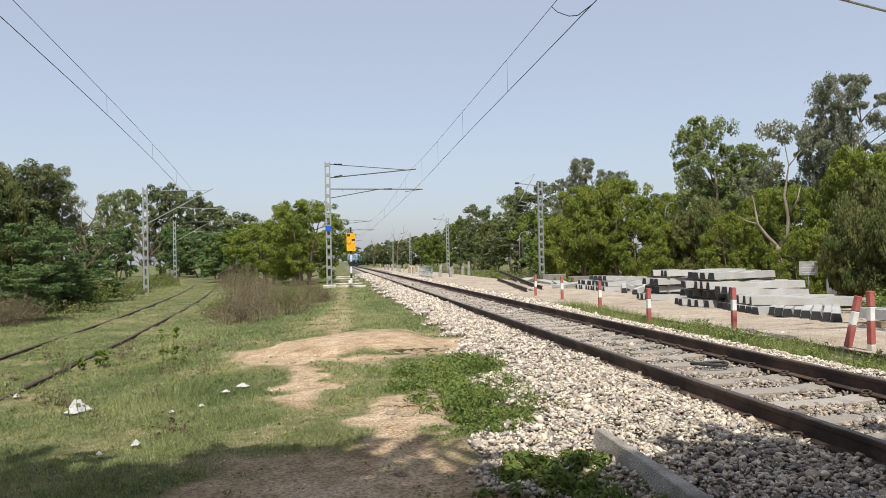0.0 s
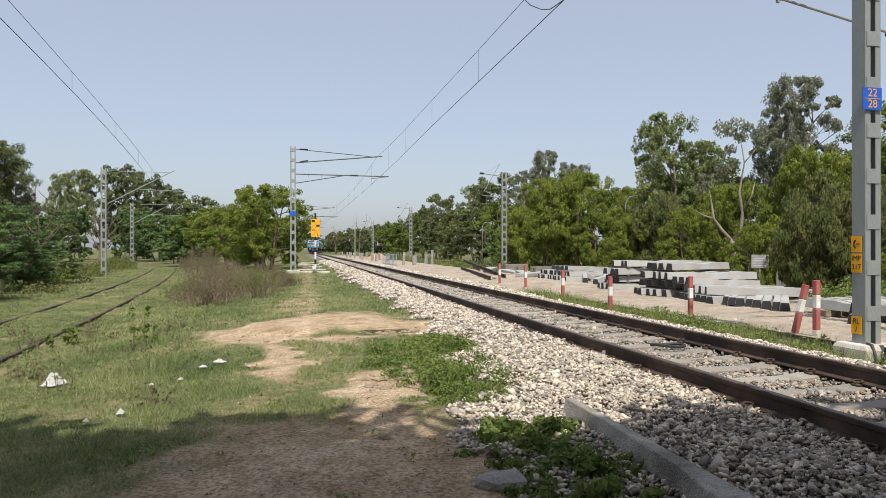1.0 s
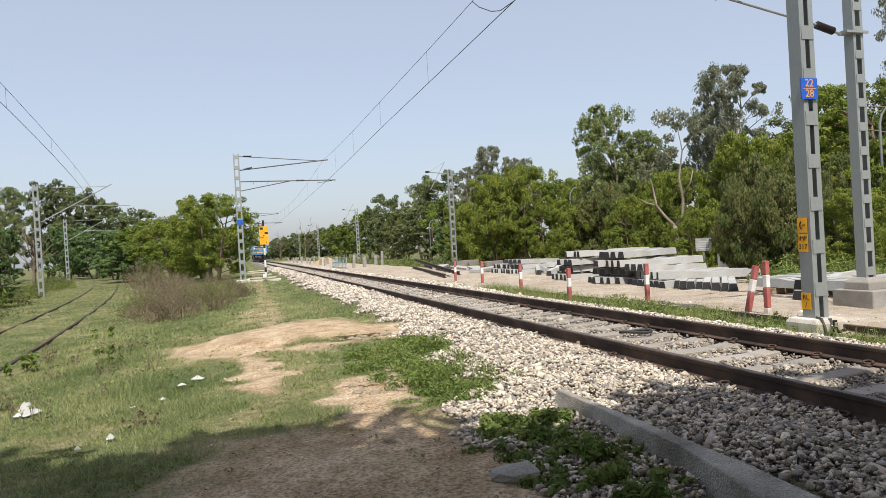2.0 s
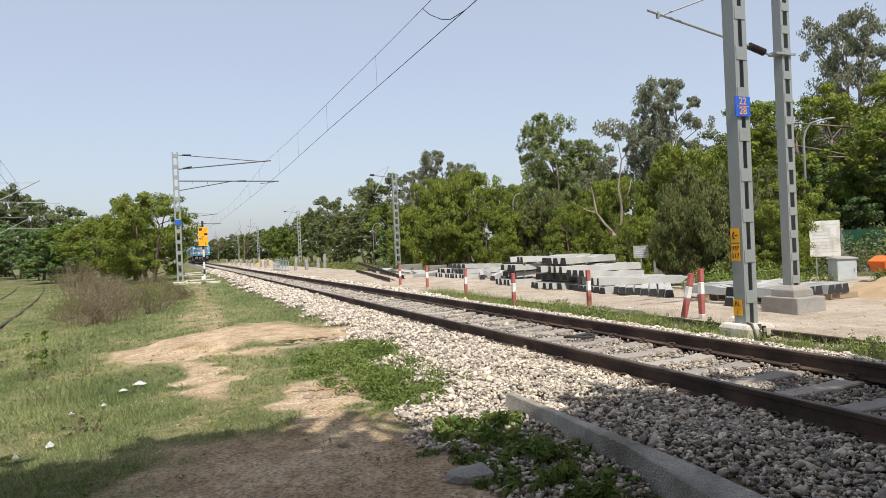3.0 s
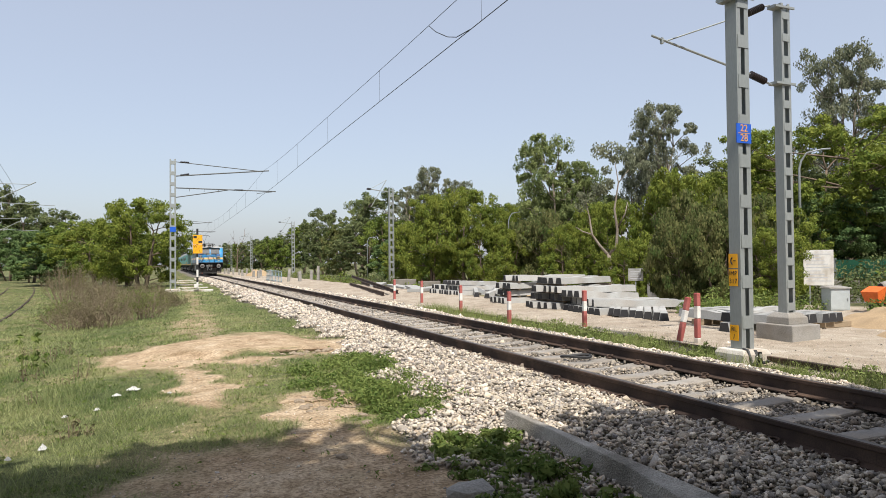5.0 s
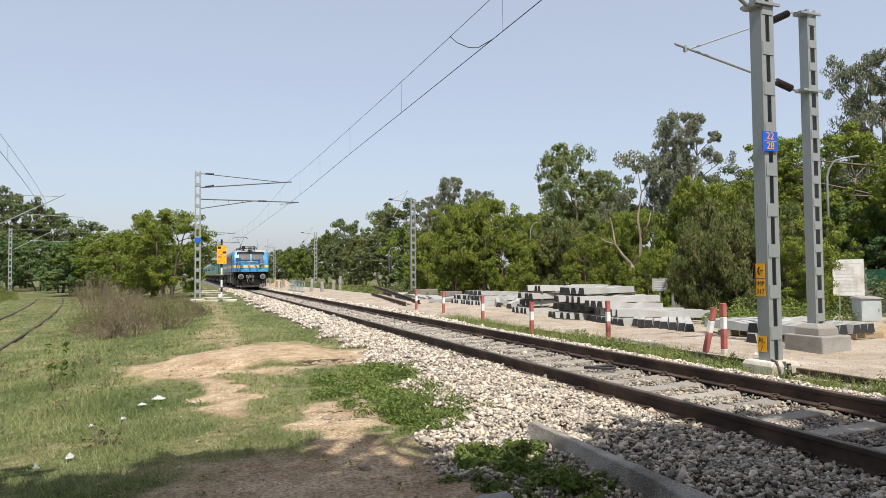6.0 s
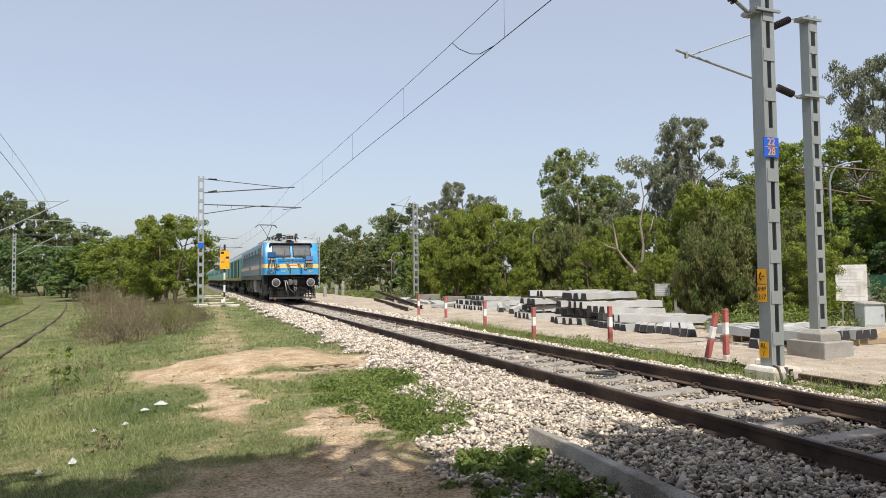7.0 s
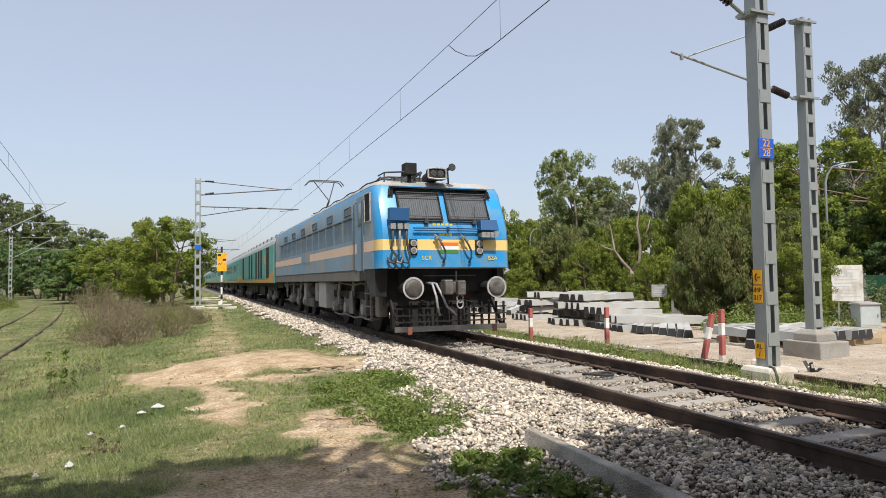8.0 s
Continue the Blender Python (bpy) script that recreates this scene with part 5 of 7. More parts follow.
    for y in (3.6, 5.2, 6.8, 8.4, 10.0, 11.6, 13.2):
        part("roof_insulator", insulator((-0.75, y, 3.55), (-0.75, y, 3.9), 0.07), M["insulator"], top, "dark roof insulator", True)
    part("roof_hatch", Shape().box(-0.55, 0.75, 6.5, 11.5, 3.56, 3.74), T_["roof"], top, bevel=0.05)
    # raised pantograph and folded one
    for y, zt in ((14.7, 5.50), (3.6, 3.98)):
        pb = part("pantograph", Shape().box(-0.55, 0.55, y - 0.9, y - 0.82, 3.78, 3.84).box(-0.55, 0.55, y + 0.82, y + 0.9, 3.78, 3.84).box(-0.6, -0.52, y - 0.9, y + 0.9, 3.78, 3.84).box(0.52, 0.6, y - 0.9, y + 0.9, 3.78, 3.84),
                  T_["cable"], top, "raised pantograph" if zt > 5 else "folded pantograph")
        up_ = zt > 5
        knee = (0, y - (1.0 if up_ else 1.4), 4.55 if up_ else 3.92)
        part("lower_arm", Shape().tube([(0, y + 0.6, 3.84), knee], [0.05, 0.04], 8), T_["cable"], pb)
        for x in (-0.42, 0.42):
            part("upper_arm", Shape().tube([knee, (x, y, zt - 0.05)], 0.022, 6), T_["cable"], pb)
        hd = Shape()
        for dy in (-0.18, 0.18):
            hd.tube([(-0.80, y + dy, zt - 0.20), (-0.66, y + dy, zt - 0.03), (-0.48, y + dy, zt), (0.48, y + dy, zt), (0.66, y + dy, zt - 0.03), (0.80, y + dy, zt - 0.20)], 0.025, 6)
        part("collector_head", hd, T_["cable"], pb)
        for x in (-0.5, 0.5):
            for dy in (-0.86, 0.86):
                part("roof_insulator", insulator((x, y + dy, 3.52), (x, y + dy, 3.78), 0.06), M["insulator"], pb, "dark roof insulator", True)
    # sides
    for sgn in (-1, 1):
        xs = sgn * 1.576
        y = 2.85
        k = 0
        while y < 16.4:
            f = Shape().box(min(xs, xs - sgn * 0.02), max(xs, xs - sgn * 0.02), y, y + 1.02, 2.26, 2.80)
            fo = part("side_filter", f, T_["filter"], top)
            part("filter_lip", Shape().box(min(xs, xs + sgn * 0.03), max(xs, xs + sgn * 0.03), y, y + 1.02, 2.80, 2.83), T_["cable"], fo)
            y += 1.16
        for y in (3.0, 5.3, 7.7, 10.1, 12.3, 14.5):
            w = part("port_window", Shape().box(min(xs, xs + sgn * 0.012), max(xs, xs + sgn * 0.012), y, y + 0.72, 2.92, 3.11), T_["filter"], top, bevel=0.01)
            part("window_rim", Shape().tube([(xs + sgn * 0.012, y, 2.92), (xs + sgn * 0.012, y + 0.72, 2.92), (xs + sgn * 0.012, y + 0.72, 3.11), (xs + sgn * 0.012, y, 3.11), (xs + sgn * 0.012, y, 2.92)], 0.014, 5), T_["cable"], w)
        # no opening is cut: a black panel paints the unlit cab interior
        part("cab_window", Shape().box(min(xs, xs + sgn * 0.008), max(xs, xs + sgn * 0.008), 1.10, 1.56, 2.62, 3.22), T_["black"], top, "black panel for the unlit cab inside the open side window")
        part("window_rim", Shape().tube([(xs + sgn * 0.01, 1.08, 2.60), (xs + sgn * 0.01, 1.58, 2.60), (xs + sgn * 0.01, 1.58, 3.24), (xs + sgn * 0.01, 1.10, 3.24), (xs + sgn * 0.01, 1.08, 2.60)], 0.02, 6), T_["rim"], top)
        d = part("cab_door", Shape().box(min(xs, xs + sgn * 0.006), max(xs, xs + sgn * 0.006), 1.72, 2.38, 1.50, 3.25), T_["blue_dusty"], top)
        part("door_window", Shape().box(min(xs, xs + sgn * 0.012), max(xs, xs + sgn * 0.012), 1.85, 2.25, 2.55, 3.10), T_["glass"], d)
        for yy in (1.66, 2.44):
            part("grab_rail", Shape().tube([(xs, yy, 1.45), (xs + sgn * 0.06, yy, 1.5), (xs + sgn * 0.06, yy, 3.1), (xs, yy, 3.15)], 0.014, 6), T_["cable"], d)
        part("band_cover", Shape().box(min(xs, xs + sgn * 0.008), max(xs, xs + sgn * 0.008), 9.05, 10.8, 1.90, 2.17), T_["blue_dusty"], top, "repainted blue gap in the band")
        part("sill_strip", Shape().box(min(xs, xs + sgn * 0.014), max(xs, xs + sgn * 0.014), 2.5, 18.4, 1.50, 1.53), T_["cable"], top)
        st = Shape()
        for z in (0.35, 0.65, 0.95):
            st.box(sgn * 1.32 - 0.12, sgn * 1.32 + 0.12, 1.75, 2.25, z, z + 0.03)
        st.box(sgn * 1.40 - 0.02, sgn * 1.40 + 0.02, 1.72, 1.77, 0.33, 1.30).box(sgn * 1.40 - 0.02, sgn * 1.40 + 0.02, 2.23, 2.28, 0.33, 1.30)
        part("cab_steps", st, T_["spring"], top)
        part("sand_box", Shape().box(sgn * 1.28 - 0.12, sgn * 1.28 + 0.12, 1.15, 1.45, 0.45, 0.95), T_["spring"], top, bevel=0.04)
        part("equipment_box", Shape().box(sgn * 1.25 - 0.2, sgn * 1.25 + 0.2, 7.0, 8.2, 0.45, 1.24), mat("pale_box", (0.42, 0.41, 0.39), 0.7), top, "pale grey equipment box", bevel=0.03)
        part("air_tank", Shape().tube([(sgn * 1.1, 8.6, 0.95), (sgn * 1.1, 10.6, 0.95)], 0.24, 16), T_["black"], top)
        part("battery_box", Shape().box(sgn * 1.2 - 0.25, sgn * 1.2 + 0.25, 9.0, 10.6, 0.40, 0.70), T_["grey"], top, bevel=0.02)
        for y in (1.9, 6.4, 11.4, 16.8):
            part("air_bulb", Shape().tube([(sgn * 1.25, y - 0.2, 1.12), (sgn * 1.25, y - 0.1, 1.12), (sgn * 1.25, y + 0.1, 1.12), (sgn * 1.25, y + 0.2, 1.12)], [0.05, 0.13, 0.13, 0.05], 12), T_["spring"], top, smooth=True)
        for y in (2.55, 4.0, 5.75, 7.1, 11.3, 12.8, 14.6, 16.5):
            part("damper", Shape().tube([(sgn * 1.27, y, 1.24), (sgn * 1.29, y + 0.06, 0.92), (sgn * 1.29, y + 0.08, 0.60)], [0.05, 0.05, 0.028], 8), T_["axle_cover"], top, "pale dusty damper")
        for y0, y1, z in ((2.4, 6.9, 1.18), (11.0, 16.6, 1.16), (2.5, 6.2, 0.34)):
            part("frame_pipe", Shape().tube([(sgn * 1.31, y0 + (y1 - y0) * q / 6, z + 0.03 * math.sin(q * 2.1)) for q in range(7)], 0.022, 6), T_["spring"], top)
        for y in (8.45, 10.75):
            part("reservoir_box", Shape().box(sgn * 1.28 - 0.16, sgn * 1.28 + 0.16, y, y + 0.42, 0.62, 1.22), T_["axle_cover"], top, "pale dusty equipment case", bevel=0.03)
        for y in (3.9, 13.0):
            part("leaf_guard", Shape().hexa([(sgn * 1.30, y, 0.40), (sgn * 1.33, y, 0.40), (sgn * 1.33, y + 0.5, 0.40), (sgn * 1.30, y + 0.5, 0.40),
                                             (sgn * 1.30, y + 0.1, 1.0), (sgn * 1.33, y + 0.1, 1.0), (sgn * 1.33, y + 0.4, 1.0), (sgn * 1.30, y + 0.4, 1.0)]), T_["spring"], top)
    part("underframe", Shape().box(-1.05, 1.05, 0.7, 18.3, 1.0, 1.50), T_["black"], top)
    bogie(top, (3.0, 4.95, 6.5))
    bogie(top, (12.0, 13.6, 15.6))
    return top


def coach(kind):
    label = "teal generator coach with dark louvred doors and orange-trimmed sill" if kind == "power" else "teal passenger coach with a row of dark windows and orange-trimmed sill"
    top = tagged(new("passenger_coach"), label, "coach", group="coaches of the train")
    L = 23.2

    def ring(y, q=1.0):
        pr = [(1.58, 1.20), (1.60, 1.6), (1.60, 3.05), (1.52, 3.24), (1.30, 3.46), (0.85, 3.64), (0.3, 3.72)]
        return [(x * q, y, z) for x, z in pr] + [(-x * q, y, z) for x, z in reversed(pr)]

    b = part("body", Shape().loft([ring(0.25, 0.97), ring(0.45), ring(L - 0.2), ring(L, 0.97)]), [T_["teal"], T_["coach_roof"], T_["cable"]], top)
    for p in b.data.polygons:
        p.material_index = 1 if p.center.z > 3.1 else 2 if abs(p.normal.y) > 0.7 else 0
    for sgn in (-1, 1):
        xs = sgn * 1.604
        lo = lambda a, c: (min(a, c), max(a, c))
        band = Shape().box(*lo(xs, xs + sgn * 0.004), 0.5, L - 0.2, 1.22, 1.36)
        for y0, y1 in ((0.5, 3.6), (L - 3.4, L - 0.2)):
            band.hexa([(xs - sgn * 0.002, y0, 1.36), (xs + sgn * 0.004, y0, 1.36), (xs + sgn * 0.004, y1, 1.36), (xs - sgn * 0.002, y1, 1.36),
                       (xs - sgn * 0.002, y0, 1.78 if y0 < 5 else 1.4), (xs + sgn * 0.004, y0, 1.78 if y0 < 5 else 1.4), (xs + sgn * 0.004, y1, 1.4 if y0 < 5 else 1.78), (xs - sgn * 0.002, y1, 1.4 if y0 < 5 else 1.78)])
        part("sill_band", band, T_["orange"], top, "orange trim along the sill")
        if kind == "power":
            for y, w in ((2.2, 0.7), (5.6, 0.45), (7.0, 0.45), (8.6, 0.45), (11.6, 0.45), (13.4, 0.5), (18.5, 0.7)):
                part("louvre", Shape().box(*lo(xs, xs + sgn * 0.01), y, y + 1.7 * w, 1.45, 3.02), T_["black"], top, "dark louvred door")
            part("small_window", Shape().box(*lo(xs, xs + sgn * 0.01), 4.0, 4.5, 2.2, 2.65), T_["orange"], top)
        else:
            for k in range(9):
                w = part("window", Shape().box(*lo(xs, xs + sgn * 0.008), 3.3 + 1.88 * k, 4.5 + 1.88 * k, 2.12, 2.72), T_["glass"], top, "dark sealed window", bevel=0.003)
            for y in (1.0, L - 1.9):
                d = part("door", Shape().box(*lo(xs, xs + sgn * 0.006), y, y + 0.8, 1.30, 3.05), T_["teal"], top)
                part("door_window", Shape().box(*lo(xs, xs + sgn * 0.012), y + 0.2, y + 0.6, 2.2, 2.8), T_["glass"], d)
    ribs = Shape()
    for k in range(10):
        y = 1.5 + 2.2 * k
        ribs.box(-1.0, 1.0, y, y + 0.9, 3.58, 3.78)
    part("roof_vents", ribs, T_["coach_roof"], top)
    part("underframe", Shape().box(-1.15, 1.15, 0.4, L - 0.1, 0.95, 1.20).box(-1.3, 1.3, 7, 10, 0.5, 1.0).box(-1.3, 1.3, 11, 12.6, 0.6, 1.0).box(-1.25, 1.25, 13.4, 16, 0.55, 1.0), T_["black"], top)
    part("gangway", Shape().box(-0.7, 0.7, -0.35, 0.3, 1.2, 3.3), T_["cable"], top)
    bogie(top, (3.0, 5.6), 0.457)
    bogie(top, (L - 5.6, L - 3.0), 0.457)
    return top


loco = engine()
coaches = [coach("power"), coach("seats")]
for k in range(13):
    coaches.append(copy_thing(coaches[1], pose(0, 0, 0)))
SPEED, FRONT = 24.85, 13.20


# ---- near mast: plates and bracket ----
nm = mast_near
part("plate", Shape().box(-0.19, 0.11, -0.142, -0.130, 3.20, 3.50), M["blue_sign"], nm, "blue plate reading 22 over 28")
text_mesh("figure", "22", 0.155, M["orange_text"], nm, pose(-0.04, -0.144, 3.425, 90, 0, 0), "orange figures")
text_mesh("figure", "28", 0.155, M["orange_text"], nm, pose(-0.04, -0.144, 3.275, 90, 0, 0), "orange figures")
part("rule", Shape().box(-0.16, 0.08, -0.146, -0.143, 3.346, 3.354), M["orange_text"], nm)
part("plinth", Shape().loft([[(sx * q, sy * q, zz) for sx, sy in ((-1, -1), (1, -1), (1, 1), (-1, 1))] for q, zz in ((0.30, -0.45), (0.285, -0.03), (0.25, 0.035))]), M["pale_concrete"], nm, "pale concrete plinth", bevel=0.015)
MAST_X = -0.138
for z0, z1 in ((1.28, 1.50), (1.00, 1.26), (0.16, 0.40)):
    part("plate", Shape().box(MAST_X - 0.006, MAST_X, -0.065, 0.105, z0, z1), M["yellow"], nm, "amber plate")
text_mesh("lettering", "IMP", 0.098, M["black"], nm, pose(MAST_X - 0.008, 0.02, 1.195, 90, 0, -90))
text_mesh("lettering", "317", 0.105, M["black"], nm, pose(MAST_X - 0.008, 0.02, 1.075, 90, 0, -90))
text_mesh("lettering", "RL", 0.10, M["black"], nm, pose(MAST_X - 0.008, 0.02, 0.335, 90, 0, -90))
text_mesh("lettering", "/", 0.11, M["black"], nm, pose(MAST_X - 0.008, 0.02, 0.22, 90, 0, -90))
ph = Shape().tube([(MAST_X - 0.009, 0.045 * math.cos(a) + 0.01, 1.39 + 0.06 * math.sin(a)) for a in np.linspace(-1.15, 1.15, 9)], 0.012, 5)
ph.box(MAST_X - 0.012, MAST_X - 0.006, -0.035, 0.02, 1.385, 1.398)
part("symbol", ph, M["black"], nm, "black telephone symbol")
part("clamp", Shape().box(-0.26, 0.22, -0.16, -0.125, 5.45, 5.49).box(-0.26, 0.22, 0.125, 0.16, 5.45, 5.49).box(-0.26, -0.14, -0.127, 0.127, 5.42, 5.50), M["steel"], nm)
part("bracket_hinge", Shape().tube([(-0.28, 0, 5.46), (-0.55, 0, 5.62)], 0.03, 8), M["steel"], nm)
part("insulator", insulator((-0.52, 0, 5.60), (-1.0, 0, 5.88), 0.075), M["insulator"], nm, "dark ribbed insulator")
part("bracket_tube", Shape().tube([(-1.0, 0, 5.88), (-2.95, 0, 6.9)], 0.025, 8), M["steel"], nm)
part("stay", Shape().tube([(-0.15, 0, 7.0), (-2.8, 0, 6.88)], 0.016, 6), M["steel"], nm)
part("earth_cable", Shape().tube([(-0.12, -0.13, 0.05), (-0.18, -0.27, 0.05), (-0.16, -0.31, -0.10), (-0.19, -0.33, -0.30)], 0.018, 6), T_["cable"], nm, smooth=True)

# ---- second mast on its pedestal ----
m2 = tagged(new("overhead_mast"), "slimmer grey lattice mast on a stepped concrete pedestal", "mast", group="overhead line masts")
M2H = 5.95
for s in (-1, 1):
    part("channel", channel_shape(s * 0.115, -s, 0.19, 0.06, 0.011, M2H), M["steel"], m2)
for k in range(14):
    for yy in (-0.104, 0.097):
        part("batten", Shape().box(-0.095, 0.095, yy, yy + 0.008, 0.05 + 0.43 * k, 0.20 + 0.43 * k), M["steel"], m2)
part("pedestal", Shape().box(-0.37, 0.37, -0.42, 0.40, -0.75, -0.20), M["concrete"], m2, "grey concrete block with pale lower course", bevel=0.02)
part("pedestal_cap", Shape().loft([[(sx * q, sy * q, zz) for sx, sy in ((-1, -1), (1, -1), (1, 1), (-1, 1))] for q, zz in ((0.26, -0.205), (0.25, -0.07), (0.17, 0.01))]), M["concrete"], m2, bevel=0.012)
for zc in (5.84, 4.37):
    part("clamp", Shape().box(-0.30, 0.20, -0.14, -0.105, zc, zc + 0.04).box(-0.30, -0.12, -0.107, 0.06, zc - 0.005, zc + 0.05), M["steel"], m2)
part("insulator", insulator((-0.50, 0, 5.84), (-0.88, 0, 5.66), 0.07), M["insulator"], m2, "dark ribbed insulator")
part("insulator", insulator((-0.46, 0, 4.42), (-0.85, 0, 4.52), 0.07), M["insulator"], m2, "dark ribbed insulator")
part("stay", Shape().tube([(-0.3, 0, 5.9), (-0.5, 0, 5.84)], 0.014, 6).tube([(-0.88, 0, 5.66), (-2.92, 0, 4.87)], 0.014, 6), M["steel"], m2)
part("bracket_tube", Shape().tube([(-0.3, 0, 4.37), (-0.46, 0, 4.42)], 0.022, 6).tube([(-0.85, 0, 4.52), (-3.15, 0, 4.96)], 0.022, 8), M["steel"], m2)
part("end_clamp", Shape().box(-2.95, -2.91, -0.025, 0.025, 4.84, 4.95), M["steel"], m2)
m2.matrix_basis = pose(11.0, 9.2, 0.24)

# ---- stacks of new concrete sleepers ----
blk = Shape()
loops = []
for y, wb, wt, h in ((0, 0.125, 0.085, 0.20), (0.9, 0.125, 0.09, 0.20), (1.15, 0.12, 0.09, 0.165), (1.6, 0.12, 0.09, 0.165), (1.85, 0.125, 0.09, 0.20), (2.75, 0.125, 0.085, 0.20)):
    loops.append([(y, -wb, 0), (y, -wt, h), (y, wt, h), (y, wb, 0)])
blk.loft(loops)
NEW = blk.data("sleeper", M["new_sleeper"])
END = Shape().hexa([(-0.006, -0.118, 0.006), (0, -0.118, 0.006), (0, 0.118, 0.006), (-0.006, 0.118, 0.006), (-0.006, -0.08, 0.192), (0, -0.08, 0.192), (0, 0.08, 0.192), (-0.006, 0.08, 0.192)]).data("end_cap", M["rubber"])
first_block = None


def new_sleeper(x, y, z, rz=0.0, rx=0.0, ry=0.0):
    """One stacked sleeper, its dark-coated end towards the line."""
    global first_block
    m = pose(x, y, z, rx, ry, rz)
    if first_block is None:
        first_block = tagged(part("concrete_sleeper", NEW, None, m=m), "new white concrete sleeper with dark end, stacked in the yard", "sleeper", group="stacked sleepers")
        part("end_cap", END, None, first_block, "dark coated end")
        return first_block
    return copy_thing(first_block, m)


random.seed(11)


def stack(x, y0, count, layers, skew=0.0, pitch=0.30, turn=0.0):
    base = GZ(x + 0.5, y0)
    for k in range(layers):
        n = count - (k // 2)
        for i in range(n):
            new_sleeper(x + 0.10 * (k % 2) + random.uniform(-0.05, 0.05) + skew * k, y0 + pitch * (i + 0.5 * (k % 2)), base + 0.005 + 0.215 * k, turn + random.uniform(-1.5, 1.5) + (4 if k == layers - 1 else 0))


stack(11.45, 13.1, 8, 1, 0, 0.30, 46)
TIMBER = mat("dark_spacer_timber", (0.10, 0.075, 0.05), 0.9, 0, 0.3, 4, 40, 0.3, 0.006)


def spaced_stack(x, y0, count, layers, pitch, sx, rz):
    for k in range(layers):
        z = GZ(x + 0.5, y0) + 0.005 + 0.262 * k
        for i in range(count):
            new_sleeper(x + sx[k] + random.uniform(-0.16, 0.16), y0 + pitch * i + 0.08 * math.sin(k * 2.3), z, rz[k] + random.uniform(-4, 4), random.uniform(-3, 3))
        if k < layers - 1:
            for q in (0.5, 2.2):
                tagged(part("spacer", Shape().box(-0.05, 0.05, -0.12, pitch * count - 0.1, 0, 0.058), TIMBER, m=pose(x + q, y0, z + 0.201)), "dark timber spacer between stacked sleepers", "timber", group="timber spacers")


spaced_stack(11.15, 17.9, 5, 4, 0.34, (0.0, 0.35, 0.05, 0.40), (2, 9, -7, 16))
spaced_stack(11.25, 21.0, 4, 4, 0.36, (0.0, 0.3, 0.1, 0.4), (-6, 6, 12, -8))
for i in range(7):
    new_sleeper(11.25 + 0.04 * i, 15.6 + 0.32 * i, GZ(11.2, 15.2) + 0.01, 12 + 3 * math.sin(i * 2.3))
for i in range(5):
    new_sleeper(11.4 + 0.06 * i, 16.0 + 0.36 * i, GZ(11.2, 16) + 0.225, -22 + 6 * math.sin(i * 1.7), 0, 1)
for i in range(3):
    new_sleeper(11.45, 16.9 + 0.34 * i, GZ(11.2, 17) + 0.435, 12, 0, 3)
stack(12.3, 27.6, 10, 2, 0.1, 0.36)
for i in range(4):
    new_sleeper(12.5, 28.0 + 0.5 * i, GZ(12.5, 28) + 0.44, 24 + 9 * i, 0, 2)
for k, (x, y, a) in enumerate(((12.6, 23.2, 60), (12.9, 23.9, 75), (12.3, 24.6, 50), (13.0, 25.3, 82), (12.5, 26.0, 66))):
    new_sleeper(x, y, GZ(x, y) + 0.02, a, 20 * (k % 2), -4)
for i in range(8):
    new_sleeper(11.75 + 0.275 * i, 10.05 + 0.05 * math.sin(i * 2.1), GZ(12, 9.8) + 0.135, 90 + 2 * math.sin(i * 3))
for y0 in (10.25, 12.1):
    tagged(part("timber_baulk", Shape().box(-0.25, 2.35, -0.13, 0.13, 0, 0.13), mat("weathered_timber", (0.30, 0.23, 0.15), 0.9, 0, 0.25, 3, 40, 0.3, 0.006), bevel=0.01, m=pose(11.75, y0, GZ(12, y0))),
           "weathered timber baulk under stacked sleepers", "timber")
new_sleeper(11.0, 10.75, GZ(11.2, 10.7) + 0.0, 14, 0, 0)
new_sleeper(11.15, 10.85, GZ(11.2, 10.7) + 0.205, 20, 0, 0)

# long edging and old rails lying in the yard
for y0, y1 in ((1.0, 10.4), (10.5, 19.0)):
    edge = Shape().sweep(RAIL, [pose(0, 0, 0.0), pose(0, y1 - y0, 0.0)])
    tagged(part("border_rail", edge, M["rail"], m=pose(8.47 - 0.02 * (y0 > 5), y0, GZ(8.7, y0 + 4) + 0.045, 0, 0, 0.7 * (y0 > 5))), "dark old rail bordering the sandy yard", "rail", group="loose rails")
for k, (a, b) in enumerate((((9.3, 29.2), (12.2, 47.0)), ((9.9, 30.2), (12.7, 48.5)), ((10.6, 31.0), (13.6, 49.0)))):
    d = math.atan2(b[0] - a[0], b[1] - a[1])
    s = Shape().sweep(RAIL, [pose(0, 0, 0.172), pose(0, 16.0, 0.172)])
    tagged(part("old_rail", s, M["rail"], m=pose(a[0], a[1], GZ(*a) + 0.02 + 0.16 * (k == 1), 1.2 if k == 1 else 0, 0, -math.degrees(d))), "rusty loose rail lying across the yard", "rail", group="loose rails")
for k, (x, y, L, a) in enumerate(((12.5, 33, 5.5, 15), (13.4, 37, 6.0, 8), (12.2, 40, 5, 22), (11.6, 31.5, 4.2, 40))):
    tagged(part("concrete_slab", Shape().box(-0.35, 0.35, 0, L, 0, 0.16), M["new_sleeper"], bevel=0.015, m=pose(x, y, GZ(x, y + 2) + 0.0, 0, 0, -a)), "pale concrete slab lying on the sand", "slab", group="loose slabs")

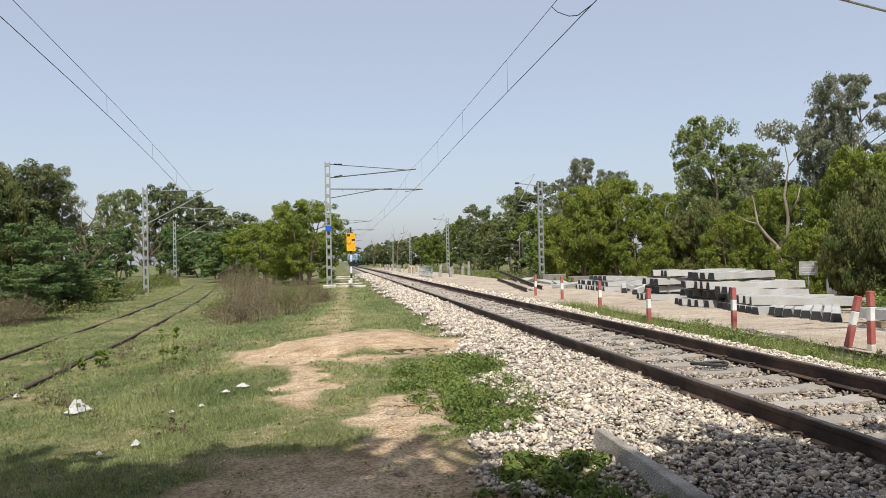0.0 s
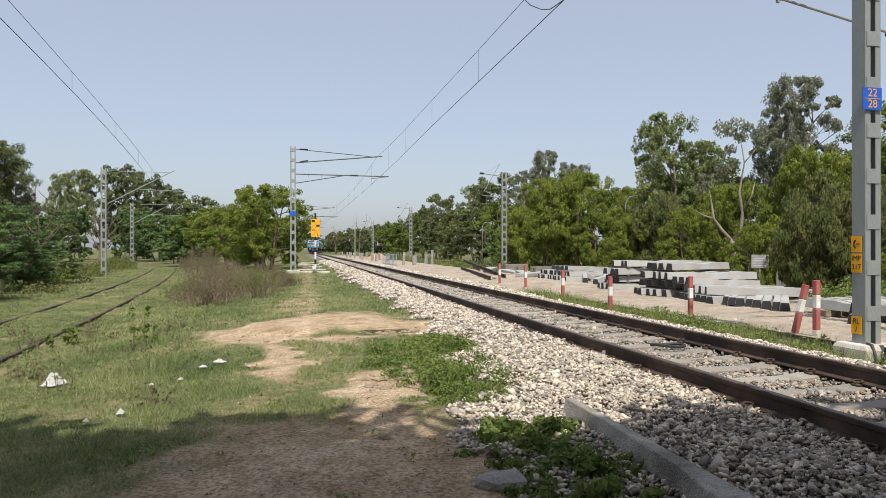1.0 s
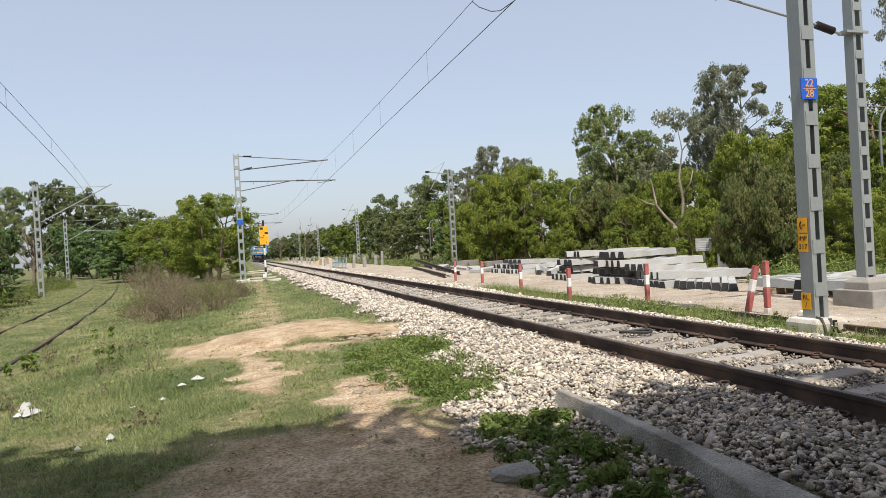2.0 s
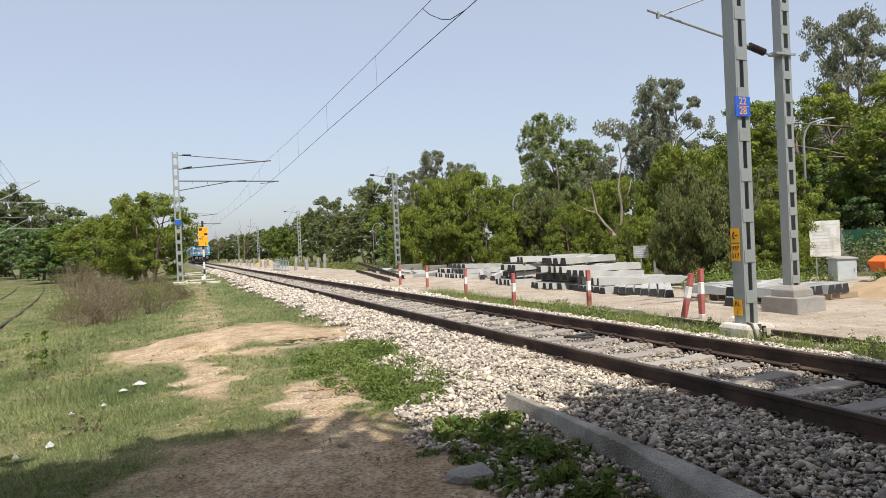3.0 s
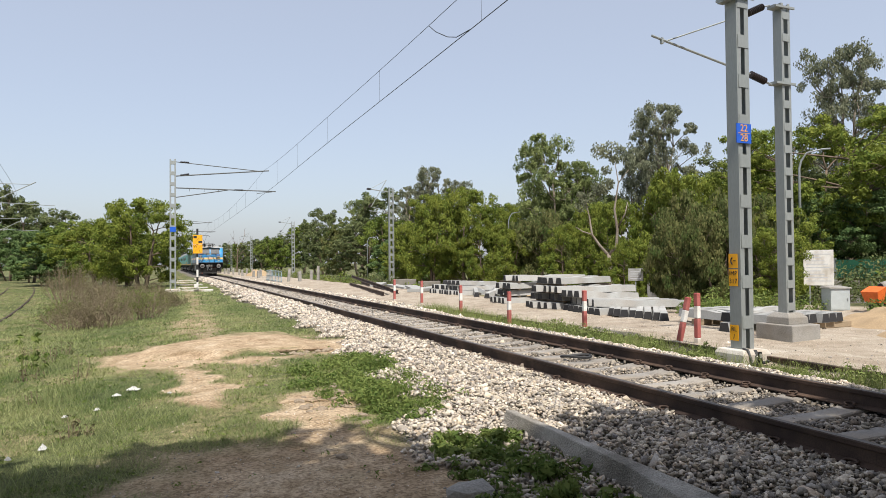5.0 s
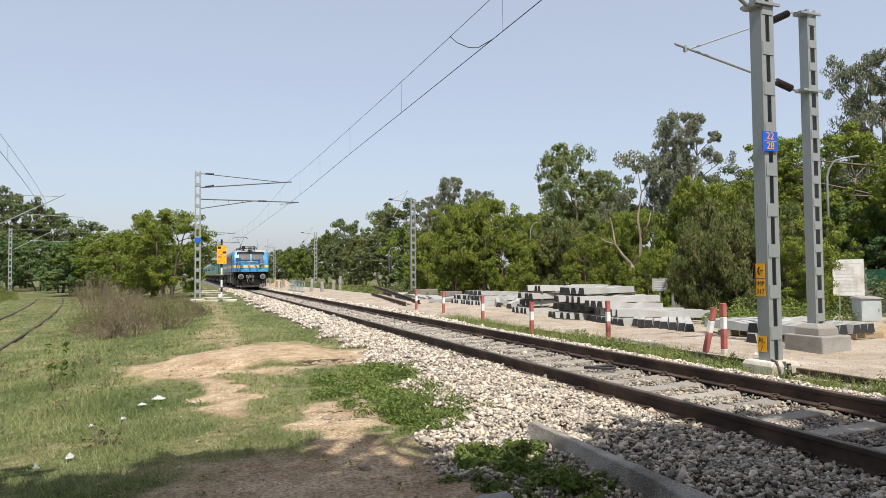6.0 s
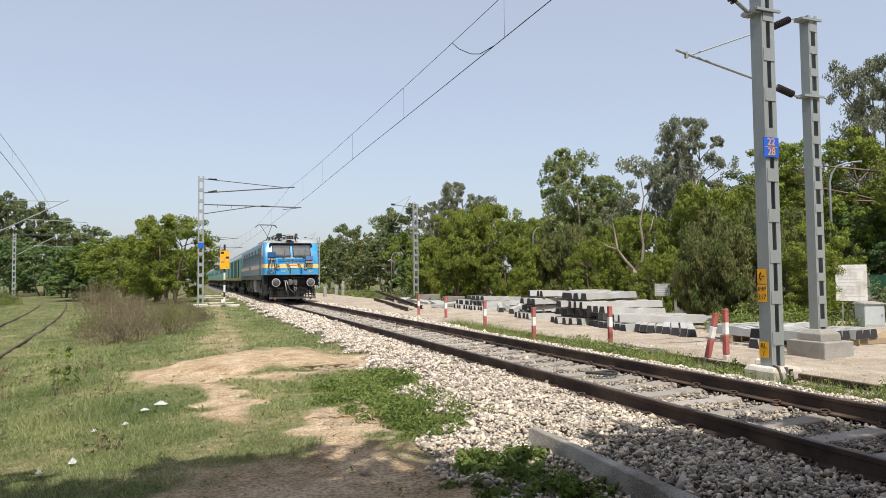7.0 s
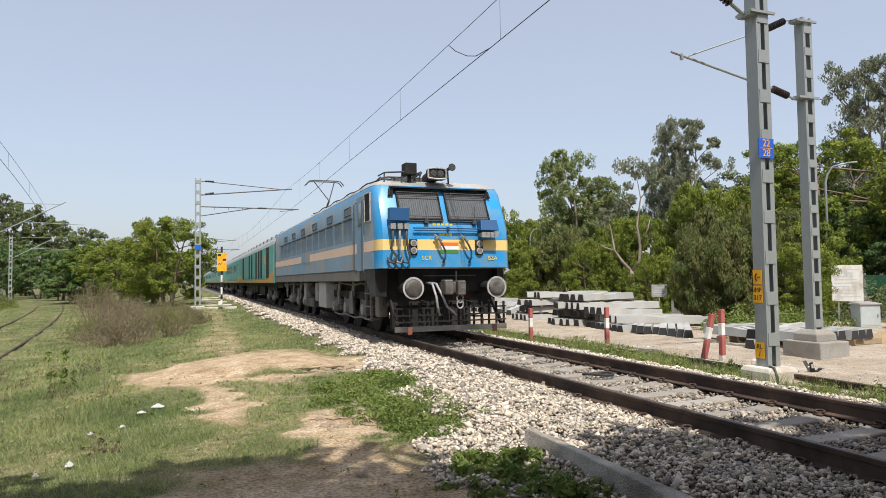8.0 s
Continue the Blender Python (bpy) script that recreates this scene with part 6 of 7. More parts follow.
# rough upright stones and posts along the far yard
random.seed(5)
for k, (x, y, h) in enumerate(((9.7, 56.8, 1.6), (10.5, 56.0, 1.2), (12.9, 63, 1.3), (12.8, 59.5, 1.9), (10.0, 70, 1.2), (11, 76, 1.3), (11, 84, 1.3), (10.2, 92, 1.4), (11.6, 98, 1.4), (9.6, 104, 1.4), (12.4, 66, 1.2),
                               (9.4, 110, 1.3), (9.9, 118, 1.3), (9.2, 126, 1.3), (9.3, 73, 1.2), (9.5, 79, 1.1), (9.1, 87, 1.2), (9.6, 96, 1.2), (9.3, 101, 1.2), (9.2, 115, 1.3))):
    h *= 0.68
    q = Shape().loft([[(sx * r, sy * r, z) for sx, sy in ((-1, -1), (1, -1), (1, 1), (-1, 1))] for r, z in ((0.12, -0.3), (0.11, h * 0.6), (0.10, h))])
    tagged(part("stone_post", q, M["concrete"], bevel=0.02, m=pose(x, y, GZ(x, y), 3 * math.sin(k * 5), 4 * math.cos(k * 3), k * 20)), "pale stone fence post beside the line", "post", group="stone posts")
gate = tagged(new("barrier_panel"), "pale blue steel barrier panel beside the line", "barrier")
BL = mat("pale_blue_paint", (0.33, 0.42, 0.47), 0.6, 0, 0.1, 3, 30, 0.05)
for k in range(12):
    part("upright", Shape().box(-0.02, 0.02, 0.8 * k, 0.8 * k + 0.05, 0, 1.0), BL, gate)
for z in (0.1, 0.5, 0.92):
    part("crossbar", Shape().box(-0.02, 0.02, 0, 8.9, z, z + 0.05), BL, gate)
gate.matrix_basis = pose(8.75, 54.5, GZ(8.7, 58))
WALLC = mat("stained_grey_wall", (0.20, 0.185, 0.16), 0.9, 0, 0.3, 2, 40, 0.4, 0.01)
for k, (x, y, w) in enumerate(((16.1, 45.5, 1.7), (18.3, 46.2, 1.8), (20.6, 44.5, 2.4))):
    tagged(part("broken_wall", Shape().box(-w / 2, w / 2, -0.15, 0.15, -0.2, 1.10 - 0.12 * k), WALLC, bevel=0.03, m=pose(x, y, GZ(x, y), 0, 0, 8 * k)), "stained grey concrete wall panel at the yard's edge", "wall", group="wall panels")
for k, (x, y, r, h) in enumerate(((11.2, 88, 1.6, 0.95), (13.8, 6.9, 2.2, 0.55), (16.4, 9.2, 2.6, 0.6), (15.5, 26, 1.8, 0.7))):
    gxs = np.linspace(-1, 1, 25)
    vv = [(a * r, b * r, h * max(0.0, 1 - a * a - b * b) ** 0.8 * (0.8 + 0.25 * float(wob(a * r + k * 7, b * r, 0.9, 13))) - 0.05) for b in gxs for a in gxs]
    ff = [(j * 25 + i, j * 25 + i + 1, (j + 1) * 25 + i + 1, (j + 1) * 25 + i) for j in range(24) for i in range(24)]
    tagged(part("sand_heap", Shape().add(vv, ff), mat("loose_sand", (0.37, 0.265, 0.155), 0.95, 0, 0.25, 2, 30, 0.6, 0.04), smooth=True, m=pose(x, y, GZ(x, y))), "heap of loose yellow sand and earth", "sand heap", group="sand heaps")

# ---- boards, cabinet, mixer, fence, lamps beyond the yard ----
FAINT = mat("faded_lettering", (0.52, 0.53, 0.55), 0.8, 0, 0.15, 4, 30, 0.02)
nb_ = tagged(new("notice_board"), "white notice board with unreadable lines on two posts", "notice board")
part("panel", Shape().box(-0.85, 0.85, -0.03, 0.03, 0.95, 2.75), M["white"], nb_, bevel=0.01)
for k in range(9):
    part("text_bar", Shape().box(-0.7, 0.7 - 0.18 * ((k * 7) % 4), -0.036, -0.031, 2.52 - 0.17 * k, 2.56 - 0.17 * k), FAINT, nb_)
for x in (-0.5, 0.5):
    part("post", Shape().box(x - 0.04, x + 0.04, -0.0, 0.05, -0.3, 0.95), M["steel"], nb_)
nb_.matrix_basis = pose(20.2, 15.6, -0.25, 0, 0, -50)
nb_.scale = (0.52, 0.52, 0.66)
sb_ = tagged(new("notice_board"), "small white notice board among the bushes", "notice board")
# white panel coloured grey and patchy: the bushes' shade is put into its colour
part("panel", Shape().box(-0.7, 0.7, -0.03, 0.03, 1.2, 2.4), mat("shaded_white_board", (0.36, 0.36, 0.35), 0.7, 0, 0.15, 3, 40, 0.05, dirt=(0.24, 0.23, 0.21), dirt_amount=0.5), sb_, bevel=0.01)
for k in range(4):
    part("text_bar", Shape().box(-0.5, 0.5 - 0.1 * (k % 2), -0.036, -0.031, 1.4 + 0.22 * k, 1.45 + 0.22 * k), FAINT, sb_)
part("post", Shape().box(-0.05, 0.05, 0.03, 0.1, -1.5, 2.2), M["steel"], sb_)
sb_.matrix_basis = pose(17.0, 21.0, GZ(17, 21) + 0.92, 0, 0, -38)
sb_.scale = (0.40, 0.46, 0.40)
cab = tagged(new("relay_cabinet"), "pale grey metal relay cabinet with a sloping lid", "cabinet")
GREY = mat("pale_grey_enamel", (0.45, 0.49, 0.49), 0.5, 0.1, 0.1, 3, 30, 0.03)
part("body", Shape().box(-0.55, 0.55, -0.4, 0.4, 0.0, 1.15), GREY, cab, bevel=0.015)
part("lid", Shape().hexa([(-0.62, -0.48, 1.15), (0.62, -0.48, 1.15), (0.62, 0.48, 1.15), (-0.62, 0.48, 1.15), (-0.6, -0.46, 1.20), (0.6, -0.46, 1.20), (0.55, 0.4, 1.28), (-0.55, 0.4, 1.28)]), M["concrete"], cab, "sloping lid")
part("door", Shape().box(-0.5, 0.5, -0.412, -0.402, 0.08, 1.08), GREY, cab)
part("door_handle", Shape().box(0.36, 0.40, -0.44, -0.412, 0.5, 0.65), M["steel"], cab)
cab.matrix_basis = pose(18.3, 13.6, -0.25, 0, 0, -18)
cab.scale = (0.54, 0.54, 0.56)
mix_ = tagged(new("concrete_mixer"), "grey and orange concrete mixer standing on wheels", "mixer")
part("drum", Shape().tube([(-0.5, 0, 1.15), (-0.35, 0, 1.12), (0.05, 0, 1.05), (0.45, 0, 0.95), (0.7, 0, 0.9)], [0.22, 0.30, 0.43, 0.42, 0.24], 20), M["concrete"], mix_, "mortar-caked drum", smooth=True)
# black disc on the closed drum paints the dark of its hollow
part("mouth", Shape().tube([(-0.515, 0, 1.153), (-0.505, 0, 1.152)], 0.19, 16), M["black"], mix_)
OR = mat("orange_machine_paint", (0.70, 0.14, 0.025), 0.55, 0, 0.2, 4, 40, 0.05)
part("frame", Shape().beam((-0.6, 0.3, 0.45), (0.9, 0.3, 0.45), 0.08, 0.1).beam((-0.6, -0.3, 0.45), (0.9, -0.3, 0.45), 0.08, 0.1).beam((0.8, 0, 0.4), (0.75, 0, 1.2), 0.3, 0.1), OR, mix_)
part("hopper", Shape().hexa([(-1.15, -0.4, 0.45), (-0.75, -0.4, 0.45), (-0.75, 0.4, 0.45), (-1.15, 0.4, 0.45), (-1.35, -0.5, 0.95), (-0.7, -0.5, 1.2), (-0.7, 0.5, 1.2), (-1.35, 0.5, 0.95)]), OR, mix_, "orange loading hopper")
for x in (-0.4, 0.7):
    for y in (-0.5, 0.5):
        part("wheel", Shape().tube([(x, y - 0.06, 0.28), (x, y + 0.06, 0.28)], 0.28, 18), M["rubber"], mix_)
mix_.matrix_basis = pose(18.95, 12.5, GZ(18.9, 12.5), 0, 0, -5)
mix_.scale = (0.52, 0.52, 0.60)
fence = tagged(new("screened_fence"), "low grey wall with green shade netting on posts above", "fence", kind="structure")
part("wall", Shape().box(-14, 14, -0.12, 0.12, -0.3, 0.72), M["concrete"], fence, bevel=0.02)
NET = mat("green_shade_net", (0.012, 0.085, 0.045), 0.8, 0, 0.3, 1.5, 40, 0.2, 0.01)
for k in range(10):
    part("net_panel", Shape().box(-14 + 2.8 * k + 0.05, -14 + 2.8 * (k + 1) - 0.05, -0.02, 0.02, 0.85, 1.62), NET, fence)
for k in range(11):
    part("fence_post", Shape().box(-14 + 2.8 * k - 0.05, -14 + 2.8 * k + 0.05, -0.06, 0.06, 0.7, 1.7), M["steel"], fence)
fence.matrix_basis = pose(29.5, 15.0, -0.4, 0, 0, -62)


def street_lamp(x, y, h, rot):
    t = tagged(new("street_lamp"), "grey street lamp with a curved arm above the trees", "street lamp", group="street lamps")
    part("pole", Shape().tube([(0, 0, -0.5), (0, 0, h * 0.9), (0.08, 0, h * 0.95), (0.28, 0, h), (0.8, 0, h + 0.10)], [0.06, 0.045, 0.04, 0.035, 0.03], 8), M["steel"], t, smooth=True)
    part("lamp_head", Shape().box(0.78, 1.12, -0.07, 0.07, h + 0.06, h + 0.13), M["steel"], t, bevel=0.02)
    t.matrix_basis = pose(x, y, GZ(x, y), 0, 0, rot)


street_lamp(24.0, 19.3, 6.3, -50)
street_lamp(23.9, 44.0, 6.0, -20)
street_lamp(24.0, 82.0, 5.6, 0)

# ---- signal post with boards by the path ----
sp = tagged(new("whistle_post"), "black and white banded post with two amber boards", "signal post")
z = 0.0
for k, h in enumerate((0.42, 0.3, 0.42, 0.3, 0.42, 0.3, 0.3, 0.3, 0.4, 0.36)):
    part("band", Shape().tube([(0, 0, z), (0, 0, z + h)], 0.06, 12), M["white" if k % 2 == 0 else "black"], sp)
    z += h
for z0, word in ((2.63, ""), (2.08, "W")):
    bd = part("board", Shape().box(-0.25, 0.27, -0.10, -0.075, z0, z0 + 0.52), M["yellow"], sp, "amber board")
    part("diagonal", Shape().beam((-0.22, -0.104, z0 + 0.05), (0.24, -0.104, z0 + 0.47), 0.004, 0.02, (0, 1, 0)), M["black"], bd)
    if word:
        text_mesh("lettering", "W", 0.22, M["black"], bd, pose(-0.11, -0.105, z0 + 0.40, 90, 0, 0))
        text_mesh("lettering", "L", 0.22, M["black"], bd, pose(0.15, -0.105, z0 + 0.13, 90, 0, 0))
    else:
        part("text_bar", Shape().box(-0.22, -0.03, -0.106, -0.101, z0 + 0.33, z0 + 0.47), M["black"], bd)
        part("text_bar", Shape().box(0.05, 0.25, -0.106, -0.101, z0 + 0.06, z0 + 0.18), M["black"], bd)
part("indicator_box", Shape().box(-0.18, 0.02, -0.12, 0.06, 0.10, 0.32), M["white"], sp, bevel=0.01)
sp.matrix_basis = pose(1.77, 41.0, -0.16)
for k, y in enumerate((41.3, 46.5, 53, 60, 68)):
    tagged(part("cross_slab", Shape().box(-0.05, 1.8, -0.14, 0.14, -0.2, 0.05), M["pale_concrete"], bevel=0.02, m=pose(0.85, y, GZ(1.3, y) + 0.05)), "concrete slab laid across the ditch beside the path", "slab", group="cross slabs")

# ---- foreground: beam, stones, litter ----
cb = Shape()
cb.loft([[(x0, y, -0.42), (x1, y, -0.42), (x3, y, z1), (x2, y, z0)] for y, x0, x1, x2, x3, z0, z1 in
         ((5.44, 2.79, 2.91, 2.875, 2.955, -0.085, -0.095), (4.6, 2.79, 2.91, 2.85, 2.94, -0.08, -0.09), (3.6, 2.77, 2.92, 2.80, 2.93, -0.08, -0.085),
          (3.1, 2.70, 2.94, 2.71, 2.92, -0.08, -0.08), (2.6, 2.60, 2.90, 2.60, 2.88, -0.08, -0.08), (1.0, 2.40, 2.80, 2.40, 2.78, -0.09, -0.09))])
tagged(part("concrete_beam", cb, mat("rough_weathered_concrete", (0.40, 0.37, 0.325), 0.95, 0, 0.35, 5, 70, 1.0, 0.02, dirt=(0.20, 0.18, 0.15), dirt_amount=0.6), bevel=0.012), "rough grey concrete beam lying beside the ballast", "beam")
random.seed(3)
EARTHY = mat("earth_stained_stone", (0.27, 0.215, 0.155), 0.95, 0, 0.3, 12, 60, 0.5, 0.01)


def rock(name, x, y, r, material, label, cat="stone"):
    bm = bmesh.new()
    bmesh.ops.create_icosphere(bm, subdivisions=2, radius=1)
    for v in bm.verts:
        n_ = noise.noise(v.co * 1.3 + Vector((x * 7, y * 3, r)))
        v.co *= 1 + 0.35 * n_
        v.co = Vector((v.co.x * r * 1.25, v.co.y * r * 0.9, max(v.co.z, -0.4) * r * 0.55))
    me = bpy.data.meshes.new(name)
    bm.to_mesh(me)
    bm.free()
    me.materials.append(material)
    return tagged(part(name, me, None, m=pose(x, y, GZ(x, y) + r * 0.12, 0, 0, x * 90)), label, cat, group="loose stones" if cat == "stone" else "")


rock("stone", 1.87, 4.05, 0.14, M["concrete"], "pale flat stone lying on the path")
for k in range(26):
    x, y = random.uniform(0.9, 2.2), random.uniform(5.0, 12.2)
    rock("stone", x, y, random.uniform(0.02, 0.05), EARTHY, "small loose stone on the bare earth")
for k in range(12):
    x, y = random.uniform(1.8, 2.7), random.uniform(11.3, 11.9)
    rock("stone", x, y, random.uniform(0.03, 0.07), EARTHY, "broken stone at the washed-out step")
CRUST = mat("dry_earth_crust", (0.40, 0.30, 0.195), 0.95, 0, 0.3, 6, 50, 0.8, 0.02, dirt=(0.27, 0.19, 0.12), dirt_amount=0.5, dirt_scale=4)


def earth_ledge(x0, x1, y, thick, depth, lift, label):
    """A crust of hard earth left standing where the soil below has washed out; its edge is ragged."""
    s = Shape()
    n = int((x1 - x0) / 0.06)
    loops = []
    for k in range(n + 1):
        x = x0 + (x1 - x0) * k / n
        w = math.sin(math.pi * k / n) ** 0.4
        front = y + random.uniform(-0.05, 0.05) + 0.06 * math.sin(k * 0.7)
        z = GZ(x, y) + lift * w
        loops.append([(x, front, z - thick), (x, front - 0.012, z - thick * 0.4), (x, front + 0.02, z), (x, front + depth, z - 0.01 - lift * 0.6), (x, front + depth, z - 0.2)])
    s.loft(loops)
    tagged(part("earth_ledge", s, CRUST), label, "earth")


earth_ledge(1.55, 2.75, 11.62, 0.05, 0.5, 0.08, "ragged ledge of hard earth over a washed-out hollow")
earth_ledge(1.15, 1.75, 7.55, 0.03, 0.25, 0.025, "small broken edge of hard earth on the path")
for k in range(14):
    rock("stone", random.uniform(1.1, 1.95), random.uniform(6.9, 7.9), random.uniform(0.025, 0.06), EARTHY, "loose stone at the broken edge of the path")
PLASTIC = mat("crumpled_white_plastic", (0.50, 0.49, 0.47), 0.6, 0, 0.08, 6, 30, 0.3, 0.01)


def litter(x, y, w, h, seed):
    random.seed(seed)
    n_ = 9
    vv = []
    for j in range(n_):
        for i in range(n_):
            vv.append(((i / 8 - 0.5) * w * 2 + random.uniform(-0.2, 0.2) * w * 0.3, (j / 8 - 0.5) * w * 1.3, h * max(0, math.sin(math.pi * i / 8) * math.sin(math.pi * j / 8)) * random.uniform(0.4, 1.2)))
    top_ = [(j * n_ + i, j * n_ + i + 1, (j + 1) * n_ + i + 1, (j + 1) * n_ + i) for j in range(8) for i in range(8)]
    ob = part("plastic_litter", Shape().add(vv, top_), PLASTIC, m=pose(x, y, GZ(x, y) + 0.03, 0, 0, seed * 31))
    so = ob.modifiers.new("thick", "SOLIDIFY")
    so.thickness = 0.006
    tagged(ob, "crumpled white plastic litter in the grass", "litter", group="litter")


for k, (x, y, w, h) in enumerate(((-2.25, 9.0, 0.17, 0.17), (-1.02, 6.95, 0.075, 0.07), (-1.22, 6.6, 0.04, 0.05), (-0.37, 9.3, 0.12, 0.07), (-0.55, 9.1, 0.08, 0.04), (-0.7, 8.35, 0.045, 0.05), (-1.01, 8.3, 0.05, 0.04), (-3.45, 10.2, 0.09, 0.08), (0.05, 8.7, 0.04, 0.03))):
    litter(x, y, w * (0.8 if k == 0 else 0.62), h * (0.85 if k == 0 else 0.55), k + 2)

# dark scrap between the rails and a red rag in the grass
sc = Shape().tube([(0.22 * math.cos(a), 0.10 * math.sin(a), 0.025 + 0.012 * math.sin(2 * a)) for a in np.linspace(0, 2 * math.pi, 17)], 0.022, 6)
tagged(part("rubber_loop", sc, M["rubber"], m=pose(5.62, 8.35, -0.165, 0, 0, -20)), "dark loop of old rubber lying between the rails", "scrap")
litter(-2.55, 5.75, 0.12, 0.08, 31)
rag = [o for o in bpy.data.objects if o.name.startswith("plastic_litter")][-1]
rag.name = "cloth_rag"
rag.data.materials[0] = M["red"]
rag["label"], rag["category"] = "crumpled dull red rag lying in the grass", "rag"
# ---- a dark bird low over the yard's edge ----
bird = tagged(new("bird"), "small dark bird with a white wing patch, flying low", "bird")
part("body", Shape().tube([(-0.15, 0, -0.01), (-0.06, 0, 0.0), (0.0, 0, 0.02), (0.07, 0, 0.025), (0.11, 0, 0.03)], [0.012, 0.03, 0.035, 0.025, 0.008], 8), M["black"], bird, smooth=True)
part("head", Shape().tube([(0.09, 0, 0.035), (0.115, 0, 0.045), (0.14, 0, 0.045), (0.165, 0, 0.04)], [0.015, 0.024, 0.02, 0.003], 8), M["black"], bird, smooth=True)
for sgn in (-1, 1):
    part("wing", Shape().hexa([(-0.04, sgn * 0.02, 0.02), (0.04, sgn * 0.02, 0.02), (0.0, sgn * 0.10, 0.20), (-0.05, sgn * 0.10, 0.20), (-0.04, sgn * 0.03, 0.028), (0.04, sgn * 0.03, 0.028), (0.0, sgn * 0.11, 0.20), (-0.05, sgn * 0.11, 0.20)]),
         M["black"], bird, "dark wing")
    part("wing_patch", Shape().hexa([(-0.02, sgn * 0.055, 0.10), (0.015, sgn * 0.055, 0.10), (0.0, sgn * 0.09, 0.17), (-0.03, sgn * 0.09, 0.17), (-0.02, sgn * 0.075, 0.10), (0.015, sgn * 0.075, 0.10), (0.0, sgn * 0.105, 0.17), (-0.03, sgn * 0.105, 0.17)]),
         M["white"], bird, "white wing patch")


# ---- grass, weeds, shrubs ----
def blades(name, x, y, h, w, lean, material, label, dz=0.0):
    n = len(x)
    a = rng.uniform(0, 2 * math.pi, n)
    z = ground_z(x, y) + dz - 0.01
    base = np.stack([x, y, z], 1)
    s = np.stack([np.cos(a), np.sin(a), np.zeros(n)], 1) * (w / 2)[:, None]
    b = rng.uniform(0, 2 * math.pi, n)
    tip = base + np.stack([np.cos(b) * lean * h, np.sin(b) * lean * h, h], 1)
    v = np.stack([base - s, base + s, tip], 1).reshape(-1, 3)
    return tagged(new(name, cloud(name, v, np.arange(n * 3).reshape(n, 3), material)), label, "grass", kind="stuff")


def meadow(x0, x1, y0, y1, n, hmean, wmean, name="grass"):
    x, y = rng.uniform(x0, x1, n), rng.uniform(y0, y1, n)
    clump = 0.5 + 0.5 * wob(x, y, 0.8, 14) + 0.35 * wob(x, y, 2.6, 15)
    bare = np.maximum(np.maximum(dirt_at(x, y), ballast_at(x, y)), yard_at(x, y))
    p = np.clip(0.62 + 0.55 * clump, 0.12, 1) * (1 - smooth01(bare, 0.2, 0.72))
    near_rail = np.minimum(np.abs(x - siding_x(y) - HALF), np.abs(x - siding_x(y) + HALF))
    p = p * np.where(near_rail < 0.055, 0.0, 1.0)
    k = rng.random(n) < p
    x, y, clump = x[k], y[k], clump[k]
    m = len(x)
    h = hmean * rng.uniform(0.35, 1.5, m) * (0.55 + 0.6 * np.clip(clump, 0, 1.5))
    blades(name, x, y, h * np.where(np.abs(x - siding_x(y)) < 1.3, 0.6, 1.0), wmean * rng.uniform(0.6, 1.4, m), 0.75, M["grass"], "short dry green grass beside the path")


meadow(-4.2, 3.4, 2.3, 8.0, 120000, 0.048, 0.007)
meadow(-6.5, 3.6, 8.0, 14.0, 110000, 0.052, 0.010)
meadow(-10.0, 3.8, 14.0, 26.0, 80000, 0.07, 0.018)
meadow(-18.0, 4.0, 26.0, 60.0, 60000, 0.09, 0.035)


gx_, gy_ = rng.uniform(-4.2, -0.3, 26000), rng.uniform(5.5, 14.0, 26000)
ok_ = rng.random(26000) < np.clip(-0.05 + 0.75 * wob(gx_, gy_, 2.1, 23), 0.0, 1) * (1 - smooth01(dirt_at(gx_, gy_), 0.1, 0.5))
gx_, gy_ = gx_[ok_], gy_[ok_]
blades("tall_grass", gx_, gy_, rng.uniform(0.07, 0.20, len(gx_)), rng.uniform(0.005, 0.009, len(gx_)), 0.45, M["grass"], "taller thin yellow-green grass in drifts")


def low_leaves(n, x0, x1, y0, y1, size):
    """Rosettes and fallen leaves low in the turf, in drifts."""
    x, y = rng.uniform(x0, x1, n), rng.uniform(y0, y1, n)
    bare = np.maximum(np.maximum(dirt_at(x, y), ballast_at(x, y)), yard_at(x, y))
    k = rng.random(n) < np.clip(0.35 + 0.75 * wob(x, y, 0.9, 21), 0.02, 1) * (1 - 0.85 * smooth01(bare, 0.2, 0.8))
    x, y = x[k], y[k]
    c = np.stack([x, y, ground_z(x, y) + 0.018], 1)
    v, f = leaves(c, np.full(len(c), 0.05), 5, size, 0.0, 0.25)
    return tagged(new("turf_leaves", cloud("turf_leaves", v, f, M["weed"])), "low broad leaves growing in the turf", "grass", kind="stuff")


low_leaves(5200, -4.5, 3.0, 2.6, 9.0, 0.030)
low_leaves(4200, -7.0, 3.0, 9.0, 18.0, 0.045)


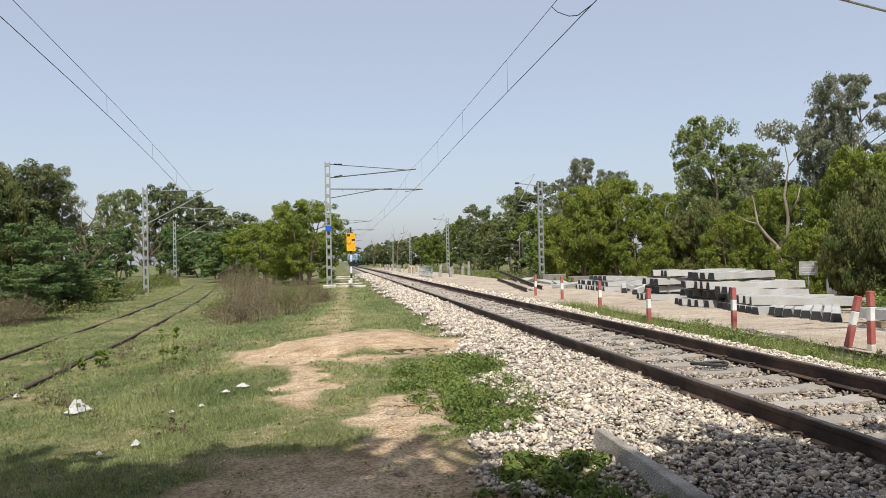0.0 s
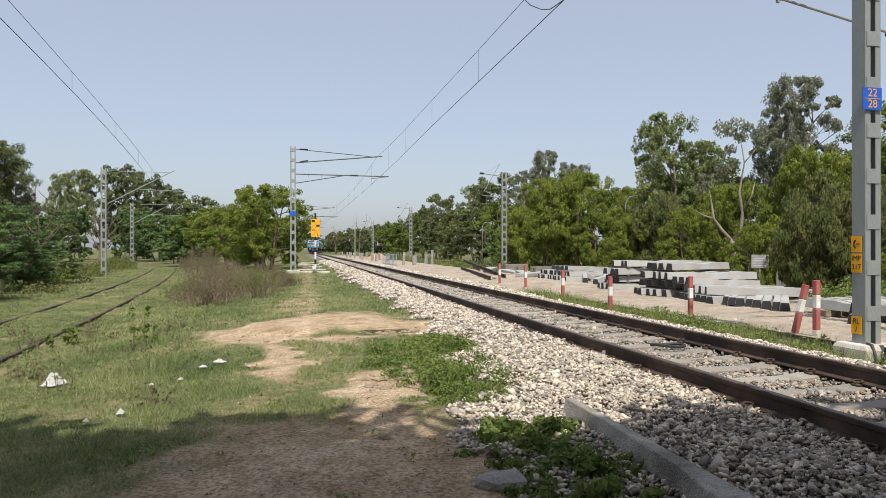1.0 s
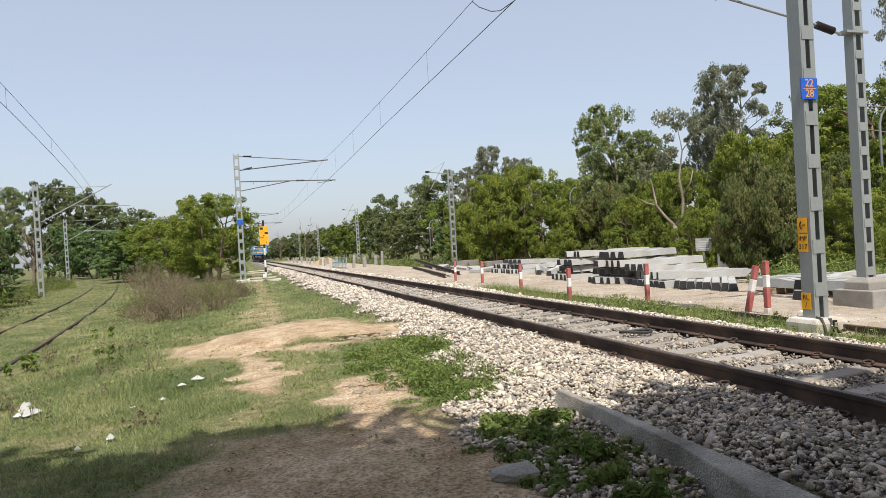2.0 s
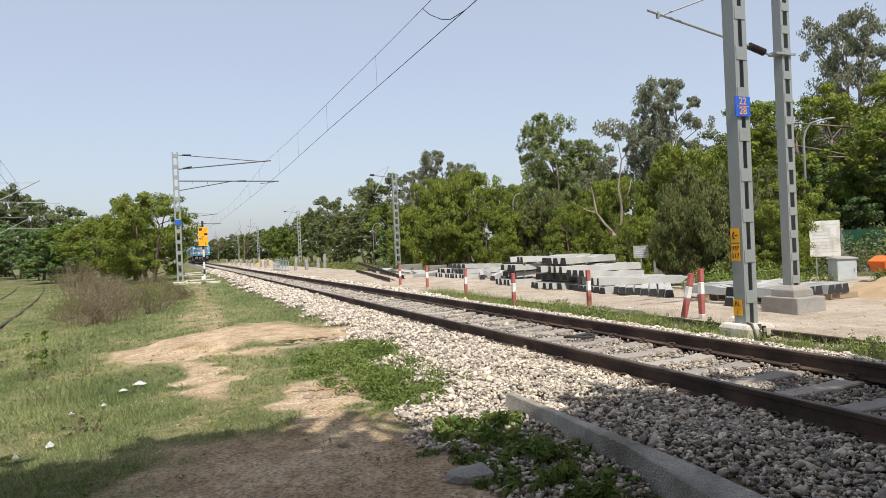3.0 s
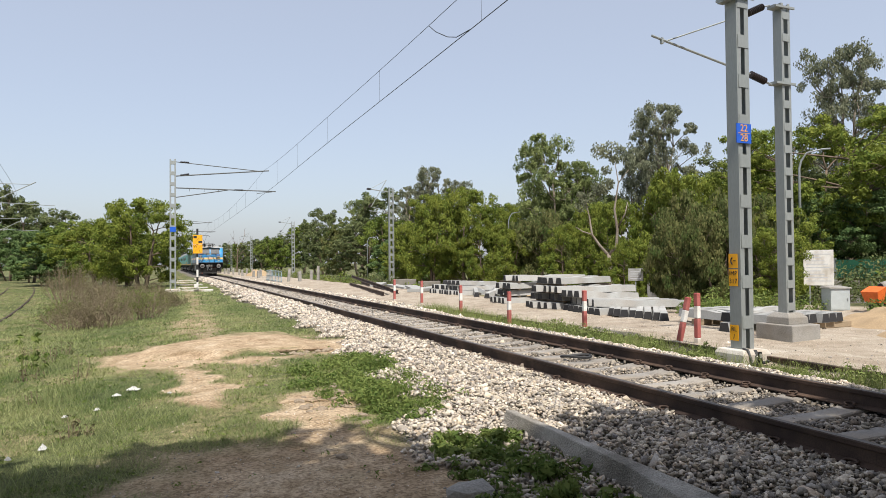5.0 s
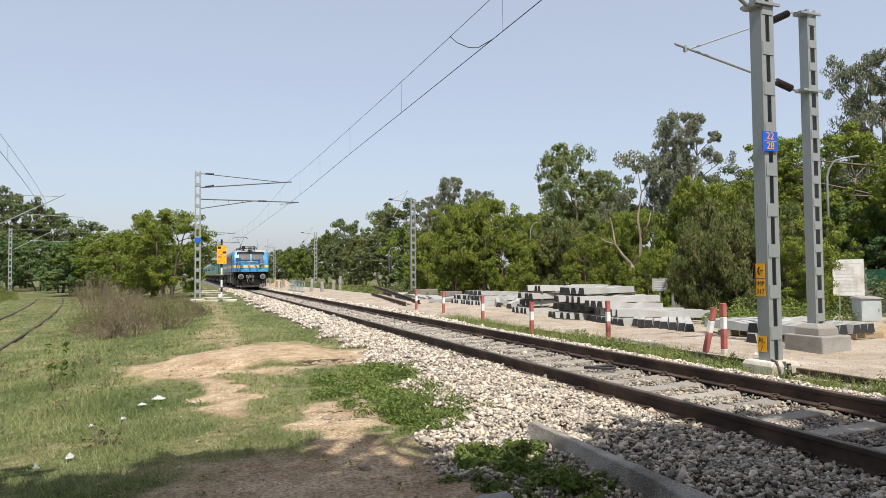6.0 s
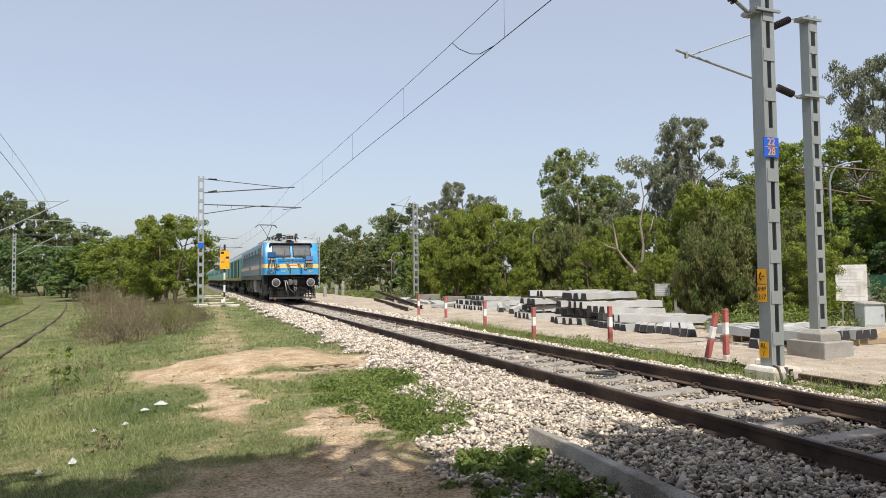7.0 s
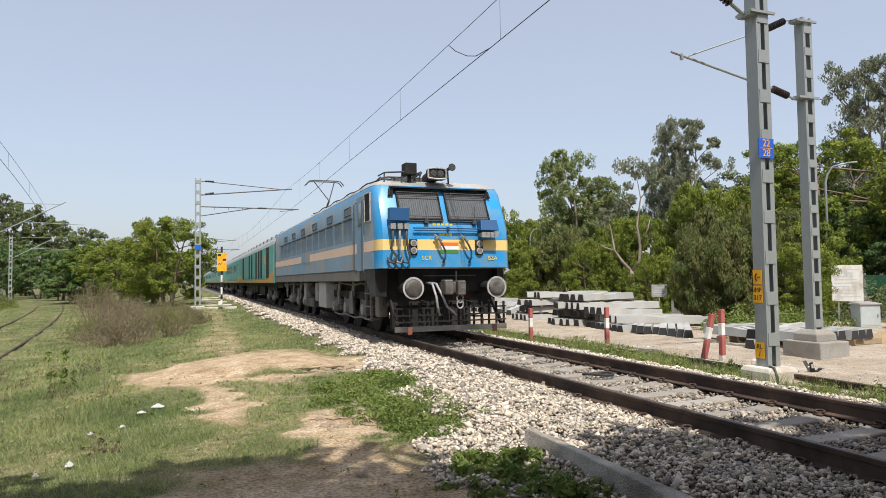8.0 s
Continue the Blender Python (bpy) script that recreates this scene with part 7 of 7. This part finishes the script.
def weed(name, x, y, r, h, count, leaf, size, label, stems=26, cat="weed", flat=0.6, drp=0.2, kind=""):
    """A low plant: thin stems and many leaves."""
    top = tagged(new(name), label, cat, group="weeds" if cat == "weed" else "", kind=kind)
    s = Shape()
    c, rr = [], []
    for k in range(stems):
        a, q = random.uniform(0, 6.28), r * random.random() ** 0.5
        p = Vector((q * math.cos(a), q * math.sin(a), h * random.uniform(0.35, 0.9) * (1 - 0.5 * (q / r) ** 2)))
        b = Vector((p.x * 0.75, p.y * 0.75, 0))
        s.tube([b, b.lerp(p, 0.6) + Vector((random.uniform(-0.03, 0.03), random.uniform(-0.03, 0.03), 0)), p], [0.006, 0.004, 0.002], 4)
        c.append(p), rr.append(max(0.05, r * 0.20))
        c.append(Vector((p.x * 0.9, p.y * 0.9, p.z * 0.5))), rr.append(max(0.05, r * 0.20))
    tagged(part("stem", s, M["twig"] if leaf != "weed" else M["weed"], top), kind="stuff")
    v, f = leaves(c, rr, max(4, count // len(c)), size, drp, flat)
    part("leaves", cloud("leaves", v, f, M[leaf]), None, top)
    top.matrix_basis = pose(x, y, GZ(x, y) - 0.02, 0, 0, x * 77)
    return top


random.seed(21)
# leafy patch beside the ballast
for x, y, r, h in ((2.45, 7.0, 0.62, 0.30), (2.1, 7.6, 0.55, 0.24), (2.55, 7.9, 0.6, 0.30), (1.9, 8.6, 0.55, 0.20), (2.45, 9.0, 0.6, 0.24), (2.85, 9.4, 0.4, 0.34), (2.25, 6.5, 0.45, 0.16), (2.05, 9.5, 0.5, 0.16), (2.7, 10.1, 0.4, 0.22)):
    weed("leafy_weed", x, y, r, h * 0.85, 1900, "weed", 0.05, "leafy green weeds growing at the ballast's edge", 30)
# shaded weeds by the beam
for x, y, r, h in ((2.35, 4.9, 0.42, 0.16), (2.45, 4.3, 0.45, 0.18), (2.5, 3.6, 0.4, 0.15), (2.15, 4.55, 0.4, 0.12), (2.6, 5.0, 0.3, 0.14), (2.2, 4.0, 0.35, 0.10)):
    weed("leafy_weed", x, y, r, h, 1500, "weed", 0.06, "low green weeds beside the concrete beam", 20)
# the strip between rail and yard
for k in range(60):
    y = random.uniform(3.2, 15.5)
    sx_ = 7.80 + random.uniform(-0.25, 0.5)
    if abs(y - 7.35) < 0.6 and sx_ > 7.6:
        continue
    weed("strip_weed", sx_, y, 0.32, random.uniform(0.12, 0.34), 330, "wisp", 0.055, "wispy green weeds between the rail and the yard", 14)
n_ = 20000
bx, by = rng.uniform(7.4, 8.42, n_), rng.uniform(2.6, 20, n_)
ok = rng.random(n_) < np.clip(0.55 + 0.5 * wob(bx, by, 1.3, 17), 0.05, 1)
ok &= ~((np.abs(bx - 8.2) < 0.42) & (np.abs(by - 7.45) < 0.6))
bx, by = bx[ok], by[ok]
blades("strip_grass", bx, by, rng.uniform(0.05, 0.32, len(bx)), rng.uniform(0.006, 0.013, len(bx)), 0.5, M["wisp"], "wispy pale green grass between rail and yard")
# tall thin weeds in the grass
for k in range(34):
    x, y = random.uniform(-5.5, -0.6), random.uniform(5.8, 15)
    weed("tall_weed", x, y, 0.20, random.uniform(0.25, 0.55), 90, "grass" if k % 2 else "leaf_dry", 0.05, "thin straggling weed standing in the grass", 9)
weed("broad_weed", -3.35, 13.0, 0.3, 0.4, 60, "leaf", 0.17, "broad-leaved weed beside the siding rail", 6)
weed("broad_weed", -2.0, 12.4, 0.28, 0.85, 160, "weed", 0.10, "slender leafy weed in the grass", 8)


# dry thicket between path and siding
def thicket(x, y, r, h, n, label, leafy=0.35):
    top = tagged(new("dry_shrub"), label, "shrub", group="dry shrubs")
    s = Shape()
    c = []
    for k in range(n):
        a, q = random.uniform(0, 6.28), r * random.random() ** 0.5
        b = Vector((q * 0.6 * math.cos(a), q * 0.6 * math.sin(a), -0.05))
        t = Vector((q * math.cos(a) + random.uniform(-0.2, 0.2), q * math.sin(a) + random.uniform(-0.2, 0.2), h * random.uniform(0.45, 1.0) * (1 - 0.45 * (q / r) ** 2)))
        mid = b.lerp(t, 0.55) + Vector((random.uniform(-0.12, 0.12), random.uniform(-0.12, 0.12), 0))
        s.tube([b, mid, t], [0.012, 0.008, 0.003], 4)
        for _ in range(4):
            e = mid.lerp(t, random.random()) + Vector((random.uniform(-0.22, 0.22), random.uniform(-0.22, 0.22), random.uniform(-0.05, 0.22)))
            s.tube([mid.lerp(t, random.random() * 0.5), e], [0.006, 0.002], 3)
            c.append(e)
        c.append(t)
    part("twig", s, M["twig"], top)
    v, f = leaves(c, [0.14] * len(c), max(3, int(12 * leafy * 2)), 0.045, 0.3, 0.8)
    part("leaves", cloud("leaves", v, f, M["leaf_dry" if int(abs(x * 10)) % 3 else "leaf"]), None, top)
    top.matrix_basis = pose(x, y, GZ(x, y))
    return top


for x, y, r, h in ((-2.4, 20.8, 1.0, 1.05), (-1.4, 20.6, 1.1, 1.25), (-0.6, 22.0, 1.0, 1.2), (-1.9, 22.5, 1.2, 1.35), (-0.4, 24.5, 1.0, 1.15), (-1.5, 25.0, 1.3, 1.3), (-2.9, 23.5, 1.1, 1.1), (-1.0, 28.0, 1.3, 1.2), (-2.4, 28.5, 1.4, 1.25), (-3.4, 27, 1.1, 1.0),
                   (-1.2, 32, 1.5, 1.2), (-3.0, 33, 1.5, 1.2), (-1.0, 36, 1.4, 1.2), (-3.5, 38, 1.6, 1.4)):
    thicket(x * 0.85 - 0.15 + random.uniform(-0.3, 0.3), y, r * random.uniform(0.55, 0.9), h * random.uniform(0.45, 1.1), 52, "dry brown twiggy thicket between path and siding")
for x, y, r, h in ((0.15, 27.5, 0.6, 0.5), (-0.2, 31, 0.7, 0.55), (-4.0, 35, 1.2, 1.9), (-4.6, 40, 1.4, 2.2)):
    thicket(x, y, r, h, 60, "small brown-green shrub at the path's edge", 0.6)
# low growth along the woods and siding
random.seed(33)
for k in range(26):
    y = 26 + 2.2 * k
    weed("hedge_bush", float(siding_x(y)) - 3.2 - random.uniform(0, 2.5), y, 1.3, random.uniform(0.5, 1.3), 900, "leaf_brown" if k % 3 else "leaf", 0.12, "low green and brown undergrowth along the siding", 26, "bush", 0.7)
for k in range(40):
    a = radians(17 + k * 1.25)
    d = 26.5 / math.sin(a) if a < radians(34) else 39 - 0.12 * (k - 14) ** 1.5
    x, y = d * math.sin(a) + random.uniform(-1.5, 1.5), d * math.cos(a) + random.uniform(-2, 2)
    weed("hedge_bush", x, y, random.uniform(1.5, 2.3), random.uniform(1.2, 2.4), 950, ("leaf", "leaf_dark", "leaf_brown", "leaf_dark")[k % 4], 0.16, "bushy green undergrowth below the trees", 34, "bush", 0.8)
for x, y, r, h in ((20.5, 10.6, 1.3, 0.9), (18.6, 11.9, 0.9, 0.8), (22.5, 11.8, 1.4, 0.9), (17.2, 14.6, 1.2, 0.7), (15.8, 15.5, 1.2, 0.8), (19.5, 11.2, 1.1, 0.8), (13.6, 12.6, 0.7, 0.4), (13.9, 14.2, 0.8, 0.5)):
    weed("hedge_bush", x, y, r, h, 1500, "weed", 0.10, "leafy green weeds at the yard's far edge", 34, "bush", 0.7)
for k in range(22):
    y = 44 + 4.6 * k
    weed("hedge_bush", 15.0 + random.uniform(-0.8, 1.5), y, random.uniform(1.6, 2.3), random.uniform(1.0, 1.9), 700, ("leaf", "leaf_dark", "leaf_brown")[k % 3], 0.20, "bushy green undergrowth along the yard's edge", 26, "bush", 0.8)
# heap of dry brush beside the siding
thicket(-9.5, 22.6, 1.4, 1.0, 130, "heap of reddish-brown dry brush", 0.8)
thicket(-10.9, 24.4, 1.5, 1.0, 100, "heap of reddish-brown dry brush", 0.8)


def motions():
    """The train comes up the line at an even speed."""
    for thing, behind in [(loco, 0.0)] + [(c, 18.9 + 23.65 * k) for k, c in enumerate(coaches)]:
        walk(thing, [(0.5 * k, track_pose(FRONT + SPEED * (8.0 - 0.5 * k) + behind)) for k in range(17)])
    # the bird hops up from the weeds and takes off
    walk(bird, [(0, pose(8.20, 7.36, GZ(8.2, 7.36) + 0.03, 0, 0, -30)), (7.4, pose(8.20, 7.36, GZ(8.2, 7.36) + 0.03, 0, 0, -30)), (7.6, pose(8.30, 7.40, -0.27, 0, 0, -30)), (7.8, pose(8.55, 7.50, -0.26, 0, 0, -30)),
                (7.9, pose(8.65, 7.52, -0.25, 0, -10, -28)), (8.0, pose(8.97, 7.56, -0.25, 0, -14, -25))])


motions()
